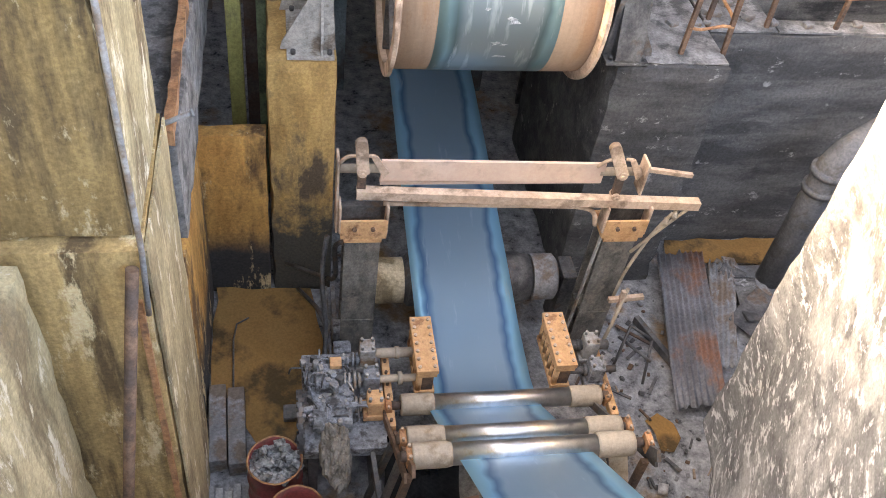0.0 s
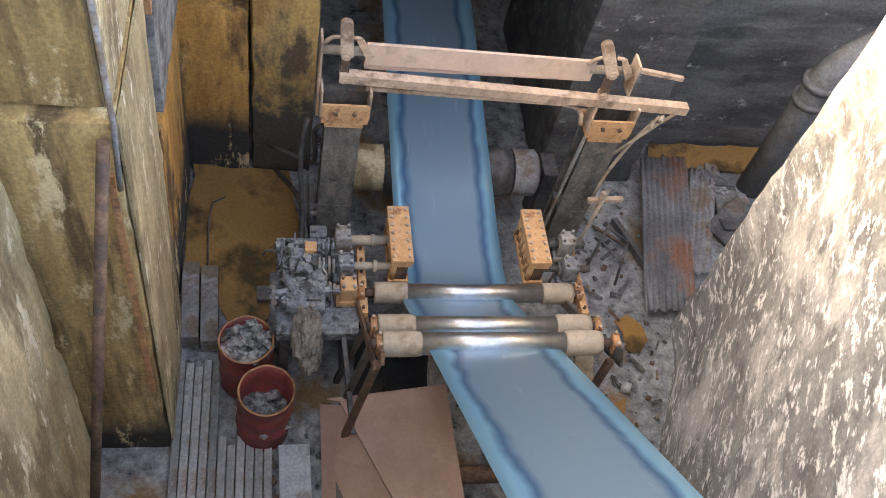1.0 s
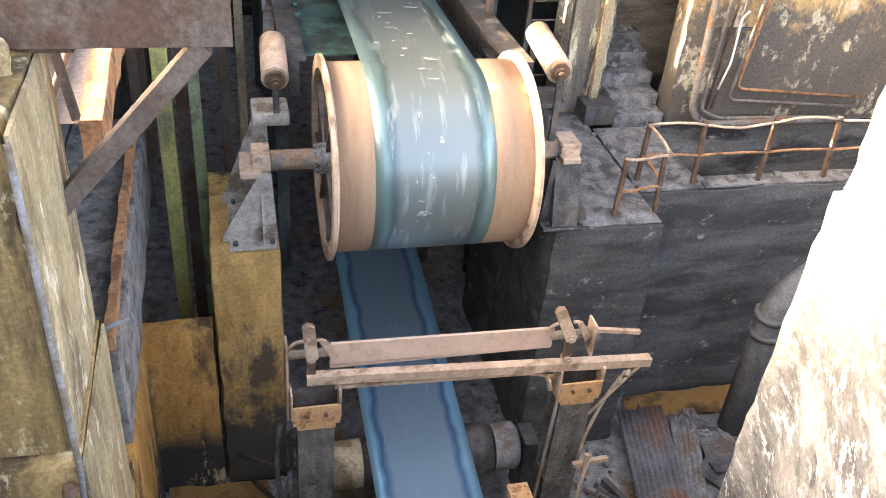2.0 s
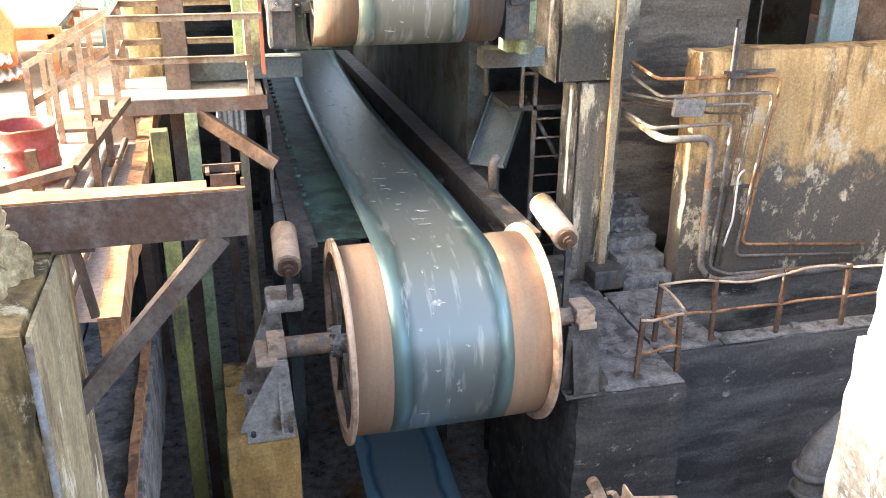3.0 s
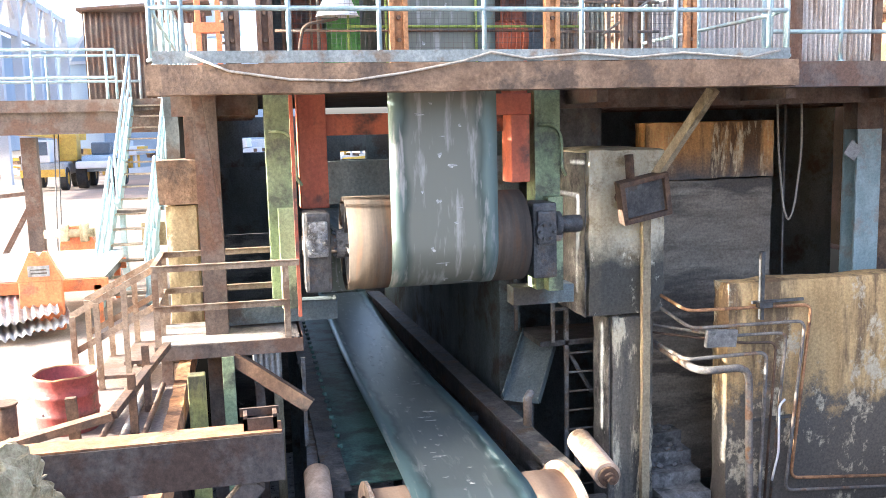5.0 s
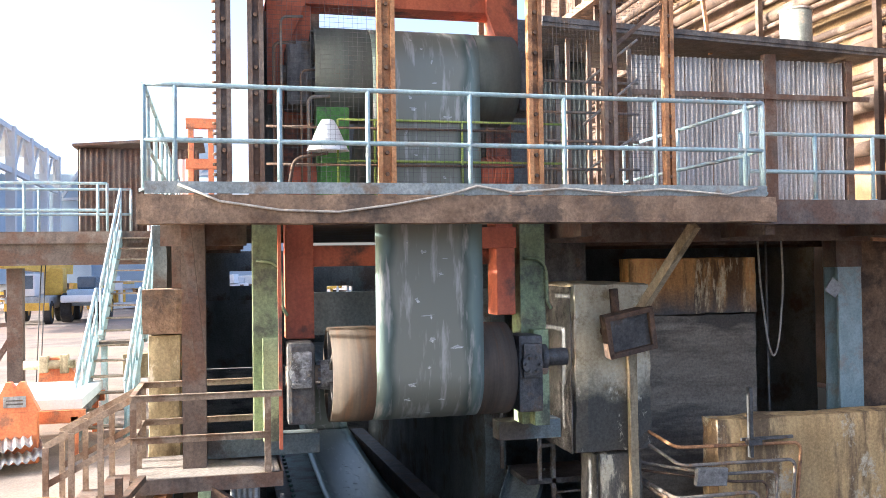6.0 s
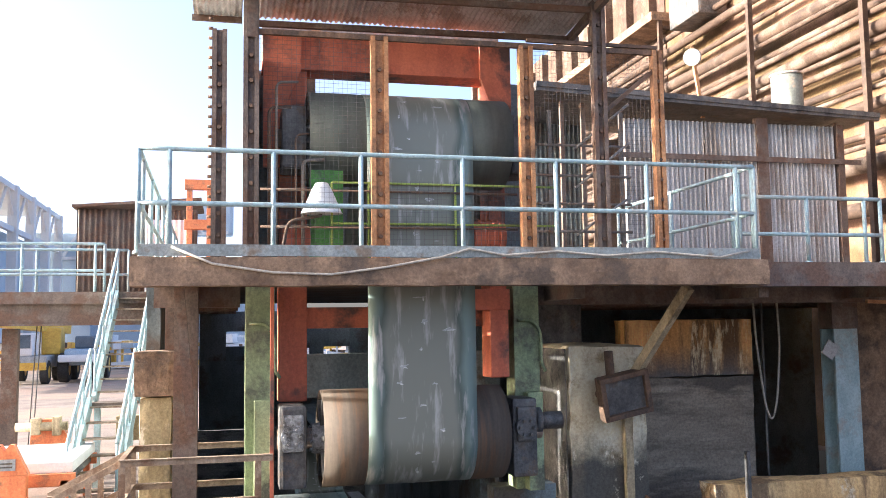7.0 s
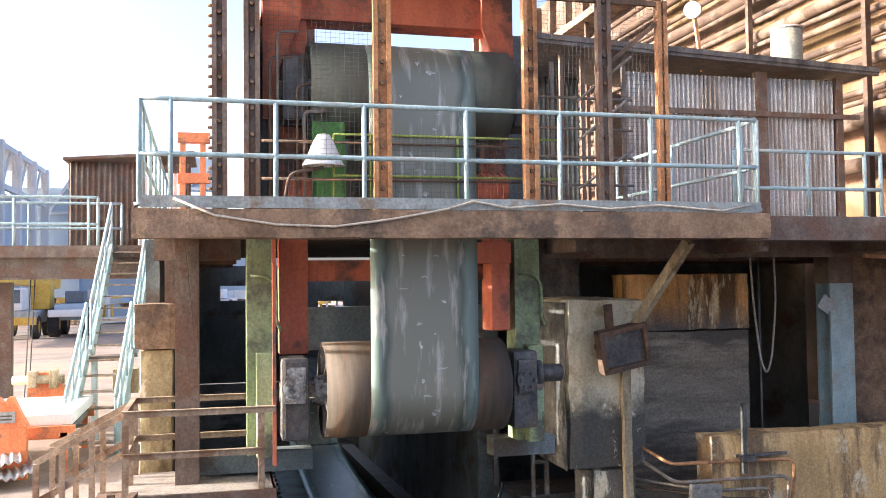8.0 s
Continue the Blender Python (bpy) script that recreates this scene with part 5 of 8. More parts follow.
def tower():
    t = thing("strip_tower", (2.1, 11.0, FLOOR), "red painted portal frame carrying the strip drums", "tower frame")
    for x0, x1, z0 in ((0.66, 1.00, 1.90), (3.34, 3.57, 2.12)):
        bm = B()
        box(bm, x0, x1, 10.95, 11.35, z0, 6.0, 0.01)
        part("upright", bm, REDP, t)
    bm = B()
    box(bm, 0.45, 3.64, 10.88, 11.3, 6.0, 6.46, 0.01)
    part("head_beam", bm, REDP, t)
    bm = B()
    prism(bm, [(0.46, 6.44), (0.46, 4.75), (0.66, 4.75), (0.74, 5.55), (0.92, 5.98), (0.92, 6.44)], 10.80, 10.87)
    part("corner_plate", bm, REDP, t)
    bm = B()
    prism(bm, [(3.22, 6.46), (3.22, 6.0), (3.36, 5.62), (3.50, 5.45), (3.63, 5.42), (3.63, 6.46)], 10.80, 10.87)
    part("corner_plate", bm, REDP, t)
    bm = B()
    box(bm, 1.0, 3.4, 11.0, 11.2, 2.78, 3.04, 0.01)
    part("cross_beam", bm, REDP, t)
    bm = B()
    box(bm, 3.22, 3.46, 10.55, 10.9, 2.15, 2.98, 0.01)
    box(bm, 3.04, 3.50, 10.6, 10.88, 2.98, 3.24, 0.01)
    part("bracket", bm, REDP, t, "red side bracket")
    # bearing housings of the low drum
    for x, w in ((0.80, 1), (3.60, -1)):
        bm = B()
        box(bm, x - 0.17, x + 0.15, LOW_Y - 0.2, LOW_Y + 0.3, LOW_Z - 0.55, LOW_Z + 0.40, 0.05)
        housing = part("bearing_housing", bm, DARKS, t)
        bm = B()
        rod(bm, (x - 0.02, LOW_Y - 0.30, LOW_Z + 0.05), (x - 0.02, LOW_Y - 0.2, LOW_Z + 0.05), 0.13, 20)
        box(bm, x - 0.13, x + 0.11, LOW_Y - 0.27, LOW_Y - 0.2, LOW_Z - 0.12, LOW_Z + 0.30, 0.03)
        for k in range(6):
            a = k * math.tau / 6
            rod(bm, (x - 0.02 + 0.09 * math.cos(a), LOW_Y - 0.34, LOW_Z + 0.05 + 0.09 * math.sin(a)), (x - 0.02 + 0.09 * math.cos(a), LOW_Y - 0.29, LOW_Z + 0.05 + 0.09 * math.sin(a)), 0.02, 6)
        # the right cover gets a darker steel for the deep shade there
        part("bearing_cover", bm, GREASE if w > 0 else DARKS, housing)
        bm = B()
        box(bm, x - 0.14, x + 0.14, TOP_Y - 0.28, TOP_Y + 0.3, TOP_Z - 0.4, TOP_Z + 0.35, 0.04)
        part("bearing_housing", bm, DARKS, t)
    bm = B()
    rod(bm, (3.70, LOW_Y, LOW_Z + 0.1), (4.12, LOW_Y, LOW_Z + 0.1), 0.11, 20)
    rod(bm, (3.76, LOW_Y, LOW_Z + 0.1), (3.84, LOW_Y, LOW_Z + 0.1), 0.17, 20)
    part("drive_shaft", bm, DARKS, t)
    bm = B()
    box(bm, 0.53, 0.57, 10.3, 10.36, 0.7, 3.3)
    part("guard_angle", bm, REDP, t)
    g = thing("green_column", (0.43, 10.9, 0.74), "faded green painted steel column with conduit", "column", "green columns")
    bm = B()
    box(bm, 0.26, 0.60, 10.75, 11.1, 0.74, 3.36, 0.012)
    part("shaft", bm, GREENP, g)
    bm = B()
    box(bm, 0.36, 0.56, 10.55, 10.74, 0.75, 1.95, 0.012)
    part("cable_box", bm, GREENP, g)
    bm = B()
    tube(bm, bends([(0.30, 10.72, 2.85), (0.50, 10.70, 2.85), (0.60, 10.70, 2.7), (0.60, 10.7, 2.3), (0.66, 10.72, 2.2)], 0.1), 0.022, 8)
    part("conduit", bm, GREENP, g)
    copy_thing(g, pose(3.76, 10.9, 0.74))
    # small plain frame parts behind the strip, and dark screens added to block sun and sky
    bm = B()
    box(bm, 1.0, 3.42, 11.5, 11.6, 1.9, 2.45)
    bm2 = B()
    box(bm2, 0.62, 4.0, 13.2, 13.28, DECK - 0.03, 5.55)
    for x0, x1, y0, y1 in ((0.30, 1.15, 11.4, 11.46), (3.28, 4.05, 11.4, 11.46), (0.30, 0.36, 10.0, 11.40), (0.30, 0.36, 11.46, 13.2)):
        side = B()
        box(side, x0, x1, y0, y1, DECK - 0.03, 6.1)
        solo("side_screen", side, BLACK, "plain dark screen added against sun and sky in the tower", "screen", "tower screens")
    solo("back_screen", bm2, BLACK, "tall dark backing added to hide sky behind the tower", "screen")
    top = B()
    box(top, 0.46, 3.64, 11.32, 11.36, 6.40, 6.72)
    solo("top_screen", top, PIPEW, "grey mesh-backed panel above the red beam", "screen")
    solo("back_shield", bm, BLACK, "black steel shield plate behind the strip", "shield plate")


def cage():
    y = 9.78
    t = thing("safety_cage", (1.7, y, DECK), "rusty steel posts with wire mesh round the tower", "safety cage")
    for x0, w, z1, m, nm in ((-0.05, 0.16, 6.07, BROWN, "post"), (0.29, 0.17, 6.52, BROWN, "post"), (1.72, 0.20, 6.1, ORUST, "post"), (3.48, 0.17, 6.1, ORUST, "post"), (4.42, 0.17, 6.9, BROWN, "post"), (5.19, 0.13, 6.15, ORUST, "post")):
        bm = B()
        h = w / 2
        ring = [(x0 - h, y - 0.05), (x0 - h + 0.05, y - 0.05), (x0 - h + 0.05, y - 0.01), (x0 + h - 0.05, y - 0.01), (x0 + h - 0.05, y - 0.05), (x0 + h, y - 0.05), (x0 + h, y + 0.05), (x0 - h, y + 0.05)]
        lo = [bm.verts.new((p, q, DECK - 0.03)) for p, q in ring]
        hi = [bm.verts.new((p, q, z1)) for p, q in ring]
        bm.faces.new(lo[::-1])
        bm.faces.new(hi)
        for i in range(8):
            bm.faces.new((lo[i], lo[(i + 1) % 8], hi[(i + 1) % 8], hi[i]))
        post = part(nm, bm, m, t)
        for k in range(9):
            bm = B()
            zz = DECK + 0.25 + k * (z1 - DECK - 0.4) / 9
            rod(bm, (x0, y - 0.012, zz), (x0, y - 0.05, zz), 0.024, 6)
            part("bolt", bm, RUST, post)
    bm = B()
    beam(bm, (0.3, y, 6.08), (5.2, y, 6.12), 0.05, 0.06)
    beam(bm, (3.5, y, 6.18), (5.2, y, 6.19), 0.044, 0.04)
    beam(bm, (4.42, y, 5.3), (5.15, y, 5.9), 0.05, 0.05)
    beam(bm, (4.42, y, 3.6), (4.42, y + 1.5, 3.6), 0.05, 0.05)
    part("rail", bm, RUST, t)
    for n, (a, b, z0, z1) in enumerate(((0.37, 1.62, 3.62, 6.05), (1.82, 3.40, 3.62, 4.45), (3.57, 4.33, 3.62, 6.1), (4.51, 5.13, 3.62, 6.1))):
        bm = B()
        sp = 0.052
        for k in range(int((b - a) / sp) + 1):
            beam(bm, (a + k * sp, y + 0.03, z0), (a + k * sp, y + 0.03, z1), 0.0025, 0.0025)
        for k in range(int((z1 - z0) / sp) + 1):
            beam(bm, (a, y + 0.035, z0 + k * sp), (b, y + 0.035, z0 + k * sp), 0.0025, 0.0025)
        part("wire_mesh", bm, DARKS, t)
    bm = B()
    for k in range(24):
        zz = DECK + 0.12 + k * 0.11
        rod(bm, (-0.12, y + 0.02, zz), (-0.17, y + 0.02, zz), 0.018, 6)
    part("stud_row", bm, RUST, t)
    r = thing("tower_roof", (2.0, 10.5, 6.2), "corrugated grey roof sheets on brown beams", "roof")
    for k in range(5):
        bm = B()
        sheet(bm, (0.36 + 0.80 * k, 8.7, 6.80 + 0.004 * (k % 2)), (0.84, 0, 0.012), (0, 2.1, -0.20), 0.07, 0.016)
        part("roof_sheet", bm, GALV, r)
    bm = B()
    sheet(bm, (-0.36, 9.3, 6.58), (0.56, 0, 0), (0, 1.5, -0.05), 0.07, 0.016)
    part("eave_sheet", bm, GALV, r)
    bm = B()
    for y0, z0 in ((10.62, 6.46), (9.80, 6.56)):
        beam(bm, (0.3, y0, z0), (4.52, y0, z0 + 0.06), 0.06, 0.07)
    box(bm, 0.22, 0.30, 9.2, 10.9, 6.42, 6.54)
    beam(bm, (4.40, 8.7, 6.74), (4.40, 10.7, 6.52), 0.07, 0.10)
    box(bm, -0.38, 0.20, 10.6, 10.64, 6.45, 6.52)
    box(bm, 0.24, 0.36, 9.72, 9.84, 6.0, 6.56)
    part("purlins", bm, BROWN, r)
    # inner yellow guard rails, hard hat shaped lamp shade and pipes behind the mesh
    railing("guard_rail", [(1.2, 10.0, DECK - 0.03), (1.62, 9.98, DECK - 0.03), (2.65, 9.98, DECK - 0.03), (3.9, 9.98, DECK - 0.03)], 0.92, 0.45, 0.014, shade("worn_green_yellow_paint", (0.20, 0.30, 0.04), (0.40, 0.48, 0.10), 4.0), "worn yellow-green guard rail before the strip", 0.05)


def lamp_shade():
    t = thing("lamp_shade", (1.08, 9.93, 4.05), "white bell-shaped lamp shade on a bent arm", "lamp")
    bm = B()
    seg = 24
    prof = [(0.02, 0.36), (0.07, 0.35), (0.11, 0.28), (0.16, 0.17), (0.22, 0.03), (0.24, 0.0), (0.225, 0.0), (0.14, 0.17), (0.05, 0.32)]
    rings = [[bm.verts.new((1.08 + r * math.cos(k * math.tau / seg), 9.93 + r * math.sin(k * math.tau / seg) * 0.6, 4.07 + z)) for k in range(seg)] for r, z in prof]
    for a, b in zip(rings, rings[1:]):
        for k in range(seg):
            bm.faces.new((a[k], a[(k + 1) % seg], b[(k + 1) % seg], b[k])).smooth = True
    part("shade", bm, CLEANW, t)
    bm = B()
    tube(bm, bends([(1.08, 9.93, 4.05), (0.7, 9.93, 3.98), (0.62, 9.93, DECK - 0.03)], 0.1), 0.02, 8)
    part("arm", bm, RUST, t)


# ---- left bank: beam, platform, stairs, walkway ----
def bank_beam():
    t = thing("channel_beam", (-1.3, 5.45, 0.7), "dusty brown channel beam projecting over the pit", "beam")
    bm = B()
    box(bm, -3.2, 0.135, 5.36, 5.385, 0.71, 1.01)
    box(bm, -3.2, 0.135, 5.385, 5.58, 0.985, 1.01)
    box(bm, -3.2, 0.135, 5.385, 5.58, 0.71, 0.735)
    part("channel", bm, BROWN, t)
    # lighter plate puts the beam's sunlit top into the colour
    bm = B()
    box(bm, -3.2, 0.13, 5.37, 5.57, 1.012, 1.024)
    part("top_plate", bm, ORUST, t, "thin rusty plate, lighter to paint the sunlit top")
    bm = B()
    beam(bm, (-1.06, 5.44, -0.44), (-0.04, 5.44, 0.70), 0.12, 0.13)
    box(bm, -1.14, -1.02, 5.36, 5.54, -0.58, -0.28, 0.01)
    part("brace", bm, BROWN, t)
    bm = B()
    for x in (-0.10, 0.08):
        box(bm, x, x + 0.025, 5.42, 5.56, 1.024, 1.12)
    box(bm, -0.10, 0.105, 5.42, 5.445, 1.024, 1.10)
    box(bm, -0.12, 0.12, 5.54, 5.56, 1.08, 1.13)
    part("tip_bracket", bm, RUST, t)
    bm = B()
    box(bm, -1.05, -0.80, 5.42, 5.52, 0.66, 0.71)
    beam(bm, (-0.92, 5.47, 0.66), (-0.86, 5.47, 0.2), 0.05, 0.06)
    part("hanger", bm, RUST, t)


def platform():
    t = thing("access_platform", (-0.3, 10.9, 0.34), "small rusty access platform with angle-iron rails", "platform")
    bm = B()
    box(bm, -1.08, 0.56, 10.28, 11.55, 0.42, 0.46, 0.004)
    part("deck_plate", bm, shade("gritty_plate", (0.20, 0.17, 0.14), (0.38, 0.33, 0.28), 5.0, 1.0, 0.95, stain=(0.3, 0.26, 0.22)), t)
    bm = B()
    box(bm, -1.08, 0.56, 10.26, 10.30, 0.30, 0.46)
    box(bm, -1.10, -1.06, 10.3, 11.55, 0.30, 0.46)
    box(bm, 0.53, 0.57, 10.3, 11.55, 0.30, 0.46)
    part("edge_channel", bm, BROWN, t)
    for x, y in ((-1.05, 10.30), (0.40, 10.30), (-1.05, 11.50), (0.40, 11.50), (-1.05, 10.9)):
        bm = B()
        box(bm, x - 0.035, x + 0.035, y - 0.012, y + 0.0, 0.30, 1.38)
        box(bm, x - 0.035, x - 0.022, y, y + 0.06, 0.30, 1.38)
        part("rail_post", bm, PLATT, t)
    for z in (1.35, 0.89):
        for a, b in (((-1.07, 10.29, z), (0.56 if z > 1 else 0.42, 10.29, z - 0.005)), ((-1.07, 11.52, z), (0.42, 11.52, z)), ((-1.06, 10.28, z), (-1.06, 11.52, z))):
            bm = B()
            beam(bm, a, b, 0.012, 0.075)
            beam(bm, (a[0], a[1], a[2] + 0.033), (b[0], b[1], b[2] + 0.033), 0.06, 0.01)
            part("rail", bm, PLATT, t)
    for y in (10.36, 11.35):
        for dz in (0.0, 0.42):
            bm = B()
            beam(bm, (-1.05, y, 1.35 - dz), (-1.98, y + 0.05, 0.86 - dz), 0.02, 0.07)
            part("stair_rail", bm, PLATT, t)
        for x, z in ((-1.40, 1.14), (-1.70, 1.0), (-1.96, 0.86)):
            bm = B()
            box(bm, x - 0.03, x + 0.03, y, y + 0.05, 0.0, z)
            part("stair_post", bm, PLATT, t)
    for k in range(2):
        bm = B()
        box(bm, -1.45 - 0.3 * k, -1.12 - 0.3 * k, 10.4, 11.4, 0.26 - 0.15 * k, 0.30 - 0.15 * k)
        part("tread", bm, BROWN, t)
    bm = B()
    beam(bm, (-0.25, 10.32, 0.28), (0.60, 10.1, -0.32), 0.10, 0.16)
    part("diagonal_strut", bm, RUST, t)
    for x, y in ((-0.98, 10.4), (-0.98, 11.4)):
        bm = B()
        box(bm, x - 0.06, x + 0.06, y - 0.06, y + 0.06, -3.5, 0.42)
        part("leg", bm, BROWN, t)
    p = thing("deck_post", (-0.41, 10.9, FLOOR), "tall dull brown steel post carrying the deck", "post")
    bm = B()
    ring = [(-0.55, 10.74), (-0.28, 10.74), (-0.28, 10.77), (-0.40, 10.77), (-0.40, 11.0), (-0.28, 11.0), (-0.28, 11.03), (-0.55, 11.03), (-0.55, 11.0), (-0.43, 11.0), (-0.43, 10.77), (-0.55, 10.77)]
    lo = [bm.verts.new((q, w, FLOOR)) for q, w in ring]
    hi = [bm.verts.new((q, w, 3.36)) for q, w in ring]
    bm.faces.new(lo[::-1])
    bm.faces.new(hi)
    for i in range(12):
        bm.faces.new((lo[i], lo[(i + 1) % 12], hi[(i + 1) % 12], hi[i]))
    part("shaft", bm, BROWN, p)
    bm = B()
    beam(bm, (-0.50, 10.6, 3.36), (-0.33, 10.62, 1.60), 0.11, 0.09)
    part("leaning_channel", bm, BROWN, p)
    c = thing("concrete_post", (-0.8, 11.9, 0), "pale concrete post with a broad cap block", "post")
    bm = B()
    rough_block(bm, -1.02, -0.62, 11.75, 12.15, 0.0, 1.95, 0.15, 0.015, 0.03, 31)
    part("shaft", bm, PALE, c)
    bm = B()
    rough_block(bm, -1.08, -0.52, 11.65, 12.2, 1.95, 2.53, 0.15, 0.012, 0.03, 32)
    part("cap_block", bm, WALKC, c)
    bm = B()
    box(bm, -0.72, -0.52, 11.8, 12.1, 2.53, 3.4)
    part("upper_shaft", bm, BROWN, c)
    # slim yellow columns and dark posts in the shade below the yard
    for n, (x, y, w, m, l) in enumerate(((-0.62, 9.6, 0.18, YPOST, "worn yellow painted post in the shade"), (-0.30, 10.3, 0.14, GREENP, "faded green post in the shade"), (0.05, 11.5, 0.12, BROWN, "dark steel post in the shade"), (0.30, 12.2, 0.12, WOODY, "worn yellow timber post in the shade"))):
        bm = B()
        box(bm, x - w / 2, x + w / 2, y - w / 2, y + w / 2, FLOOR, 0.30, 0.01)
        solo("shore_post", bm, m, l, "post", "shore posts")
    # corrugated panel behind the platform, near the trough
    bm = B()
    sheet(bm, (-0.02, 11.4, -0.36), (0.36, 0, 0), (0, 0.02, 0.72), 0.07, 0.014)
    solo("tin_screen", bm, GALV, "small grey corrugated panel beside the trough", "panel")


def rubble_heap():
    """Loose straw-coloured rubble left on the broken top of the pillar."""
    bm = B()
    bmesh.ops.create_icosphere(bm, subdivisions=5, radius=1)
    for v in bm.verts:
        p = v.co.copy()
        w = 1 + 0.30 * noise.noise(p * 1.7) + 0.22 * abs(noise.noise(p * 5.0)) + 0.10 * abs(noise.noise(p * 13.0))
        v.co = Vector((-1.62 + p.x * 0.54 * w, 5.02 + p.y * 0.30 * w, 0.66 + max(-0.1, p.z) * 0.50 * w))
    solo("rubble_heap", bm, shade("straw_rubble", (0.34, 0.24, 0.105), (0.80, 0.64, 0.37), 9.0, 2.5, 0.95, bump=1.0, contrast=0.7), "heap of straw-coloured rubble on the broken pillar", "rubble", kind="stuff")
    rnd = random.Random(17)
    bm = B()
    for k in range(70):
        a, q = rnd.uniform(0, math.tau), rnd.uniform(0.2, 0.95)
        at = Vector((-1.62 + 0.56 * q * math.cos(a), 5.02 + 0.31 * q * math.sin(a), 0.68 + 0.46 * math.sqrt(1 - q * q)))
        d = Vector((rnd.uniform(-1, 1), rnd.uniform(-1, 1), rnd.uniform(-0.5, 0.6))).normalized() * rnd.uniform(0.05, 0.14)
        beam(bm, at - d, at + d, rnd.uniform(0.008, 0.02), 0.01)
    solo("splinters", bm, WOODY, "pale splinters and straw in the rubble heap", "rubble", kind="stuff")


def yard_edge():
    bm = B()
    rough_block(bm, -0.93, -0.76, 5.8, 17.0, -0.30, 0.03, 0.2, 0.02, 0.03, 33)
    ledge = B()
    rough_block(ledge, -1.69, -0.90, 5.78, 10.0, -3.1, -2.04, 0.14, 0.02, 0.03, 34)
    solo("edge_ledge", ledge, STEPM, "gritty grey ledge below the yard edge", "ledge", kind="structure")
    ledge = B()
    rough_block(ledge, -1.03, -0.92, 5.8, 10.0, -2.045, -1.87, 0.16, 0.02, 0.04, 35)
    solo("ledge_waler", ledge, ORUST, "orange rusty waler along the lower ledge", "waler", kind="structure")
    solo("edge_waler", bm, ORUST, "orange rusty steel waler along the pit edge", "waler", kind="structure")
    for x, r in ((-1.12, 0.03), (-1.3, 0.045), (-1.5, 0.03)):
        bm = B()
        rod(bm, (x, 5.8, 0.05), (x + 0.1, 10.2, 0.05), r, 10)
        solo("edge_pipe", bm, PIPEG if r > 0.04 else RUST, "dusty pipe lying along the pit edge", "pipe", "pipes along the edge")
    t = thing("leaning_frame", (-1.5, 8.3, 0), "leaning rusty steel frame at the pit edge", "steel frame")
    for a, b, w in (((-2.6, 7.9, 0.15), (-1.25, 8.0, 0.42), 0.14), ((-1.25, 8.0, 0.42), (-0.95, 10.2, 0.5), 0.08), ((-1.15, 8.6, 0.0), (-1.15, 8.6, 0.62), 0.07), ((-1.1, 9.4, 0.0), (-1.1, 9.4, 0.7), 0.07), ((-1.6, 8.2, 0.0), (-1.62, 8.2, 0.55), 0.09), ((-2.4, 8.0, 0), (-2.4, 8.0, 0.2), 0.08)):
        bm = B()
        beam(bm, a, b, w, 0.07)
        part("bar", bm, RUST, t)
    bm = B()
    rod(bm, (-2.28, 8.6, 0), (-2.28, 8.6, 0.42), 0.11, 18)
    rod(bm, (-2.28, 8.6, 0.42), (-2.28, 8.6, 0.44), 0.125, 18)
    solo("pipe_stub", bm, RUST, "short rusty pipe stub standing on yard", "pipe")
    bm = B()
    rod(bm, (-1.03, 5.70, -1.75), (-0.76, 5.76, -1.66), 0.022, 12)
    rod(bm, (-0.76, 5.76, -1.66), (-0.74, 5.765, -1.655), 0.032, 12)
    solo("wall_peg", bm, PIPEG, "stub of grey pipe sticking out of wall", "pipe")


def stairs():
    t = thing("steel_stairs", (-1.95, 17.4, 0), "pale blue steel stairs with open brown treads", "stairs")
    x0, x1 = -2.44, -1.68
    for (ya, za, yb, zb, n) in ((15.45, 0.0, 17.0, 1.5, 6), (17.35, 1.5, 19.3, 3.5, 9)):
        for x in (x0, x1):
            bm = B()
            beam(bm, (x, ya, za + 0.02), (x, yb, zb + 0.02), 0.07, 0.26)
            part("stringer", bm, BLUEP, t)
            bm = B()
            tube(bm, [(x, ya, za + 0.95), (x, yb, zb + 0.95)], 0.034, 8)
            tube(bm, [(x, ya, za + 0.5), (x, yb, zb + 0.5)], 0.028, 8)
            part("handrail", bm, BLUEP, t)
            for k in range(4):
                s = k / 3
                bm = B()
                rod(bm, (x, ya + (yb - ya) * s, za + (zb - za) * s), (x, ya + (yb - ya) * s, za + (zb - za) * s + 0.95), 0.022, 8)
                part("baluster", bm, BLUEP, t)
        for k in range(n):
            s = (k + 0.8) / n
            bm = B()
            box(bm, x0 + 0.03, x1 - 0.03, ya + (yb - ya) * s - 0.1, ya + (yb - ya) * s + 0.13, za + (zb - za) * s - 0.03, za + (zb - za) * s, 0.004)
            part("tread", bm, PLATT, t)
    bm = B()
    box(bm, x0, x1, 17.0, 17.4, 1.44, 1.5)
    part("landing", bm, BROWN, t)
    for x in (x0 + 0.1, x1 - 0.1):
        bm = B()
        box(bm, x - 0.05, x + 0.05, 17.1, 17.2, 0, 1.44)
        part("support", bm, BLUEP, t)
    for ob in t.children:
        for v in ob.data.vertices:
            v.co.x += (v.co.y + 17.4 - 15.45) * 0.075
    bm = B()
    box(bm, -1.95, -1.5, 17.6, 17.9, 0.75, 1.2, 0.01)
    for k in range(3):
        box(bm, -1.9 + 0.14 * k, -1.82 + 0.14 * k, 17.585, 17.6, 1.02, 1.08)
    solo("switch_box", bm, WOODY, "yellow-brown switch box behind the stairs", "switch box")


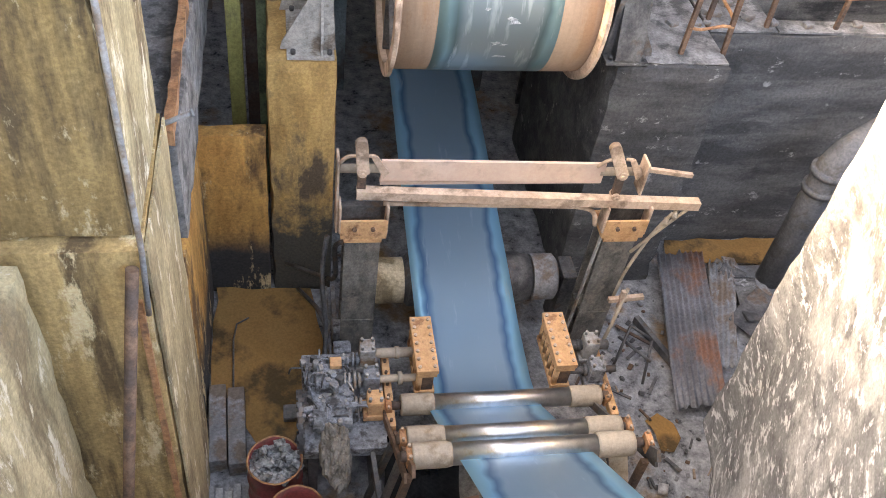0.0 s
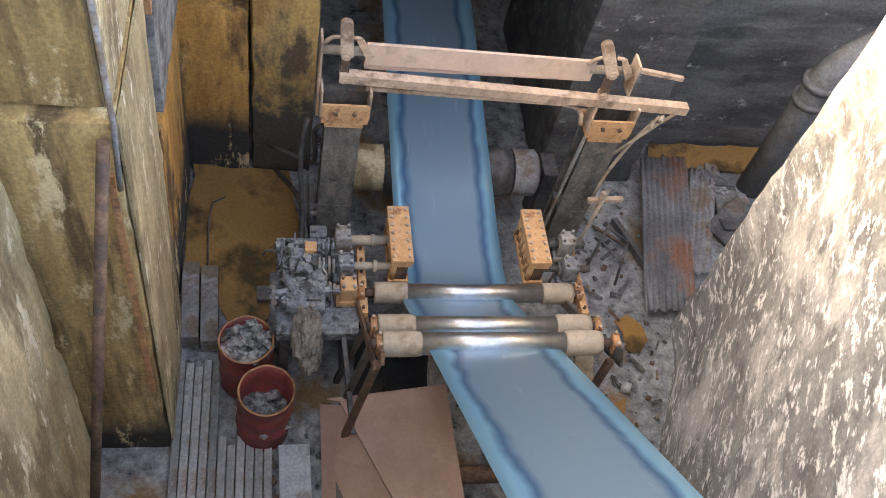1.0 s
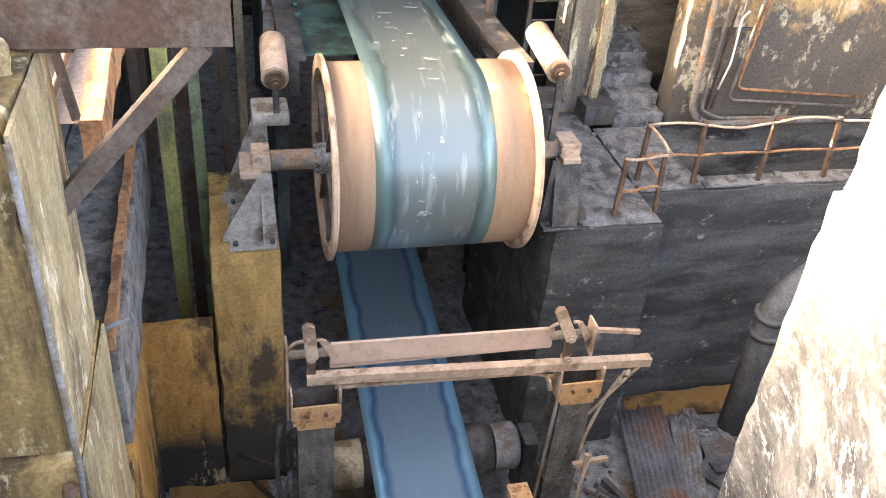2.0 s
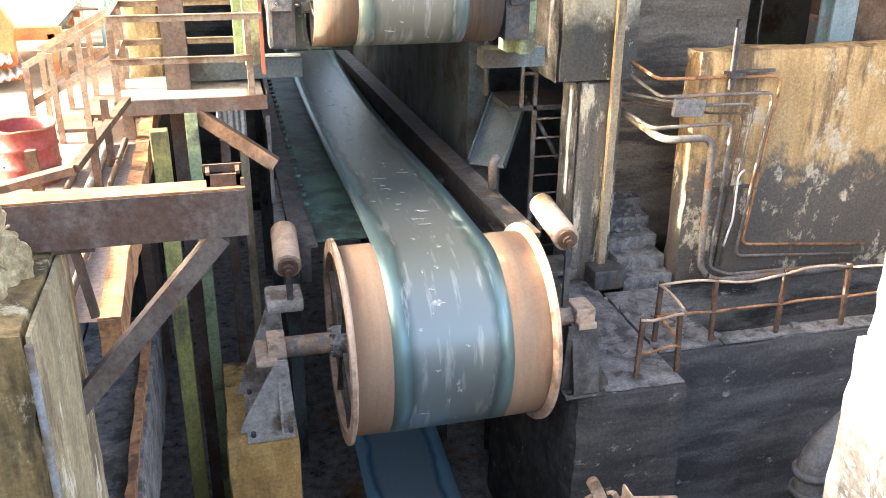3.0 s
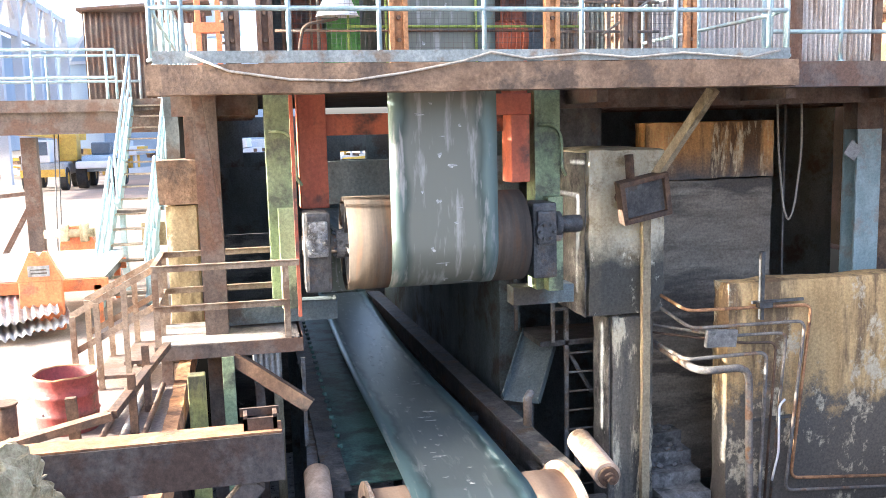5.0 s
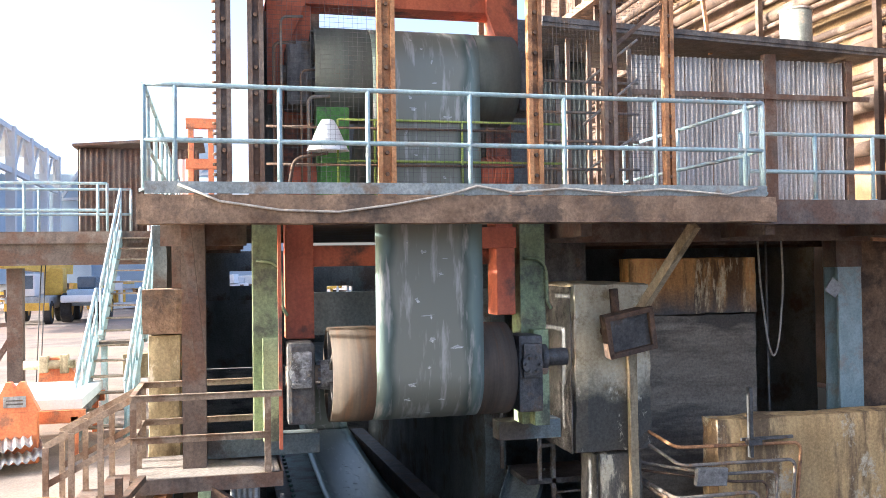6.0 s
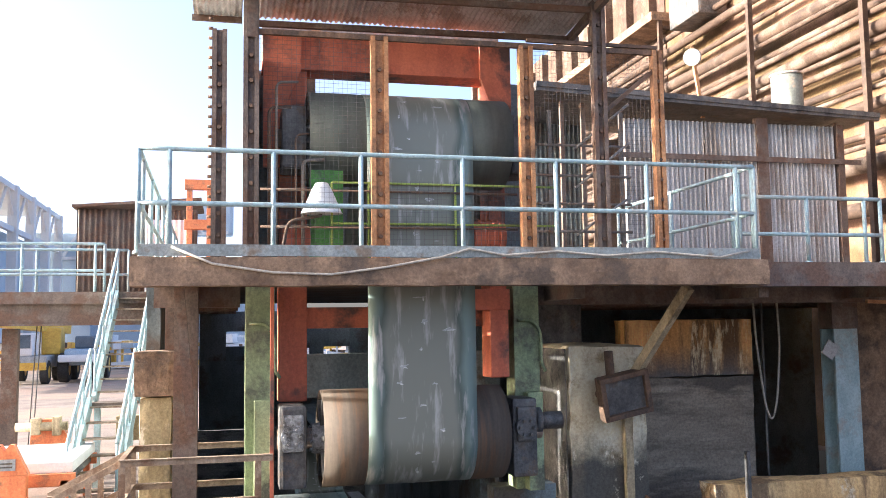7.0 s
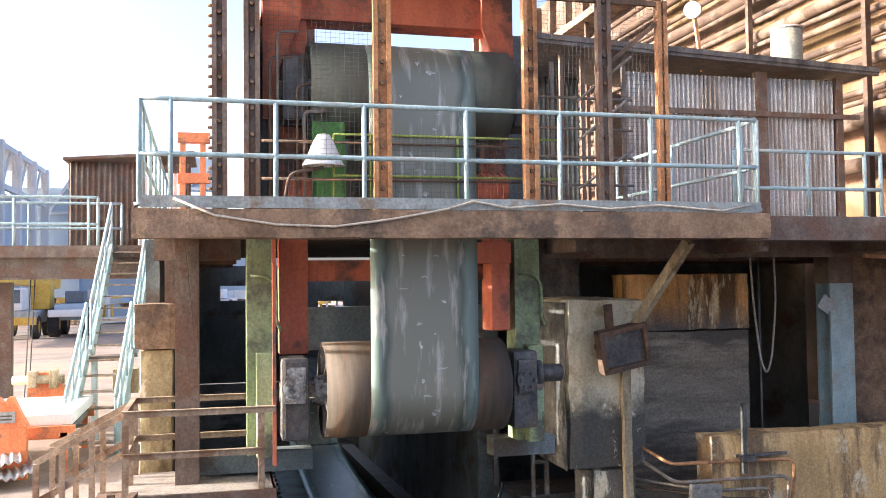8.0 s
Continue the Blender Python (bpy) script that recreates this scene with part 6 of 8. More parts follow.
def walkway():
    bm = B()
    box(bm, -15.0, 0.1, 19.3, 20.9, 3.44, 3.52)
    box(bm, -3.4, 0.1, 20.9, 23.6, 3.44, 3.52)
    box(bm, -15.0, -1.3, 19.25, 19.31, 3.34, 3.58)
    box(bm, -15.0, -1.3, 19.4, 19.46, 2.92, 3.44)
    box(bm, -15.0, -1.3, 19.33, 19.53, 2.90, 2.94)
    box(bm, -15.0, -1.3, 20.6, 20.75, 2.92, 3.44)
    solo("walkway", bm, BROWN, "dark steel walkway bridge over the yard", "walkway", kind="structure")
    railing("walkway_railing", [(-11.0 + 1.4 * k, 19.35, 3.52) for k in range(7)] + [(-2.42, 19.35, 3.52)], 1.05, 0.5, 0.03, BLUEP, "pale blue tubular walkway railing", 0.1)
    railing("walkway_railing", [(-11.0 + 1.4 * k, 20.8, 3.52) for k in range(7)] + [(-2.1, 20.8, 3.52)], 1.05, 0.5, 0.03, BLUEP, "pale blue tubular walkway railing", 0.1)
    t = thing("trestle", (-4.35, 20.0, 0), "dark braced steel trestle under the walkway", "trestle")
    for a, b, w in (((-4.3, 20.0, 0), (-4.3, 20.0, 2.85), 0.3), ((-4.35, 20.0, 1.5), (-5.2, 20.0, 0), 0.12), ((-4.35, 20.0, 1.7), (-5.6, 20.0, 1.6), 0.1)):
        bm = B()
        beam(bm, a, b, w, w * 0.8)
        part("leg", bm, BROWN, t)
    t = thing("hoist_cables", (-3.75, 19.7, 2.82), "thin black hoist cables below the walkway", "cable")
    for dx in (0, 0.08):
        bm = B()
        rod(bm, (-3.75 + dx, 19.7, 2.9), (-3.75 + dx, 19.0 , 0.0), 0.012, 6)
        part("cable", bm, DARKS, t)


def roller_table():
    t = thing("roller_table", (-3.6, 14.6, 0), "orange roller table with white sheet on top", "roller table")
    for x in (-4.6, -3.35):
        bm = B()
        box(bm, x - 0.3, x + 0.3, 13.9, 14.05, 0, 0.75, 0.02)
        bx = [(x - 0.32, 0.75), (x + 0.32, 0.75), (x + 0.12, 1.18), (x + 0.06, 1.18), (x, 1.10), (x - 0.06, 1.18), (x - 0.12, 1.18)]
        a = [bm.verts.new((p, 13.9, q)) for p, q in bx]
        b = [bm.verts.new((p, 14.05, q)) for p, q in bx]
        bm.faces.new(a)
        bm.faces.new(b[::-1])
        for i in range(len(a)):
            bm.faces.new((a[i], b[i], b[(i + 1) % len(a)], a[(i + 1) % len(a)]))
        post = part("end_stand", bm, ORANGE, t)
        bm = B()
        box(bm, x - 0.15, x + 0.15, 13.885, 13.9, 0.82, 0.98)
        plate = part("plate", bm, GREYP, post)
        bm = B()
        for k in range(2):
            box(bm, x - 0.11, x + 0.11, 13.878, 13.885, 0.86 + 0.05 * k, 0.88 + 0.05 * k)
        part("lettering_bars", bm, DARKS, post)
    for y, z in ((14.2, 0.62), (16.4, 0.62)):
        bm = B()
        box(bm, -5.5, -2.45, y, y + 0.1, z - 0.1, z + 0.08, 0.01)
        part("side_rail", bm, ORANGE, t)
    for k in range(7):
        bm = B()
        rod(bm, (-5.2 + 0.43 * k, 14.25, 0.60), (-5.2 + 0.43 * k, 16.4, 0.60), 0.09, 14)
        part("roller", bm, DARKS, t)
    for x in (-5.3, -2.6):
        for y in (14.25, 16.4):
            bm = B()
            box(bm, x - 0.05, x + 0.05, y - 0.05, y + 0.05, 0, 0.6)
            part("leg", bm, ORANGE, t)
    bm = B()
    box(bm, -5.6, -2.5, 14.3, 16.6, 0.70, 0.86, 0.01)
    slab = solo("white_slab", bm, CLEANW, "bright white sheet bundle on roller table", "sheet bundle")
    t.location.x += 0.33
    slab.location.x += 0.33
    t = thing("orange_stand", (-3.07, 17.6, 0.0), "orange bearing stand with a yellow-green shaft", "bearing stand")
    bm = B()
    prism(bm, [(-3.42, 0.0), (-2.72, 0.0), (-2.76, 0.9), (-2.95, 1.2), (-3.19, 1.2), (-3.38, 0.9)], 17.45, 17.75)
    part("column", bm, ORANGE, t)
    bm = B()
    rod(bm, (-3.62, 17.4, 1.08), (-2.75, 17.4, 1.08), 0.08, 14)
    box(bm, -3.0, -2.86, 17.3, 17.5, 0.92, 1.26, 0.02)
    box(bm, -3.36, -3.2, 17.3, 17.5, 0.94, 1.24, 0.02)
    part("shaft", bm, WOODY, t)
    for n, (x, y, u, v, h) in enumerate(((-4.6, 12.9, (1.9, 0.6, 0.2), (-0.4, 1.6, 0.25), 0.14), (-3.4, 12.95, (0.9, 0.5, 0.1), (-0.7, 2.4, 0.15), 0.10), (-5.0, 14.0, (1.4, 0.2, 0.0), (0.1, 1.2, 0.4), 0.2))):
        bm = B()
        sheet(bm, (x, y, h), u, v, 0.11, 0.024, 0.004, 0.12, n, 0.1)
        solo("scrap_sheet", bm, GALV, "bent pale corrugated scrap sheet on the yard", "corrugated sheet", "scrap sheets")


def vehicles():
    def wheel(parent, x, y, r, w):
        bm = B()
        lathe_x(bm, [(x - w / 2, r * 0.55), (x - w / 2, r * 0.9), (x - w * 0.4, r), (x + w * 0.4, r), (x + w / 2, r * 0.9), (x + w / 2, r * 0.55)], y, r, 28, True)
        wh = part("wheel", bm, TYRE, parent)
        bm = B()
        lathe_x(bm, [(x - w * 0.45, 0.02), (x - w * 0.45, r * 0.56), (x + w * 0.45, r * 0.56), (x + w * 0.45, 0.02)], y, r, 20, True)
        part("rim", bm, YELLOW, wh)
    t = thing("mobile_crane", (-10.0, 52, 0), "yellow mobile crane with white cab front", "crane")
    bm = B()
    box(bm, -11.4, -9.2, 50.6, 55.5, 0.8, 1.5, 0.08)
    part("chassis", bm, GREYP, t)
    bm = B()
    box(bm, -11.3, -9.9, 50.6, 52.2, 1.5, 2.7, 0.12)
    cab = part("cab", bm, CLEANW, t)
    bm = B()
    box(bm, -11.2, -10.0, 50.57, 50.6, 1.9, 2.6)
    part("windscreen", bm, GLASS, cab)
    bm = B()
    beam(bm, (-11.6, 50.4, 3.3), (-8.9, 54.5, 2.9), 0.7, 0.55)
    part("boom", bm, YELLOW, t)
    bm = B()
    box(bm, -9.9, -8.9, 52.8, 54.2, 1.5, 3.0, 0.1)
    part("turret", bm, YELLOW, t)
    bm = B()
    box(bm, -11.4, -9.2, 50.5, 50.6, 0.75, 1.15)
    for k in range(5):
        box(bm, -11.3 + 0.45 * k, -11.1 + 0.45 * k, 50.48, 50.5, 0.78, 1.12)
    part("bumper", bm, YELLOW, t)
    for x in (-11.2, -9.35):
        for y in (51.2, 54.6):
            wheel(t, x, y, 0.62, 0.4)
    t = thing("wheel_loader", (-7.6, 53, 0), "dark wheel loader with large muddy tyres", "loader")
    bm = B()
    box(bm, -8.6, -6.9, 52, 56, 0.9, 1.8, 0.15)
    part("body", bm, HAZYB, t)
    bm = B()
    box(bm, -8.2, -7.2, 53, 54.6, 1.8, 2.5, 0.1)
    part("cab", bm, GLASS, t)
    bm = B()
    box(bm, -8.8, -6.8, 51.3, 51.9, 1.1, 1.5, 0.1)
    part("bucket", bm, CLEANW, t)
    for x in (-8.6, -6.9):
        for y in (52.4, 55.2):
            wheel(t, x, y, 0.8, 0.55)


def far_yard():
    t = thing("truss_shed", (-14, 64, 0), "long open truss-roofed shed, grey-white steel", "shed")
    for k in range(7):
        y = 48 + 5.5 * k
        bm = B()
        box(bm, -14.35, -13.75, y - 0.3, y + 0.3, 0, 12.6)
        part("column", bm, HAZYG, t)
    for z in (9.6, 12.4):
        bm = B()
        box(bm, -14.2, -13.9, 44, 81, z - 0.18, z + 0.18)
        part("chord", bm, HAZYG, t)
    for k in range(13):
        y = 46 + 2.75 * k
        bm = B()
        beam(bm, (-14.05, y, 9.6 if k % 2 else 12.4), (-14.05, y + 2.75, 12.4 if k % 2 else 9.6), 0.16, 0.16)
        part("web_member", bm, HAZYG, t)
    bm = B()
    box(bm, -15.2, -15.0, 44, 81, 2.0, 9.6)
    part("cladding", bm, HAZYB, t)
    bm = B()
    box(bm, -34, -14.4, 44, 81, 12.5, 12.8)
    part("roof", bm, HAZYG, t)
    t = thing("far_shed", (-6, 84, 0), "far shed in haze-pale blue with white bracing", "shed")
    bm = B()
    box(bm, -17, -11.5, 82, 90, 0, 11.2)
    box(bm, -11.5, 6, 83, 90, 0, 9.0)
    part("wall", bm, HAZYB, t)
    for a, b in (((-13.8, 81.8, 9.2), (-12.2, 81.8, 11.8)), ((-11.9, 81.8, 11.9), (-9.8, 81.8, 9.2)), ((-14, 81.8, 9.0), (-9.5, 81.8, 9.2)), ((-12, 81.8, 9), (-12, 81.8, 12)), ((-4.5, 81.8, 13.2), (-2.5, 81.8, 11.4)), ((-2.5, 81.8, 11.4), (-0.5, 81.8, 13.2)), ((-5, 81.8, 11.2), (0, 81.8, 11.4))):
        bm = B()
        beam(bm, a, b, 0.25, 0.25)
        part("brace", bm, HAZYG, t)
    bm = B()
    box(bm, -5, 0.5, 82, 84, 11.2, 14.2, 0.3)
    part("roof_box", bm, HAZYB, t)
    t = thing("tin_hut", (-2.0, 22, 3.52), "dark brown corrugated tin hut behind the walkway", "hut")
    bm = B()
    sheet(bm, (-3.24, 21.2, 3.52), (2.6, 0, 0), (0, 0, 2.02), 0.12, 0.025)
    part("front_wall", bm, BROWN, t)
    bm = B()
    sheet(bm, (-3.24, 23.4, 3.52), (0, -2.2, 0), (0, 0, 2.02), 0.12, 0.025)
    part("side_wall", bm, BROWN, t)
    bm = B()
    beam(bm, (-3.34, 22.2, 5.57), (-0.55, 22.2, 5.78), 2.5, 0.06)
    part("roof", bm, BROWN, t)
    t = thing("orange_winch_frame", (-0.55, 20.5, DECK), "bright orange steel winch frame on the deck", "winch frame")
    for x in (-0.85, -0.42):
        bm = B()
        box(bm, x, x + 0.12, 20.3, 20.5, DECK - 0.03, 6.0, 0.01)
        part("upright", bm, ORANGE, t)
    for z in (4.05, 5.1, 6.0):
        bm = B()
        box(bm, -0.9, -0.2, 20.28, 20.5, z - 0.1, z + 0.12, 0.01)
        part("crosspiece", bm, ORANGE, t)
    t = thing("white_gate", (-1.2, 20.7, DECK), "white corrugated gate panel on the deck", "panel")
    bm = B()
    sheet(bm, (-1.75, 20.7, DECK - 0.05), (0.95, 0, 0), (0, 0, 1.75), 0.12, 0.02)
    part("panel", bm, CLEANW, t)
    # parked pale machines and stacks far across the yard
    rnd = random.Random(5)
    for k in range(16):
        x, y = -26 + 2.3 * k + rnd.uniform(-0.5, 0.5), 66 + rnd.uniform(0, 10)
        t = thing("scrap_stack", (x, y, 0), "far stack of pale steel scrap and beams", "scrap stack", "far scrap stacks")
        for j in range(rnd.randint(4, 7)):
            bm = B()
            w, h = rnd.uniform(0.5, 1.6), rnd.uniform(0.2, 0.7)
            cx, cy = x + rnd.uniform(-0.9, 0.9), y + rnd.uniform(-0.6, 0.6)
            z = rnd.uniform(0, 2.0)
            box(bm, cx - w, cx + w, cy - 0.5, cy + 0.5, z, z + h, 0.03, Euler((0, rnd.uniform(-0.15, 0.15), rnd.uniform(-0.5, 0.5))).to_matrix())
            if z > 0.5:
                box(bm, cx - 0.08, cx + 0.08, cy - 0.08, cy + 0.08, 0, z)
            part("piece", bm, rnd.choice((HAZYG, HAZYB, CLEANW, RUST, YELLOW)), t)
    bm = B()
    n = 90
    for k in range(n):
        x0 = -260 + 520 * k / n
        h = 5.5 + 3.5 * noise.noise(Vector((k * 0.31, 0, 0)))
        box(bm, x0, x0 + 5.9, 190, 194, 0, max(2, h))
    solo("backdrop_sheds", bm, HAZYB, "low roofs along the horizon, coloured as haze", "backdrop", kind="structure")


# ---- right bank ----
def terrace():
    t = thing("bent_railing", (5.25, 8.55, -2.85), "bent rusty angle railing along the terrace edge", "railing")
    pts = [(4.65, 8.52), (5.22, 8.56), (5.26, 9.26), (6.06, 9.2), (7.03, 9.2), (8.05, 9.2), (9.1, 9.2)]
    for n, (x, y) in enumerate(pts):
        bm = B()
        h = 0.82 if n < 2 else 0.9
        beam(bm, (x, y, -2.9), (x + 0.03 * (-1) ** n, y + 0.02, -2.85 + h), 0.055, 0.05)
        part("post", bm, RUST, t)
    for h, wob in ((0.86, 0.05), (0.42, 0.03)):
        for n in range(len(pts) - 1):
            (xa, ya), (xb, yb) = pts[n], pts[n + 1]
            bm = B()
            run = []
            for k in range(5):
                s = k / 4
                run.append((xa + (xb - xa) * s, ya + (yb - ya) * s, -2.85 + h - (0.05 if n < 1 else 0) + (wob * noise.noise(Vector((n + s, h, 2.0))) * 2 if 0 < k < 4 else 0)))
            tube(bm, run, 0.02, 6)
            part("rail", bm, TANS if h > 0.6 else ORUST, t)
    t = thing("concrete_steps", (6.05, 11.5, -2.9), "sooty concrete steps covered in rubble", "steps")
    for k in range(5):
        bm = B()
        rough_block(bm, 5.6, 6.40, 10.92 + 0.30 * k, 11.26 + 0.30 * k, -2.95, -2.68 + 0.2 * k, 0.14, 0.012, 0.03, 40 + k)
        part("step", bm, STEPM, t)
    rnd = random.Random(3)
    for k in range(16):
        bm = B()
        s = rnd.uniform(0.02, 0.06)
        y = rnd.uniform(11.7, 12.4)
        z = -2.68 + 0.2 * min(4, int((y - 10.92) / 0.3)) + s * 0.4
        x = rnd.uniform(5.75, 6.3)
        box(bm, x - s, x + s, y - s, y + s, z - s * 0.6, z + s * 0.6, s * 0.2, Euler([rnd.uniform(-0.6, 0.6) for _ in range(3)]).to_matrix())
        solo("rubble", bm, PIPEG, "lump of grey rubble on the steps", "rubble", "rubble on steps")
    for k in range(22):
        bm = B()
        s = rnd.uniform(0.02, 0.07)
        x, y = rnd.uniform(4.2, 7.5), rnd.uniform(8.4, 10.7)
        if y < 9.1 and x > 5.1:
            y += 0.8
        if x > 6.1:
            y = 9.15 + 0.2 * (y - 8.4) / 2.3
        box(bm, x - s, x + s, y - s, y + s, -2.86, -2.85 + s, s * 0.2, Euler((0, 0, rnd.uniform(0, 3))).to_matrix())
        solo("rubble", bm, PIPEG, "lump of grey rubble on the terrace", "rubble", "rubble on terrace")
    # pipes that run along and down the stained wall
    y = 10.80
    runs = (
        ([(5.5, 12.3, 0.46), (5.62, 11.6, 0.46), (5.75, y, 0.30), (6.3, y, 0.29), (7.65, y, 0.26), (7.40, y, -2.25), (9.6, y, -2.45)], 0.028, ORUST),
        ([(5.5, 12.3, 0.28), (5.62, 11.6, 0.28), (5.8, y - 0.02, 0.06), (7.54, y - 0.02, 0.04), (7.30, y - 0.02, -2.42), (9.6, y - 0.02, -2.60)], 0.028, PIPEW),
        ([(5.5, 12.3, -0.05), (5.62, 11.6, -0.05), (6.3, y - 0.04, -0.08), (7.24, y - 0.04, -0.10), (7.05, y - 0.04, -2.55)], 0.026, PIPEW),
        ([(5.5, 12.3, -0.16), (5.62, 11.6, -0.16), (6.6, y - 0.05, -0.20), (7.08, y - 0.05, -0.22), (6.95, y - 0.05, -2.60)], 0.022, RUST),
        ([(5.5, 12.3, -0.28), (5.62, 11.6, -0.28), (5.7, y - 0.06, -0.36), (6.93, y - 0.06, -0.35), (6.86, y - 0.06, -2.55), (7.2, y - 0.06, -2.70), (9.6, y - 0.06, -2.74)], 0.032, PIPEW),
        ([(5.5, 12.3, -0.30), (5.62, 11.6, -0.30), (5.85, y - 0.12, -0.52), (6.62, y - 0.12, -0.52), (6.68, y - 0.12, -2.55), (6.95, y - 0.12, -2.76), (9.6, y - 0.12, -2.76)], 0.065, PIPEW))
    for pts, r, m in runs:
        bm = B()
        tube(bm, bends(pts, 0.13 if r < 0.05 else 0.2), r * 0.85, 10)
        solo("wall_pipe", bm, m, "thin dusty pipe clipped to stained wall" if r < 0.05 else "thick grey pipe bent down the wall", "pipe", "pipes on the wall")
    for z in (0.34, -1.35):
        bm = B()
        box(bm, 6.75, 7.55, 10.83, 10.87, z - 0.02, z + 0.02)
        solo("pipe_clip", bm, DARKS, "dark steel clip bar across the pipes", "clip")
    bm = B()
    box(bm, 6.85, 6.9, 10.78, 10.85, 0.1, 1.05)
    box(bm, 6.78, 6.98, 10.70, 10.80, 0.28, 0.36)
    solo("valve_post", bm, DARKS, "dark valve post on the wall's edge", "valve")
    bm = B()
    tube(bm, bends([(7.22, 10.72, -1.05), (7.12, 10.70, -1.12), (7.13, 10.7, -1.8), (7.02, 10.68, -2.2)], 0.08), 0.018, 8)
    solo("white_hose", bm, CLEANW, "short white hose hanging from the valve", "hose")
    bm = B()
    box(bm, 6.0, 6.45, 10.70, 10.78, -0.22, 0.02, 0.01, Euler((0.1, 0.05, 0)).to_matrix())
    solo("rag", bm, STEPM, "dusty rag hung over the pipes", "rag")
    # timber strip down the column, floodlight, timber brace
    bm = B()
    rough_block(bm, 5.30, 5.42, 11.22, 11.32, -2.6, 1.62, 0.12, 0.008, 0.012, 50)
    solo("timber_strip", bm, WOODY, "long pale worn timber fixed up the column", "timber")
    bm = B()
    box(bm, 5.15, 5.65, 10.95, 11.35, -2.86, -2.55, 0.02)
    solo("junction_box", bm, DARKS, "dark open junction box at the column's foot", "box")
    t = thing("floodlight", (5.34, 11.1, 1.6), "tilted square floodlight with a rusty frame", "floodlight")
    tilt = Euler((radians(8), radians(-11), 0)).to_matrix()
    c = Vector((5.22, 11.05, 1.84))
    for dx, dz, w, h in ((-0.32, 0, 0.07, 0.56), (0.32, 0, 0.07, 0.56), (0, -0.26, 0.7, 0.07), (0, 0.26, 0.7, 0.07)):
        bm = B()
        v = box(bm, c.x + dx - w / 2, c.x + dx + w / 2, c.y - 0.09, c.y + 0.09, c.z + dz - h / 2, c.z + dz + h / 2, 0.008)
        bmesh.ops.transform(bm, matrix=Matrix.Translation(c) @ tilt.to_4x4() @ Matrix.Translation(-c), verts=bm.verts)
        part("frame_bar", bm, RUST, t)
    # dark sheet stands for the shaded, empty inside of the frame
    bm = B()
    box(bm, c.x - 0.29, c.x + 0.29, c.y - 0.02, c.y + 0.02, c.z - 0.23, c.z + 0.23)
    bmesh.ops.transform(bm, matrix=Matrix.Translation(c) @ tilt.to_4x4() @ Matrix.Translation(-c), verts=bm.verts)
    part("reflector", bm, DARKS, t, "dark sheet for the shaded empty inside")
    bm = B()
    rod(bm, (5.05, 11.1, 2.1), (5.05, 11.15, 2.42), 0.06, 12)
    rod(bm, (4.95, 11.2, 1.85), (5.05, 11.4, 1.85), 0.08, 12)
    part("mount", bm, RUST, t)
    bm = B()
    beam(bm, (5.40, 11.15, 2.06), (5.78, 10.25, 3.24), 0.12, 0.12)
    solo("timber_brace", bm, WOODY, "slanted weathered timber brace under the deck", "timber")
    # ladder stage
    t = thing("ladder_stage", (4.9, 12.6, FLOOR), "dark steel ladder with a small stage", "ladder")
    for x in (4.62, 5.32):
        bm = B()
        box(bm, x - 0.03, x + 0.03, 12.4, 12.46, FLOOR, -0.36 if x > 5 else 0.62)
        part("upright", bm, PIPEG, t)
    for k in range(9):
        bm = B()
        rod(bm, (4.62, 12.43, -3.0 + 0.3 * k), (5.32, 12.43, -3.0 + 0.3 * k), 0.018, 8)
        part("rung", bm, PIPEG, t)
    bm = B()
    box(bm, 4.2, 5.4, 12.4, 13.4, -0.46, -0.38)
    part("stage_plate", bm, DARKS, t)
    for a, b in (((4.40, 12.4, -0.4), (4.40, 12.4, 0.62)), ((4.40, 12.42, 0.62), (4.64, 12.42, 0.60)), ((4.40, 12.42, 0.1), (4.64, 12.42, 0.1)), ((4.1, 13.3, -0.4), (4.1, 13.3, 0.7)), ((4.1, 13.3, 0.68), (4.6, 12.45, 0.62)), ((4.6, 12.5, -0.45), (5.1, 12.6, -1.3))):
        bm = B()
        beam(bm, a, b, 0.05, 0.05)
        part("stage_rail", bm, PIPEG, t)
    t = thing("scrap_chute", (4.3, 12.8, -2.0), "dented grey steel chute tilted towards the trough", "chute")
    bm = B()
    beam(bm, (4.45, 13.1, -0.45), (3.85, 12.3, -1.25), 0.55, 0.02)
    part("floor_plate", bm, BLACK, t)
    for s in (-0.28, 0.28):
        bm = B()
        beam(bm, (4.45 - s * 0.8, 13.1 + s * 0.6, -0.40), (3.85 - s * 0.8, 12.3 + s * 0.6, -1.20), 0.02, 0.14)
        part("side_plate", bm, BLACK, t)
    bm = B()
    beam(bm, (4.1, 12.6, -0.95), (4.1, 12.6, FLOOR), 0.08, 0.08)
    part("leg", bm, DARKS, t)
    # tall blue column, brown wall piece, hanging cables
    t = thing("blue_column", (9.2, 12.1, -2.9), "pale blue steel column with a dull foot", "column")
    bm = B()
    box(bm, 9.18, 9.60, 11.95, 11.99, -2.9, 2.66)
    box(bm, 9.18, 9.60, 12.25, 12.29, -2.9, 2.66)
    box(bm, 9.37, 9.41, 11.99, 12.25, -2.9, 2.66)
    part("shaft", bm, BLUEP, t)
    bm = B()
    box(bm, 9.16, 9.62, 11.95, 12.29, 2.66, 3.36)
    part("head", bm, BROWN, t)
    bm = B()
    box(bm, 8.98, 9.20, 11.93, 11.948, 2.22, 2.46, 0.0, Euler((0, 0.6, 0)).to_matrix())
    part("sign_plate", bm, GREYP, t)
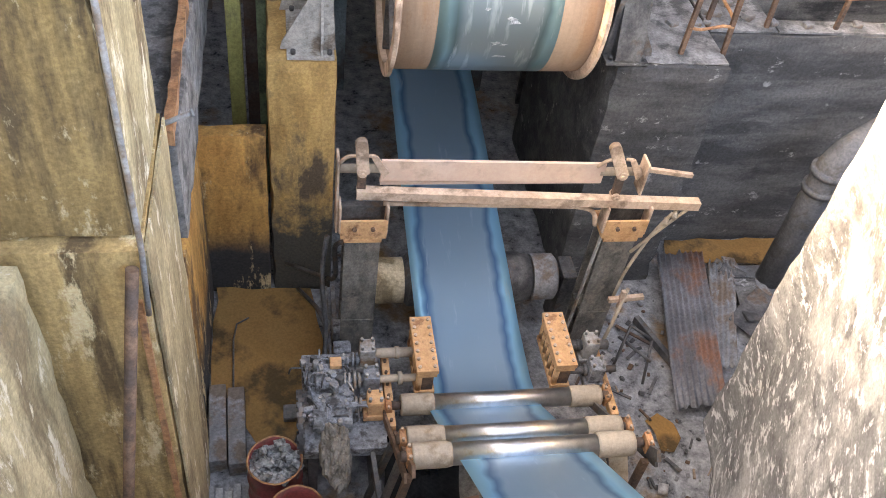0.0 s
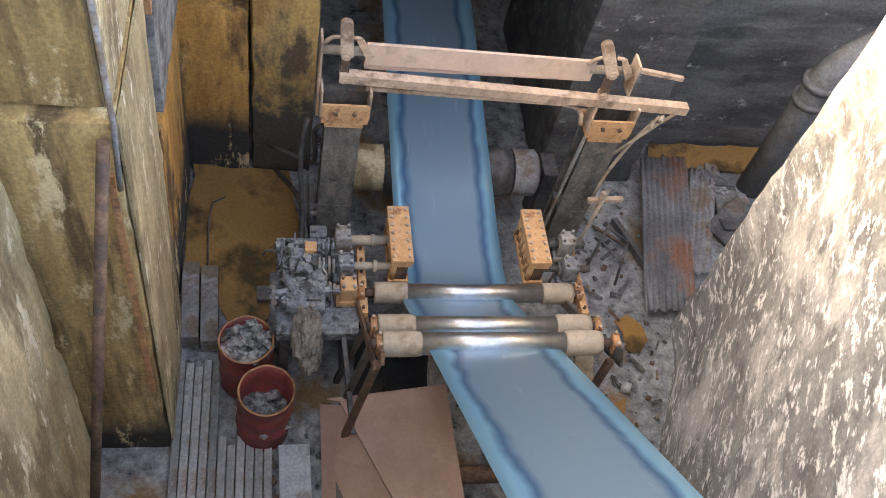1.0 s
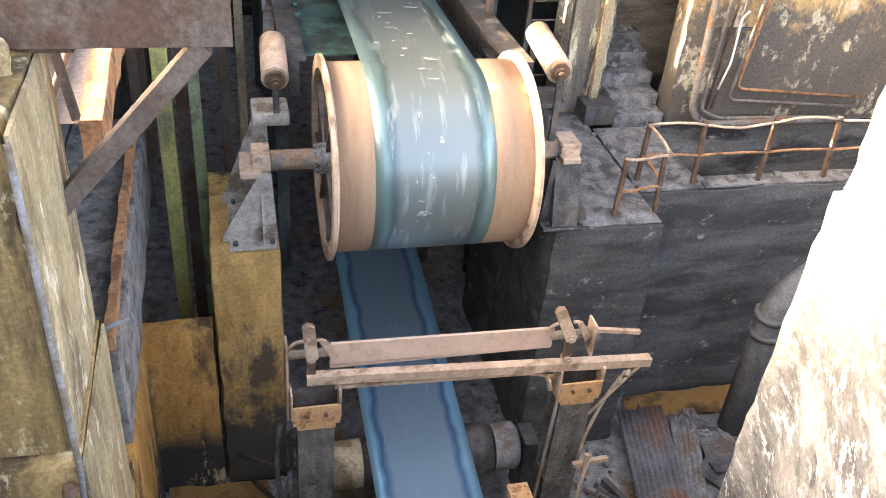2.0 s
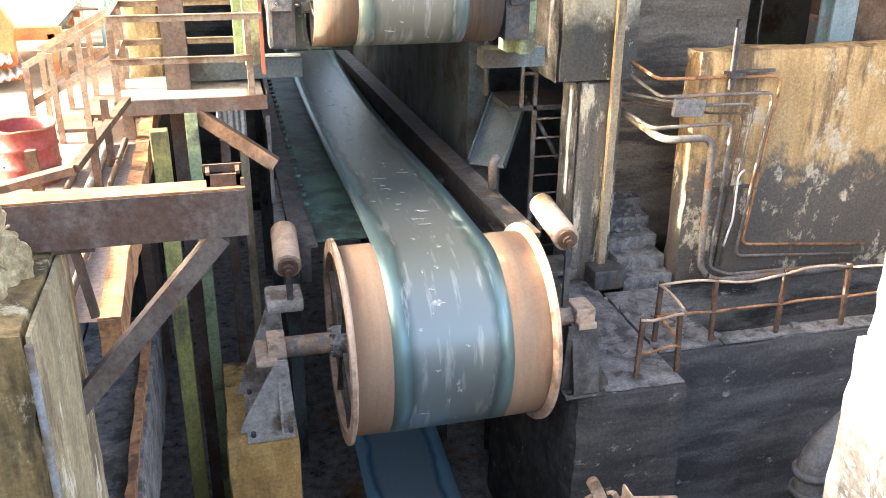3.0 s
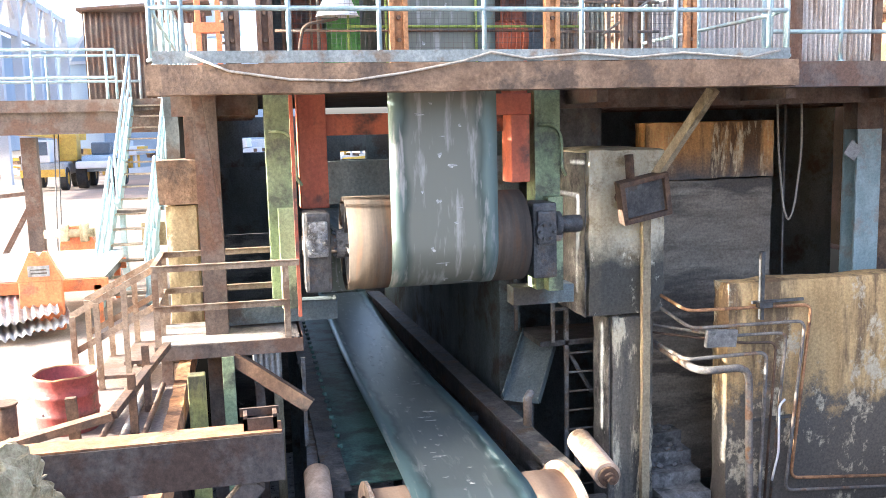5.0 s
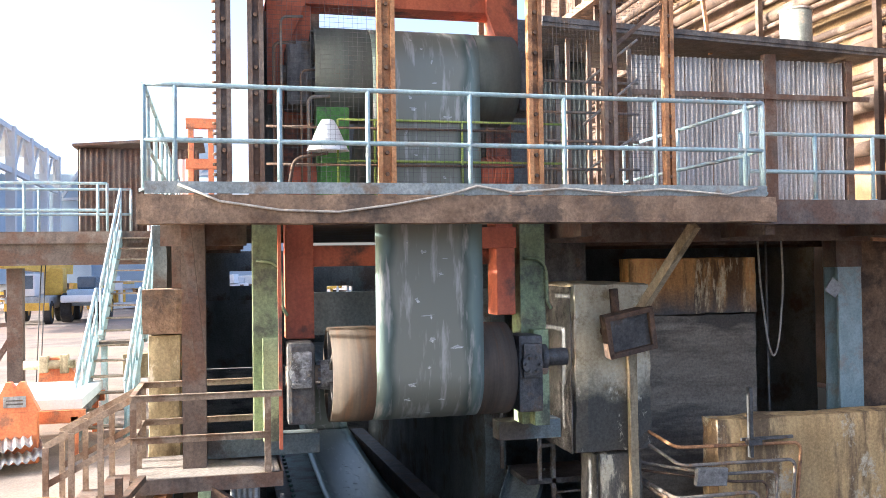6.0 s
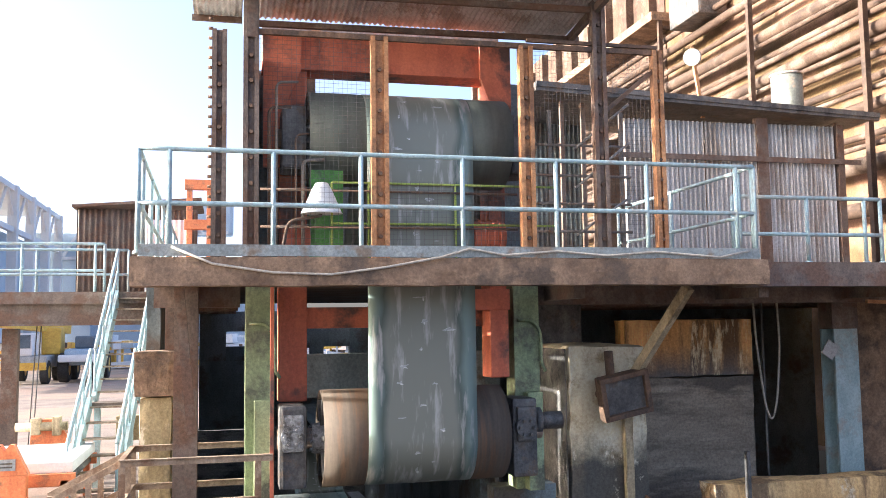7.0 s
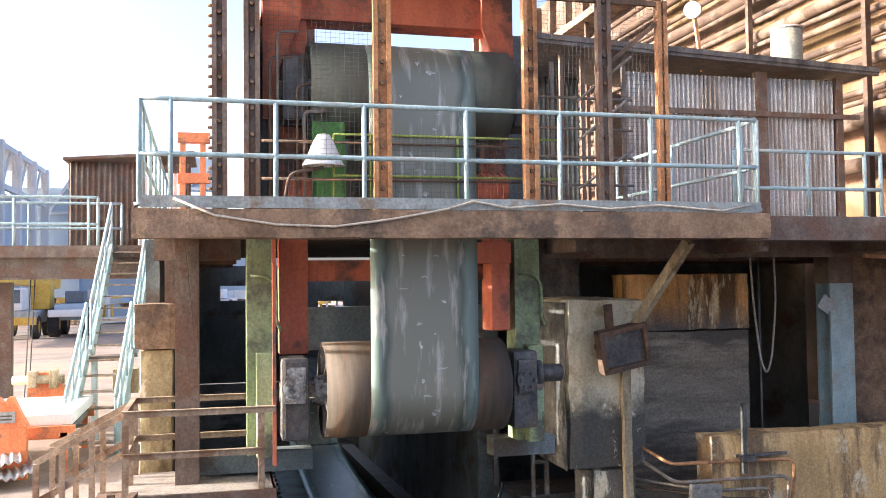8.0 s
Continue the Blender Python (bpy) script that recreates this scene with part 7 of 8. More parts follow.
    slab_wall("wall_brown_east", 9.75, 12.5, 12.2, 12.6, -2.9, 3.2, WALKC, "brown stained wall piece behind the blue column", 51.0, 0.02, 0.04, 0.25)
    bm = B()
    tube(bm, bends([(8.00, 12.30, 3.42), (8.05, 12.3, 2.4), (8.16, 12.3, 1.5), (8.26, 12.3, 1.22), (8.36, 12.3, 1.5), (8.46, 12.3, 2.4), (8.42, 12.3, 3.42)], 0.3), 0.018, 8)
    solo("hanging_cable", bm, CABLE, "pale cable hanging in a loop", "cable", "hanging cables")
    bm = B()
    tube(bm, [(8.22, 12.4, 3.42), (8.23, 12.4, 0.5), (8.3, 12.35, -0.3)], 0.02, 8)
    solo("hanging_cable", bm, DARKS, "dark conduit hanging beside the wall", "cable", "hanging cables")
    bm = B()
    beam(bm, (8.7, 10.6, 3.05), (9.2, 10.6, 3.03), 0.05, 0.05)
    solo("stub_bar", bm, ORUST, "short rusty bar under the deck", "bar")
    bm = B()
    box(bm, 4.0, 5.4, 12.9, 13.3, 2.2, 3.1, 0.02)
    solo("motor_box", bm, DARKS, "dark motor housing under the deck", "motor")
    bm = B()
    tube(bm, [(-0.5, 9.19, 3.62), (-0.1, 9.185, 3.45), (0.5, 9.185, 3.36), (1.1, 9.185, 3.34), (1.7, 9.185, 3.42), (2.3, 9.185, 3.53), (2.6, 9.19, 3.62), (3.0, 9.185, 3.55), (3.6, 9.19, 3.6), (4.2, 9.185, 3.55), (4.8, 9.19, 3.6), (5.6, 9.185, 3.54), (6.0, 9.19, 3.62)], 0.014, 8)
    solo("draped_cable", bm, CABLE, "pale cable draped along the deck edge", "cable")


def trough():
    t = thing("strip_trough", (2.2, 16, -2.6), "sooty steel side beams and green pan under strip", "trough")
    bm = B()
    prism(bm, [(3.30, -1.13), (3.30, -1.17), (3.42, -1.17), (3.42, -1.61), (3.36, -1.61), (3.36, -1.65), (3.58, -1.65), (3.58, -1.61), (3.52, -1.61), (3.52, -1.17), (3.62, -1.17), (3.62, -1.13)], 9.3, 23.0)
    for w in bm.verts:
        w.co.x -= 0.02 * (w.co.y - 9.3)
        w.co.z -= 0.02 * (w.co.y - 9.3)
    part("east_beam", bm, DARKS, t)
    bm = B()
    prism(bm, [(0.70, -1.15), (0.70, -1.19), (0.78, -1.19), (0.78, -1.62), (0.90, -1.62), (0.90, -1.19), (0.98, -1.19), (0.98, -1.15)], 9.6, 23.0)
    for w in bm.verts:
        w.co.x += 0.012 * (w.co.y - 9.3)
        w.co.z -= 0.02 * (w.co.y - 9.3)
    part("west_beam", bm, DARKS, t)
    bm = B()
    v = box(bm, 0.92, 3.4, 12.6, 23.0, -2.12, -2.08)
    for w in bm.verts:
        w.co.z += 0.012 * (w.co.y - 12.6)
    part("pan", bm, DGREEN, t, "dark green pan")
    bm = B()
    box(bm, 0.98, 1.62, 9.9, 23.0, -1.24, -1.225)
    for w in bm.verts:
        w.co.x += 0.012 * (w.co.y - 9.3)
        w.co.z -= 0.034 * (w.co.y - 9.3)
    part("side_pan", bm, DGREEN, t, "dark green side pan")
    for k in range(26):
        bm = B()
        y = 11.0 + 0.42 * k
        rod(bm, (0.99 + 0.012 * (y - 9.3), y, -1.16 - 0.02 * (y - 9.3)), (0.99 + 0.012 * (y - 9.3), y, -1.11 - 0.02 * (y - 9.3)), 0.04, 6)
        part("stud", bm, DGREEN, t)
    for y in (12.2, 15.0, 18.5):
        bm = B()
        rod(bm, (0.9, y, -1.86), (3.4, y, -1.86), 0.06, 12)
        part("cross_bar", bm, PIPEG, t)
    for y in (13.0, 17.0, 21.0):
        for x in (0.9, 3.35):
            bm = B()
            box(bm, x - 0.1, x + 0.1, y - 0.1, y + 0.1, FLOOR, -1.6)
            part("leg", bm, BLACK, t)
    bm = B()
    box(bm, 3.26, 3.4, 9.9, 10.3, -1.75, -1.35, 0.03)
    part("gearcase", bm, DARKS, t)
    bm = B()
    tube(bm, bends([(3.5, 10.9, -1.1), (3.5, 10.9, -0.75), (3.58, 11.0, -0.7)], 0.05), 0.06, 8)
    part("stand_pipe", bm, PIPEG, t)
    bm = B()
    beam(bm, (0.55, 9.5, -1.32), (0.75, 12.5, -1.32), 0.14, 0.06)
    beam(bm, (0.62, 11.5, -1.3), (0.62, 11.5, -0.1), 0.05, 0.05)
    part("catwalk_rail", bm, PIPEG, t)
    g = thing("tower_girder", (2.1, 11.15, 0.45), "black steel girder carrying the red portal", "girder")
    for xa, xb in ((-0.5, 1.05), (3.36, 4.2)):
        bm = B()
        box(bm, xa, xb, 11.0, 11.3, 0.50, 0.74)
        part("girder", bm, BLACK, g)
    # dark walls at both sides far below the tower; the west one is added to block the sun
    slab_wall("wall_tower_west", -1.0, -0.8, 12.25, 25.7, -0.5, 3.36, BLACK, "dark wall added below the deck to block the sun", 53.0, 0.02, 0.03, 0.5)
    # dark colour stands for the shade on this wall
    slab_wall("wall_tower_east", 3.9, 4.3, 13.6, 25.7, FLOOR, 3.3, BLACK, "wall beside the trough, coloured dark as shade", 52.0, 0.03, 0.03, 0.5)


# ---- pit clutter ----
def pit_clutter():
    bm = B()
    sheet(bm, (4.85, 5.88, FLOOR + 0.16), (0.72, 0.02, 0.03), (0.52, 2.6, 0.16), 0.085, 0.02, 0.004, 0.03, 1, 0.08)
    solo("corrugated_sheet", bm, shade("rust_patched_sheet", (0.12, 0.118, 0.12), (0.27, 0.265, 0.265), 2.5, 1.0, 0.6, 0.3, stain=(0.28, 0.14, 0.085), stain_scale=0.9, stain_amount=0.33), "grey corrugated roofing sheet with rust patch on mud", "corrugated sheet", "sheets in the pit")
    bm = B()
    sheet(bm, (5.55, 6.5, FLOOR + 0.14), (0.42, 0.02, 0.02), (0.62, 1.85, 0.10), 0.085, 0.02, 0.004, 0.05, 5, 0.12)
    solo("corrugated_sheet", bm, PIPEG, "dark grey corrugated sheet lying beside another", "corrugated sheet", "sheets in the pit")
    t = thing("drain_pipe", (7.15, 8.1, FLOOR), "thick grey standing pipe with collar and elbow", "pipe")
    bm = B()
    tube(bm, bends([(7.1, 8.1, FLOOR), (7.15, 8.15, -4.15), (7.75, 8.25, -3.75)], 0.35, 6), 0.21, 20)
    part("pipe", bm, GREYPIPE, t)
    for z in (-4.72, -4.42):
        bm = B()
        rod(bm, (7.14, 8.14, z), (7.14, 8.14, z + 0.09), 0.245, 24)
        part("collar", bm, GREYPIPE, t)
    bm = B()
    box(bm, 6.7, 7.5, 7.75, 8.4, FLOOR - 0.02, FLOOR + 0.12, 0.03)
    part("footing", bm, GREYPIPE, t)
    rnd = random.Random(11)
    for k in range(14):
        bm = B()
        x, y = rnd.uniform(6.1, 7.2), rnd.uniform(7.0, 8.2)
        w, d = rnd.uniform(0.12, 0.4), rnd.uniform(0.08, 0.3)
        z = FLOOR + 0.08 + rnd.uniform(0, 0.12)
        box(bm, x - w, x + w, y - d, y + d, z, z + 0.03, 0.006, Euler((rnd.uniform(-0.3, 0.3), rnd.uniform(-0.3, 0.3), rnd.uniform(0, 3))).to_matrix())
        solo("slate_slab", bm, rnd.choice((PIPEG, DARKS, SOOT_SHADE)), "broken dark slab dumped by the pipe", "debris", "broken slabs")
    for k in range(150):
        bm = B()
        x, y = rnd.uniform(3.8, 5.2), rnd.uniform(4.2, 8.2)
        if k % 3 == 0:
            x, y = rnd.uniform(-0.6, 0.7), rnd.uniform(3.4, 4.4)
        s = rnd.uniform(0.012, 0.045)
        z = FLOOR + 0.03
        box(bm, x - s, x + s, y - s * 0.7, y + s * 0.7, z - s * 0.3, z + s * 0.7, s * 0.25, Euler([rnd.uniform(-0.5, 0.5), rnd.uniform(-0.5, 0.5), rnd.uniform(0, 3)]).to_matrix())
        solo("stone", bm, rnd.choice((PIPEG, DARKS, DARKS, MUD, RUST)), "small dark lump of debris on mud", "debris", "lumps on the pit floor")
    for k in range(26):
        a = Vector((rnd.uniform(3.8, 5.1), rnd.uniform(4.4, 7.6), FLOOR + 0.06))
        d = Vector((rnd.uniform(-1, 1), rnd.uniform(-1, 1), rnd.uniform(0.0, 0.25))) * rnd.uniform(0.15, 0.45)
        bm = B()
        beam(bm, a, a + d, rnd.uniform(0.015, 0.05), 0.02)
        solo("scrap_bar", bm, rnd.choice((RUST, DARKS, DARKS, PLATT)), "short scrap bar lying on the mud", "scrap bar", "scrap bars")
    t = thing("scrap_chair_frame", (4.45, 6.9, FLOOR), "bent dark rod frame lying beside the post", "scrap frame")
    for a, b in (((4.2, 6.6, FLOOR), (4.35, 6.8, FLOOR + 0.75)), ((4.35, 6.8, FLOOR + 0.75), (4.7, 6.75, FLOOR + 0.5)), ((4.7, 6.75, FLOOR + 0.5), (4.6, 6.4, FLOOR)), ((4.3, 6.9, FLOOR + 0.4), (4.65, 6.5, FLOOR + 0.35))):
        bm = B()
        rod(bm, a, b, 0.02, 8)
        part("rod", bm, DARKS, t)
    bm = B()
    tube(bm, [(3.85, 6.55, FLOOR + 0.4), (3.95, 6.6, -5.6), (4.05, 6.7, -5.0)], 0.025, 8)
    solo("lever_rod", bm, SLEEVE, "pale lever rod leaning against the gantry post", "rod")
    bm = B()
    beam(bm, (3.85, 6.7, -5.2), (4.3, 6.72, -5.18), 0.06, 0.06)
    beam(bm, (4.0, 6.68, -5.32), (4.0, 6.68, -5.02), 0.05, 0.05)
    solo("valve_cross", bm, TANS, "tan cross-shaped valve handle on gantry post", "valve")
    bm = B()
    box(bm, 4.98, 5.06, 6.2, 7.5, FLOOR + 0.02, FLOOR + 0.14, 0.01, Euler((0, 0, 0.35)).to_matrix())
    solo("dark_beam", bm, DARKS, "greasy dark beam lying by the sheet", "beam")
    bm = B()
    rod(bm, (4.32, 4.85, FLOOR + 0.05), (4.42, 4.80, FLOOR + 0.08), 0.07, 14)
    solo("tin_can", bm, GALV, "bright crushed tin can in the sludge", "can")
    # brown folded plate, boards and floor planks at the near left
    t = thing("folded_plate", (1.3, 4.0, FLOOR), "large brown rusty steel plate folded over a pit", "steel plate")
    bm = B()
    pts = [(0.66, 4.52, 0.50), (1.98, 4.62, 0.62), (2.05, 3.0, 0.62), (1.45, 3.0, 0.60), (0.80, 4.48, 0.52)]
    a = [bm.verts.new((x, y, FLOOR + z)) for x, y, z in pts]
    b = [bm.verts.new((x, y, FLOOR + z - 0.02)) for x, y, z in pts]
    bm.faces.new(a[::-1])
    bm.faces.new(b)
    for i in range(5):
        bm.faces.new((a[i], a[(i + 1) % 5], b[(i + 1) % 5], b[i]))
    part("top_sheet", bm, PLATEB, t)
    bm = B()
    pts = [(0.60, 4.55, 0.30), (0.82, 4.47, 0.44), (1.47, 2.99, 0.50), (0.62, 2.9, 0.0)]
    a = [bm.verts.new((x, y, FLOOR + z + 0.012)) for x, y, z in pts]
    b = [bm.verts.new((x, y, FLOOR + z - 0.01)) for x, y, z in pts]
    bm.faces.new(a[::-1])
    bm.faces.new(b)
    for i in range(4):
        bm.faces.new((a[i], a[(i + 1) % 4], b[(i + 1) % 4], b[i]))
    part("flap", bm, PLATEB, t, "folded flap")
    bm = B()
    box(bm, 0.75, 0.9, 3.0, 4.4, FLOOR, FLOOR + 0.25)
    part("bearer", bm, DARKS, t)
    bm = B()
    box(bm, 1.8, 1.95, 3.0, 4.4, FLOOR, FLOOR + 0.5)
    part("bearer", bm, DARKS, t)
    bm = B()
    rod(bm, (1.9, 3.62, FLOOR + 0.45), (3.3, 3.62, FLOOR + 0.45), 0.10, 16)
    solo("cross_pipe", bm, RUST, "rusty pipe lying under the strip", "pipe")
    bm = B()
    box(bm, 0.16, 0.50, 3.3, 4.15, FLOOR + 0.10, FLOOR + 0.16, 0.01, Euler((0.03, 0.02, 0.03)).to_matrix())
    solo("grey_board", bm, GREYP, "pale grey board lying on the floor", "board")
    for k in range(11):
        bm = B()
        x = -0.98 + 0.098 * k
        y1 = 5.25 - 0.04 * (k % 3) if k < 5 else 4.2 + 0.1 * (k % 2)
        box(bm, x, x + 0.085, 2.8, y1, FLOOR + 0.03, FLOOR + 0.085 + 0.01 * (k % 2), 0.006)
        solo("floor_plank", bm, PLANKG, "worn dark plank in the pit floor", "plank", "planks of the floor")
    for x0, y0 in ((-0.98, 5.45), (-0.76, 5.4)):
        bm = B()
        box(bm, x0, x0 + 0.2, y0, y0 + 1.05, FLOOR + 0.02, FLOOR + 0.28, 0.015, Euler((0.02, 0, 0.04)).to_matrix())
        solo("dark_sleeper", bm, PIPEG, "dark timber sleeper at the water's edge", "timber", "sleepers")
    bm = B()
    box(bm, -0.12, 0.06, 6.05, 6.25, FLOOR + 0.05, FLOOR + 0.16, 0.02)
    box(bm, 0.04, 0.14, 6.0, 6.3, FLOOR + 0.05, FLOOR + 0.12, 0.02)
    solo("sunken_bracket", bm, PIPEG, "grey bracket half sunk in brown water", "bracket")
    bm = B()
    tube(bm, [(-0.72, 6.35, FLOOR + 0.05), (-0.74, 7.3, FLOOR + 0.13), (-0.70, 7.5, FLOOR + 0.2), (-0.55, 7.6, FLOOR + 0.2)], 0.012, 6)
    solo("thin_rod", bm, DARKS, "thin bent rod standing out of water", "rod")
    bm = B()
    rod(bm, (-1.05, 4.15, -1.72), (-1.64, 3.05, FLOOR + 0.02), 0.045, 14)
    solo("hanging_pipe", bm, RUST, "long brown rusty pipe leaning against wall", "pipe")
    bm = B()
    tube(bm, [(-1.0, 4.28, 0.65), (-1.0, 4.27, -0.6), (-0.98, 4.2, -1.6), (-1.0, 4.16, -2.2)], 0.022, 8)
    solo("conduit", bm, PIPEG, "grey conduit down the ochre pillar", "conduit")
    bm = B()
    beam(bm, (-1.06, 4.2, -2.1), (-1.05, 4.18, -5.2), 0.05, 0.03)
    solo("rust_strip", bm, ORUST, "orange rusty angle down the pillar's corner", "angle iron")
    # hoses and cables at the gantry's outer side
    for n, pts in enumerate((((-0.05, 8.1, -5.9), (0.35, 7.6, -5.6), (0.55, 7.2, -5.3), (0.5, 7.15, -4.6), (0.58, 7.0, -4.4)), ((0.1, 8.0, -6.3), (0.4, 7.3, -6.0), (0.5, 6.5, -6.1), (0.3, 5.9, -6.0)), ((0.42, 7.2, -4.5), (0.35, 7.1, -5.0), (0.42, 6.8, -5.8), (0.35, 6.4, -6.2)))):
        bm = B()
        tube(bm, bends(pts, 0.3), 0.03, 8)
        solo("hose", bm, DARKS, "dark greasy hose beside the gantry post", "hose", "hoses")
    for x in (0.44, 0.54):
        bm = B()
        beam(bm, (x, 5.3, FLOOR + 0.3), (x + 0.02, 8.0, FLOOR + 0.3), 0.06, 0.08)
        solo("guide_rail", bm, PIPEG, "greasy steel rail along the machine", "rail", "machine rails")
    for y in (6.4, 6.75, 7.1):
        bm = B()
        box(bm, 0.50, 0.72, y - 0.1, y + 0.1, FLOOR, FLOOR + 0.62, 0.04)
        solo("clamp_block", bm, GREASE, "grease-caked clamp block beside the post", "clamp", "clamp blocks")


# ---- sheds and the pipe building on the right ----
def sheds():
    t = shed = thing("corrugated_shed", (7.0, 11.3, DECK), "weathered grey corrugated shed with dark flat roof", "shed")
    for k in range(5):
        x = 5.15 + 0.40 * k
        bm = B()
        sheet(bm, (x, 10.72 - 0.003 * (k % 2), DECK - 0.05), (0.40, 0, 0), (0, 0, 2.02), 0.07, 0.03)
        part("wall_sheet", bm, GALV, t)
    for k in range(3):
        x = 7.30 + 0.38 * k
        bm = B()
        sheet(bm, (x, 10.72 - 0.003 * (k % 2), DECK - 0.12), (0.38, 0, 0), (0, 0, 2.1), 0.07, 0.03)
        part("wall_sheet", bm, GALV, t)
    bm = B()
    box(bm, 7.12, 7.29, 10.66, 10.76, DECK - 0.03, 5.6)
    part("door_post", bm, BROWN, t)
    bm = B()
    box(bm, 5.0, 8.75, 10.635, 10.655, 4.98, 5.05)
    part("girt", bm, BROWN, t)
    bm = B()
    box(bm, 8.40, 8.50, 10.66, 10.76, DECK - 0.1, 5.55)
    part("corner_post", bm, BROWN, t)
    bm = B()
    beam(bm, (3.85, 11.5, 5.86), (8.95, 11.5, 5.66), 2.1, 0.07)
    beam(bm, (3.85, 10.5, 5.82), (8.95, 10.5, 5.63), 0.06, 0.09)
    part("roof", bm, DARKS, t)
    bm = B()
    box(bm, 5.5, 8.45, 12.4, 12.45, DECK - 0.03, 5.6)
    box(bm, 8.44, 8.48, 10.76, 12.4, DECK - 0.03, 5.6)
    part("back_wall", bm, BROWN, t)
    bm = B()
    sheet(bm, (3.80, 12.3, DECK - 0.05), (1.40, 0, 0), (0, 0, 2.3), 0.075, 0.014)
    part("inner_wall", bm, BLACK, t)
    bm = B()
    for k in range(3):
        beam(bm, (4.35 + 0.3 * k, 10.9, 3.55), (4.35 + 0.3 * k, 10.9, 5.75), 0.05, 0.05)
    part("inner_post", bm, BROWN, t)
    t = vent = thing("roof_vent", (8.05, 11.6, 5.7), "pale dented metal vent can on the roof", "vent")
    bm = B()
    rod(bm, (8.29, 11.6, 5.62), (8.29, 11.6, 6.50), 0.23, 28)
    part("can", bm, shade("dented_pale_can", (0.15, 0.16, 0.135), (0.27, 0.28, 0.24), 4.0, 2.0, 0.6, stain=(0.36, 0.26, 0.18), stain_scale=3.0, stain_amount=0.3), t)
    bm = B()
    rod(bm, (8.29, 11.6, 6.50), (8.29, 11.6, 6.53), 0.245, 28)
    part("lid", bm, GALV, t)
    t = thing("round_lamp", (6.5, 11.2, 5.75), "white round lamp on a rusty pole", "lamp")
    bm = B()
    rod(bm, (6.45, 11.15, 6.56), (6.50, 11.2, 6.58), 0.12, 28)
    part("disc", bm, GREYP, t)
    bm = B()
    beam(bm, (6.62, 11.2, 5.7), (6.48, 11.2, 6.72), 0.045, 0.045)
    part("pole", bm, ORUST, t)
    # the row of sheds stands back, clear of the end railing
    for one in (shed, vent, t):
        old = ORIGIN[one]
        one.location = EYE + (old - EYE) * 1.24
        for ob in one.children:
            for v in ob.data.vertices:
                v.co *= 1.24
                if one is shed and v.co.z + one.location.z < 3.9:
                    v.co.z = DECK - 0.03 - one.location.z


def pipe_building():
    t = thing("mill_building", (13.2, 24, 0), "tall tan plastered mill building with rusty pipe racks", "building")
    rack = shade("rust_brown_pipe", (0.032, 0.017, 0.010), (0.10, 0.058, 0.034), 2.5, 3.0, 0.8, stain=(0.15, 0.105, 0.075), stain_scale=0.8, stain_amount=0.35, streak_axis=1)
    tan = shade("tan_plaster", (0.075, 0.042, 0.014), (0.15, 0.09, 0.034), 0.9, 3.0, 0.9, stain=(0.22, 0.12, 0.07), stain_scale=0.4, stain_amount=0.45)
    brick = shade("brown_brickwork", (0.05, 0.026, 0.017), (0.13, 0.078, 0.05), 3.0, 1.0, 0.9, stain=(0.16, 0.12, 0.085), stain_scale=1.6, stain_amount=0.35)
    bm = B()
    box(bm, 13.0, 13.5, 8.0, 36.5, 0, 14.0)
    part("wall", bm, tan, t)
    bm = B()
    box(bm, 12.96, 13.0, 24.0, 36.5, 7.0, 14.1)
    part("brick_panel", bm, brick, t)
    bm = B()
    box(bm, 12.0, 12.95, 23.0, 36.5, 11.6, 11.85)
    part("ledge", bm, WALKC, t)
    rnd = random.Random(9)
    for y in (14.6, 18.5, 23.0, 28.0, 33.0):
        bm = B()
        box(bm, 12.22, 12.34, y, y + 0.12, 3.0, 11.6)
        box(bm, 12.345, 13.0, y, y + 0.1, 11.35, 11.45)
        part("rack_post", bm, rack, t)
    for z, x, r, m in ((4.3, 12.6, 0.22, BROWN), (5.15, 12.62, 0.24, BROWN), (5.7, 12.75, 0.10, RUST), (6.2, 12.6, 0.17, RUST), (6.7, 12.7, 0.12, TANS), (7.05, 12.6, 0.11, RUST), (7.5, 12.62, 0.2, RUST), (8.0, 12.75, 0.12, TANS), (8.45, 12.6, 0.22, RUST), (8.95, 12.7, 0.1, RUST), (9.4, 12.6, 0.16, TANS), (5.45, 12.5, 0.08, TANS), (6.42, 12.45, 0.07, RUST), (7.25, 12.5, 0.08, TANS), (7.78, 12.45, 0.09, RUST), (8.22, 12.5, 0.08, TANS), (9.7, 12.5, 0.12, RUST)):
        bm = B()
        z = 5.0 + (z - 4.3) * 1.12
        pts = [(x, 8.0, z)]
        for k in range(1, 8):
            pts.append((x + rnd.uniform(-0.02, 0.02), 8 + 4.0 * k, z + rnd.uniform(-0.03, 0.03)))
        tube(bm, pts, r * 0.72, 14)
        part("pipe", bm, rack, t)
    for k in range(8):
        y = 24.5 + 1.6 * k
        bm = B()
        box(bm, 12.7, 12.96, y, y + 0.3, 11.86, 14.0 + rnd.uniform(-0.5, 0.3))
        part("pilaster", bm, brick, t)
    bm = B()
    box(bm, 12.0, 12.9, 20.4, 22.0, 10.9, 12.6, 0.1)
    part("duct_box", bm, DARKS, t)


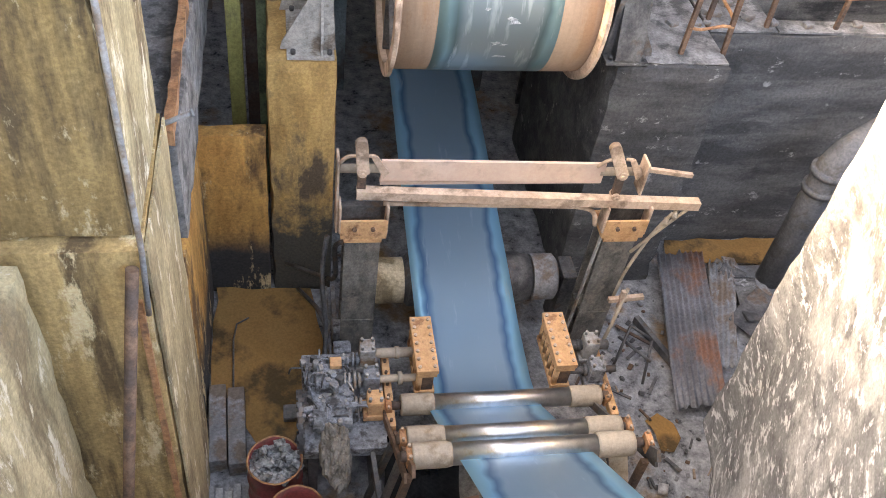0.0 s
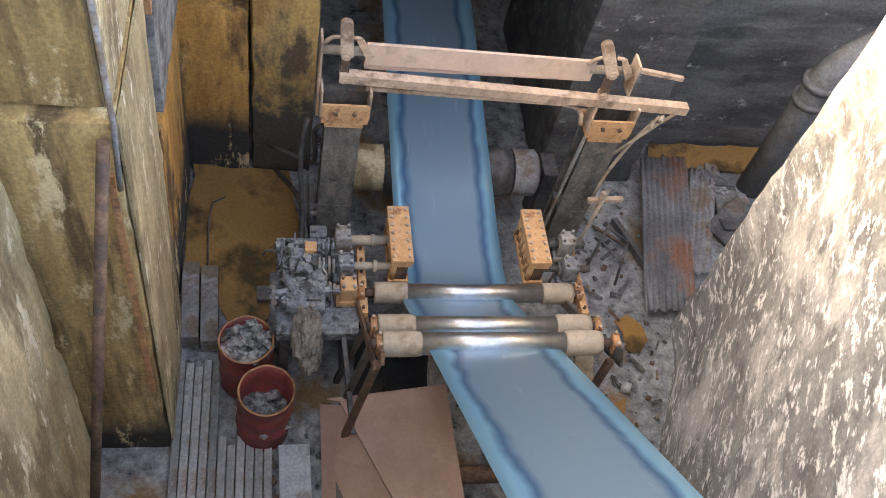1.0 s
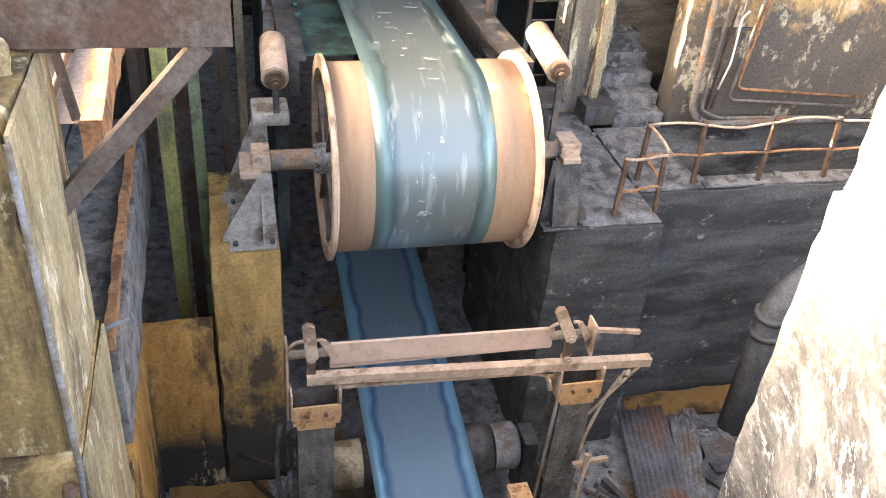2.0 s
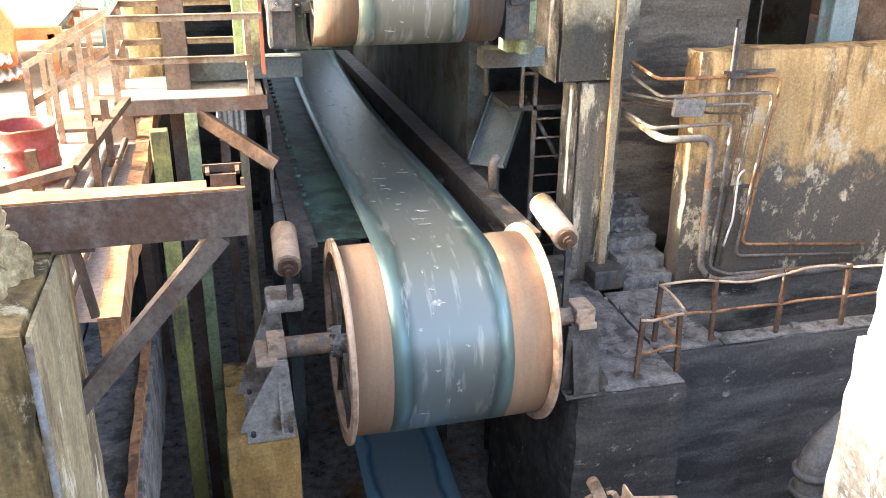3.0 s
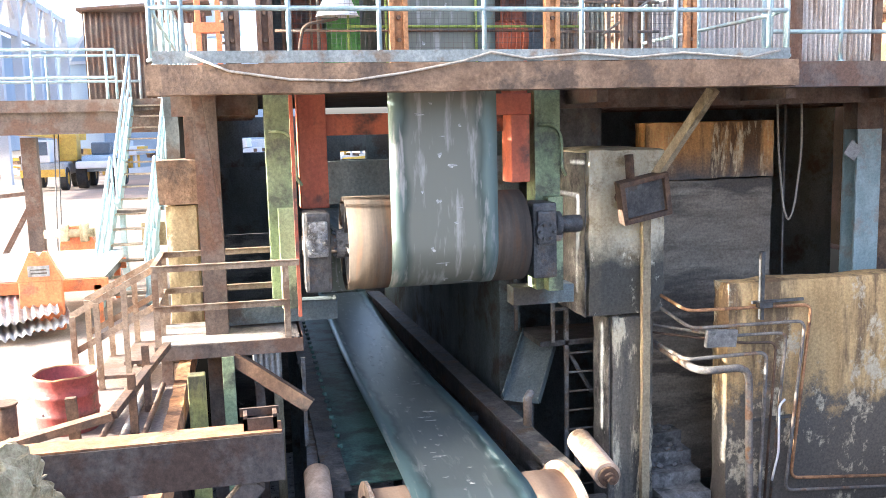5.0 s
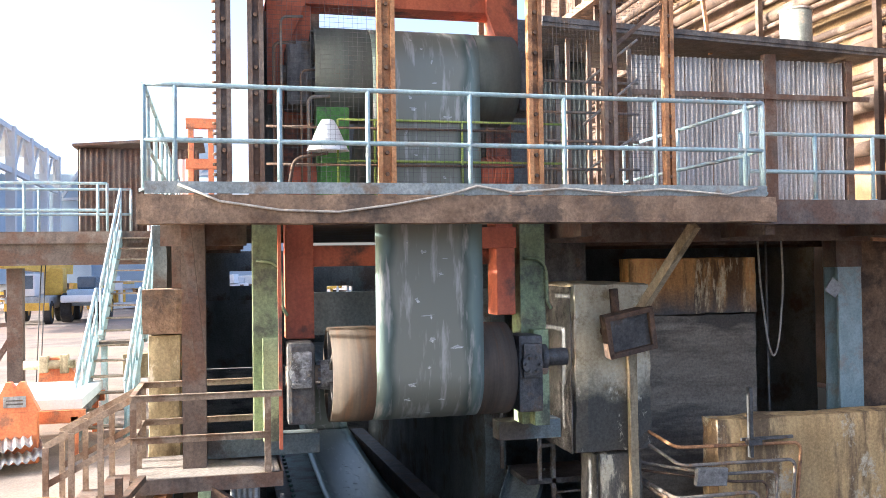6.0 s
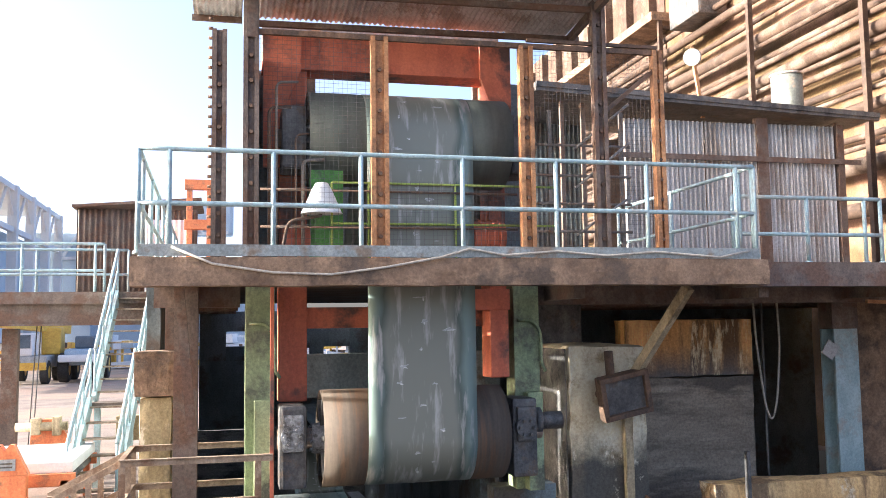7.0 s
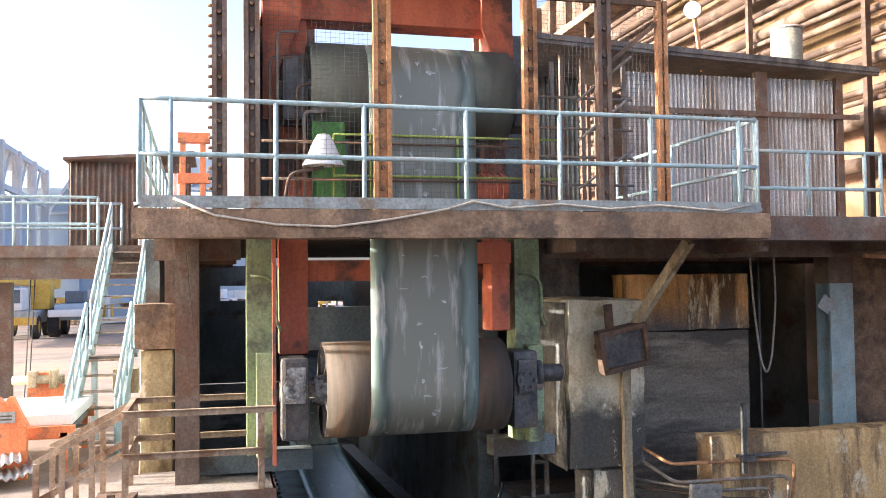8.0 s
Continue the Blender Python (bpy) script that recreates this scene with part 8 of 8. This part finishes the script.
# ---- machinery behind the mesh of the cage ----
def tower_machinery():
    t = thing("winch", (1.2, 10.3, DECK), "faded green winch cabinet behind the wire mesh", "winch")
    bm = B()
    box(bm, 0.98, 1.36, 10.2, 10.5, DECK - 0.03, 4.62, 0.02)
    part("cabinet", bm, VGREEN, t)
    bm = B()
    box(bm, 1.02, 1.32, 10.18, 10.2, 3.7, 4.5, 0.005)
    part("door", bm, VGREEN, t)
    bm = B()
    rod(bm, (0.66, 10.3, 3.78), (0.97, 10.3, 3.78), 0.17, 20)
    part("motor", bm, REDP, t)
    t = thing("gear_motor", (3.1, 10.2, DECK), "red gear motor on a dark stand", "motor")
    bm = B()
    rod(bm, (2.75, 10.25, 3.85), (3.3, 10.25, 3.85), 0.2, 22)
    part("housing", bm, REDP, t)
    bm = B()
    box(bm, 2.8, 3.25, 10.1, 10.4, DECK - 0.03, 3.68, 0.01)
    part("stand", bm, DARKS, t)
    for k in range(6):
        bm = B()
        x = 2.82 + 0.08 * k
        rod(bm, (x, 10.25, 3.85), (x + 0.02, 10.25, 3.85), 0.22, 22)
        part("cooling_fin", bm, REDP, t)
    t = thing("inner_rack", (4.3, 10.4, DECK), "dark steel rack of bars behind the mesh", "rack")
    for x in (3.72, 4.0, 4.62, 4.98):
        bm = B()
        box(bm, x - 0.025, x + 0.025, 10.38, 10.42, DECK - 0.03, 5.5)
        part("upright", bm, PIPEW, t)
    for z in (3.95, 4.3, 4.66, 5.05):
        bm = B()
        rod(bm, (3.62, 10.36, z), (5.08, 10.36, z), 0.018, 8)
        part("bar", bm, PIPEW, t)
    for za, zb in ((3.9, 4.4), (4.5, 5.1), (5.0, 5.6)):
        bm = B()
        rod(bm, (4.3, 10.30, za), (5.05, 10.30, zb), 0.016, 8)
        part("brace", bm, DUSTG, t)
    t = thing("pipe_bundle", (0.75, 10.1, DECK), "thin rusty pipes behind the wire mesh", "pipe", "pipes in the cage")
    for k, (x, z, r) in enumerate(((0.50, 5.3, 0.02), (0.58, 5.6, 0.016), (0.80, 5.0, 0.014), (0.88, 4.7, 0.02))):
        bm = B()
        tube(bm, bends([(x, 10.08, DECK - 0.03), (x, 10.08, z), (x + 0.25, 10.1, z + 0.02)], 0.08), r, 8)
        part("pipe", bm, PIPEW if k % 2 else RUST, t)
    for k, z in enumerate((3.92, 4.34)):
        bm = B()
        rod(bm, (0.40, 9.95, z), (3.40, 9.95, z), 0.014, 8)
        solo("thin_rail", bm, RUST, "thin rusty rail behind the wire mesh", "rail", "thin rails")


ground()
pit()
basin_water()
STRIP_THING = steel_strip()
FRONT, LOWD, TOPD = drums()
guide_roll((0.60, 9.12, -1.19), (0.62, 9.82, -1.05), 0.15, -1.55, "short tan guide roll on a dark bracket")
guide_roll((3.72, 8.75, -1.0), (3.78, 9.75, -0.95), 0.15, -2.85, "short tan guide roll on a dark bracket")
lower_roll()
gantry()
side_guide(1.47, 1, "rusty bolted side guide block on sleeved arms")
side_guide(3.07, -1, "rusty bolted side guide block on dark arms")
hold_down_roll(5.5, -5.47, 1.17, 3.48, "polished steel hold-down roll with worn sleeves")
hold_down_roll(4.58, -4.69, 1.07, 3.26, "polished steel hold-down roll with worn sleeves")
hold_down_roll(4.19, -4.36, 1.05, 3.19, "polished steel hold-down roll with worn sleeves")
roll_stand()
gear_drive()
barrel("barrel", -0.21, 5.05, FLOOR, 0.285, 0.88, 0.9, "red barrel brim-full of grey scrap")
barrel("barrel", -0.02, 4.42, FLOOR, 0.285, 0.88, 0.42, "red barrel with rusty orange rim, half full", lean=(0.04, 0.02))
barrel("barrel", -1.83, 9.1, 0.0, 0.29, 0.55, 0.35, "dented red barrel standing on the yard")
deck()
deck_railings()
tower()
cage()
lamp_shade()
bank_beam()
rubble_heap()
platform()
yard_edge()
stairs()
walkway()
roller_table()
vehicles()
far_yard()
terrace()
trough()
pit_clutter()
sheds()
pipe_building()
tower_machinery()


def scale_patches():
    """Thin flakes of pale scale that ride on the strip."""
    rnd = random.Random(21)
    made = []
    start = REACH[27] - 2.5
    stop = REACH[-1] - 7.6
    for k in range(260):
        s = start + (stop - start) * (k + rnd.random()) / 260
        w, l = rnd.uniform(0.010, 0.045) * rnd.choice((1, 1, 2.2)), rnd.uniform(0.008, 0.05)
        bm = B()
        top, low = [], []
        for j in range(9):
            a = j * math.tau / 9
            q = rnd.uniform(0.25, 1.2)
            top.append(bm.verts.new((w * q * math.cos(a), l * q * math.sin(a), 0.0045)))
            low.append(bm.verts.new((w * q * math.cos(a), l * q * math.sin(a), 0.0005)))
        bm.faces.new(top)
        bm.faces.new(low[::-1])
        for j in range(9):
            bm.faces.new((low[j], low[(j + 1) % 9], top[(j + 1) % 9], top[j]))
        side = rnd.gauss(-0.05, 0.2)
        made.append((part("scale_patch", bm, SCALE, STRIP_THING), s, max(-0.5, min(0.5, side))))
    return made


PATCHES = scale_patches()


def motions():
    """The drums turn with the strip, which runs away from the rolls and climbs the tower, with its scale patches."""
    speed = 0.93
    for drum, y, z, r in ((FRONT, DRUM_Y, DRUM_Z, DRUM_R), (LOWD, LOW_Y, LOW_Z, LOW_R), (TOPD, TOP_Y, TOP_Z, TOP_R)):
        turn = -math.degrees(speed / r)
        walk(drum, [(0.4 * k, pose(*drum.location, turn * 0.4 * k, 0, 0)) for k in range(21)])
    for patch, s, side in PATCHES:
        rows = []
        for k in range(33):
            p, d, n = on_way(s + speed * 0.25 * k)
            m = Matrix((Vector((1, 0, 0)), d, n)).transposed().to_4x4()
            m.translation = p + Vector((side, 0, 0))
            rows.append((0.25 * k, m))
        walk(patch, rows)


motions()
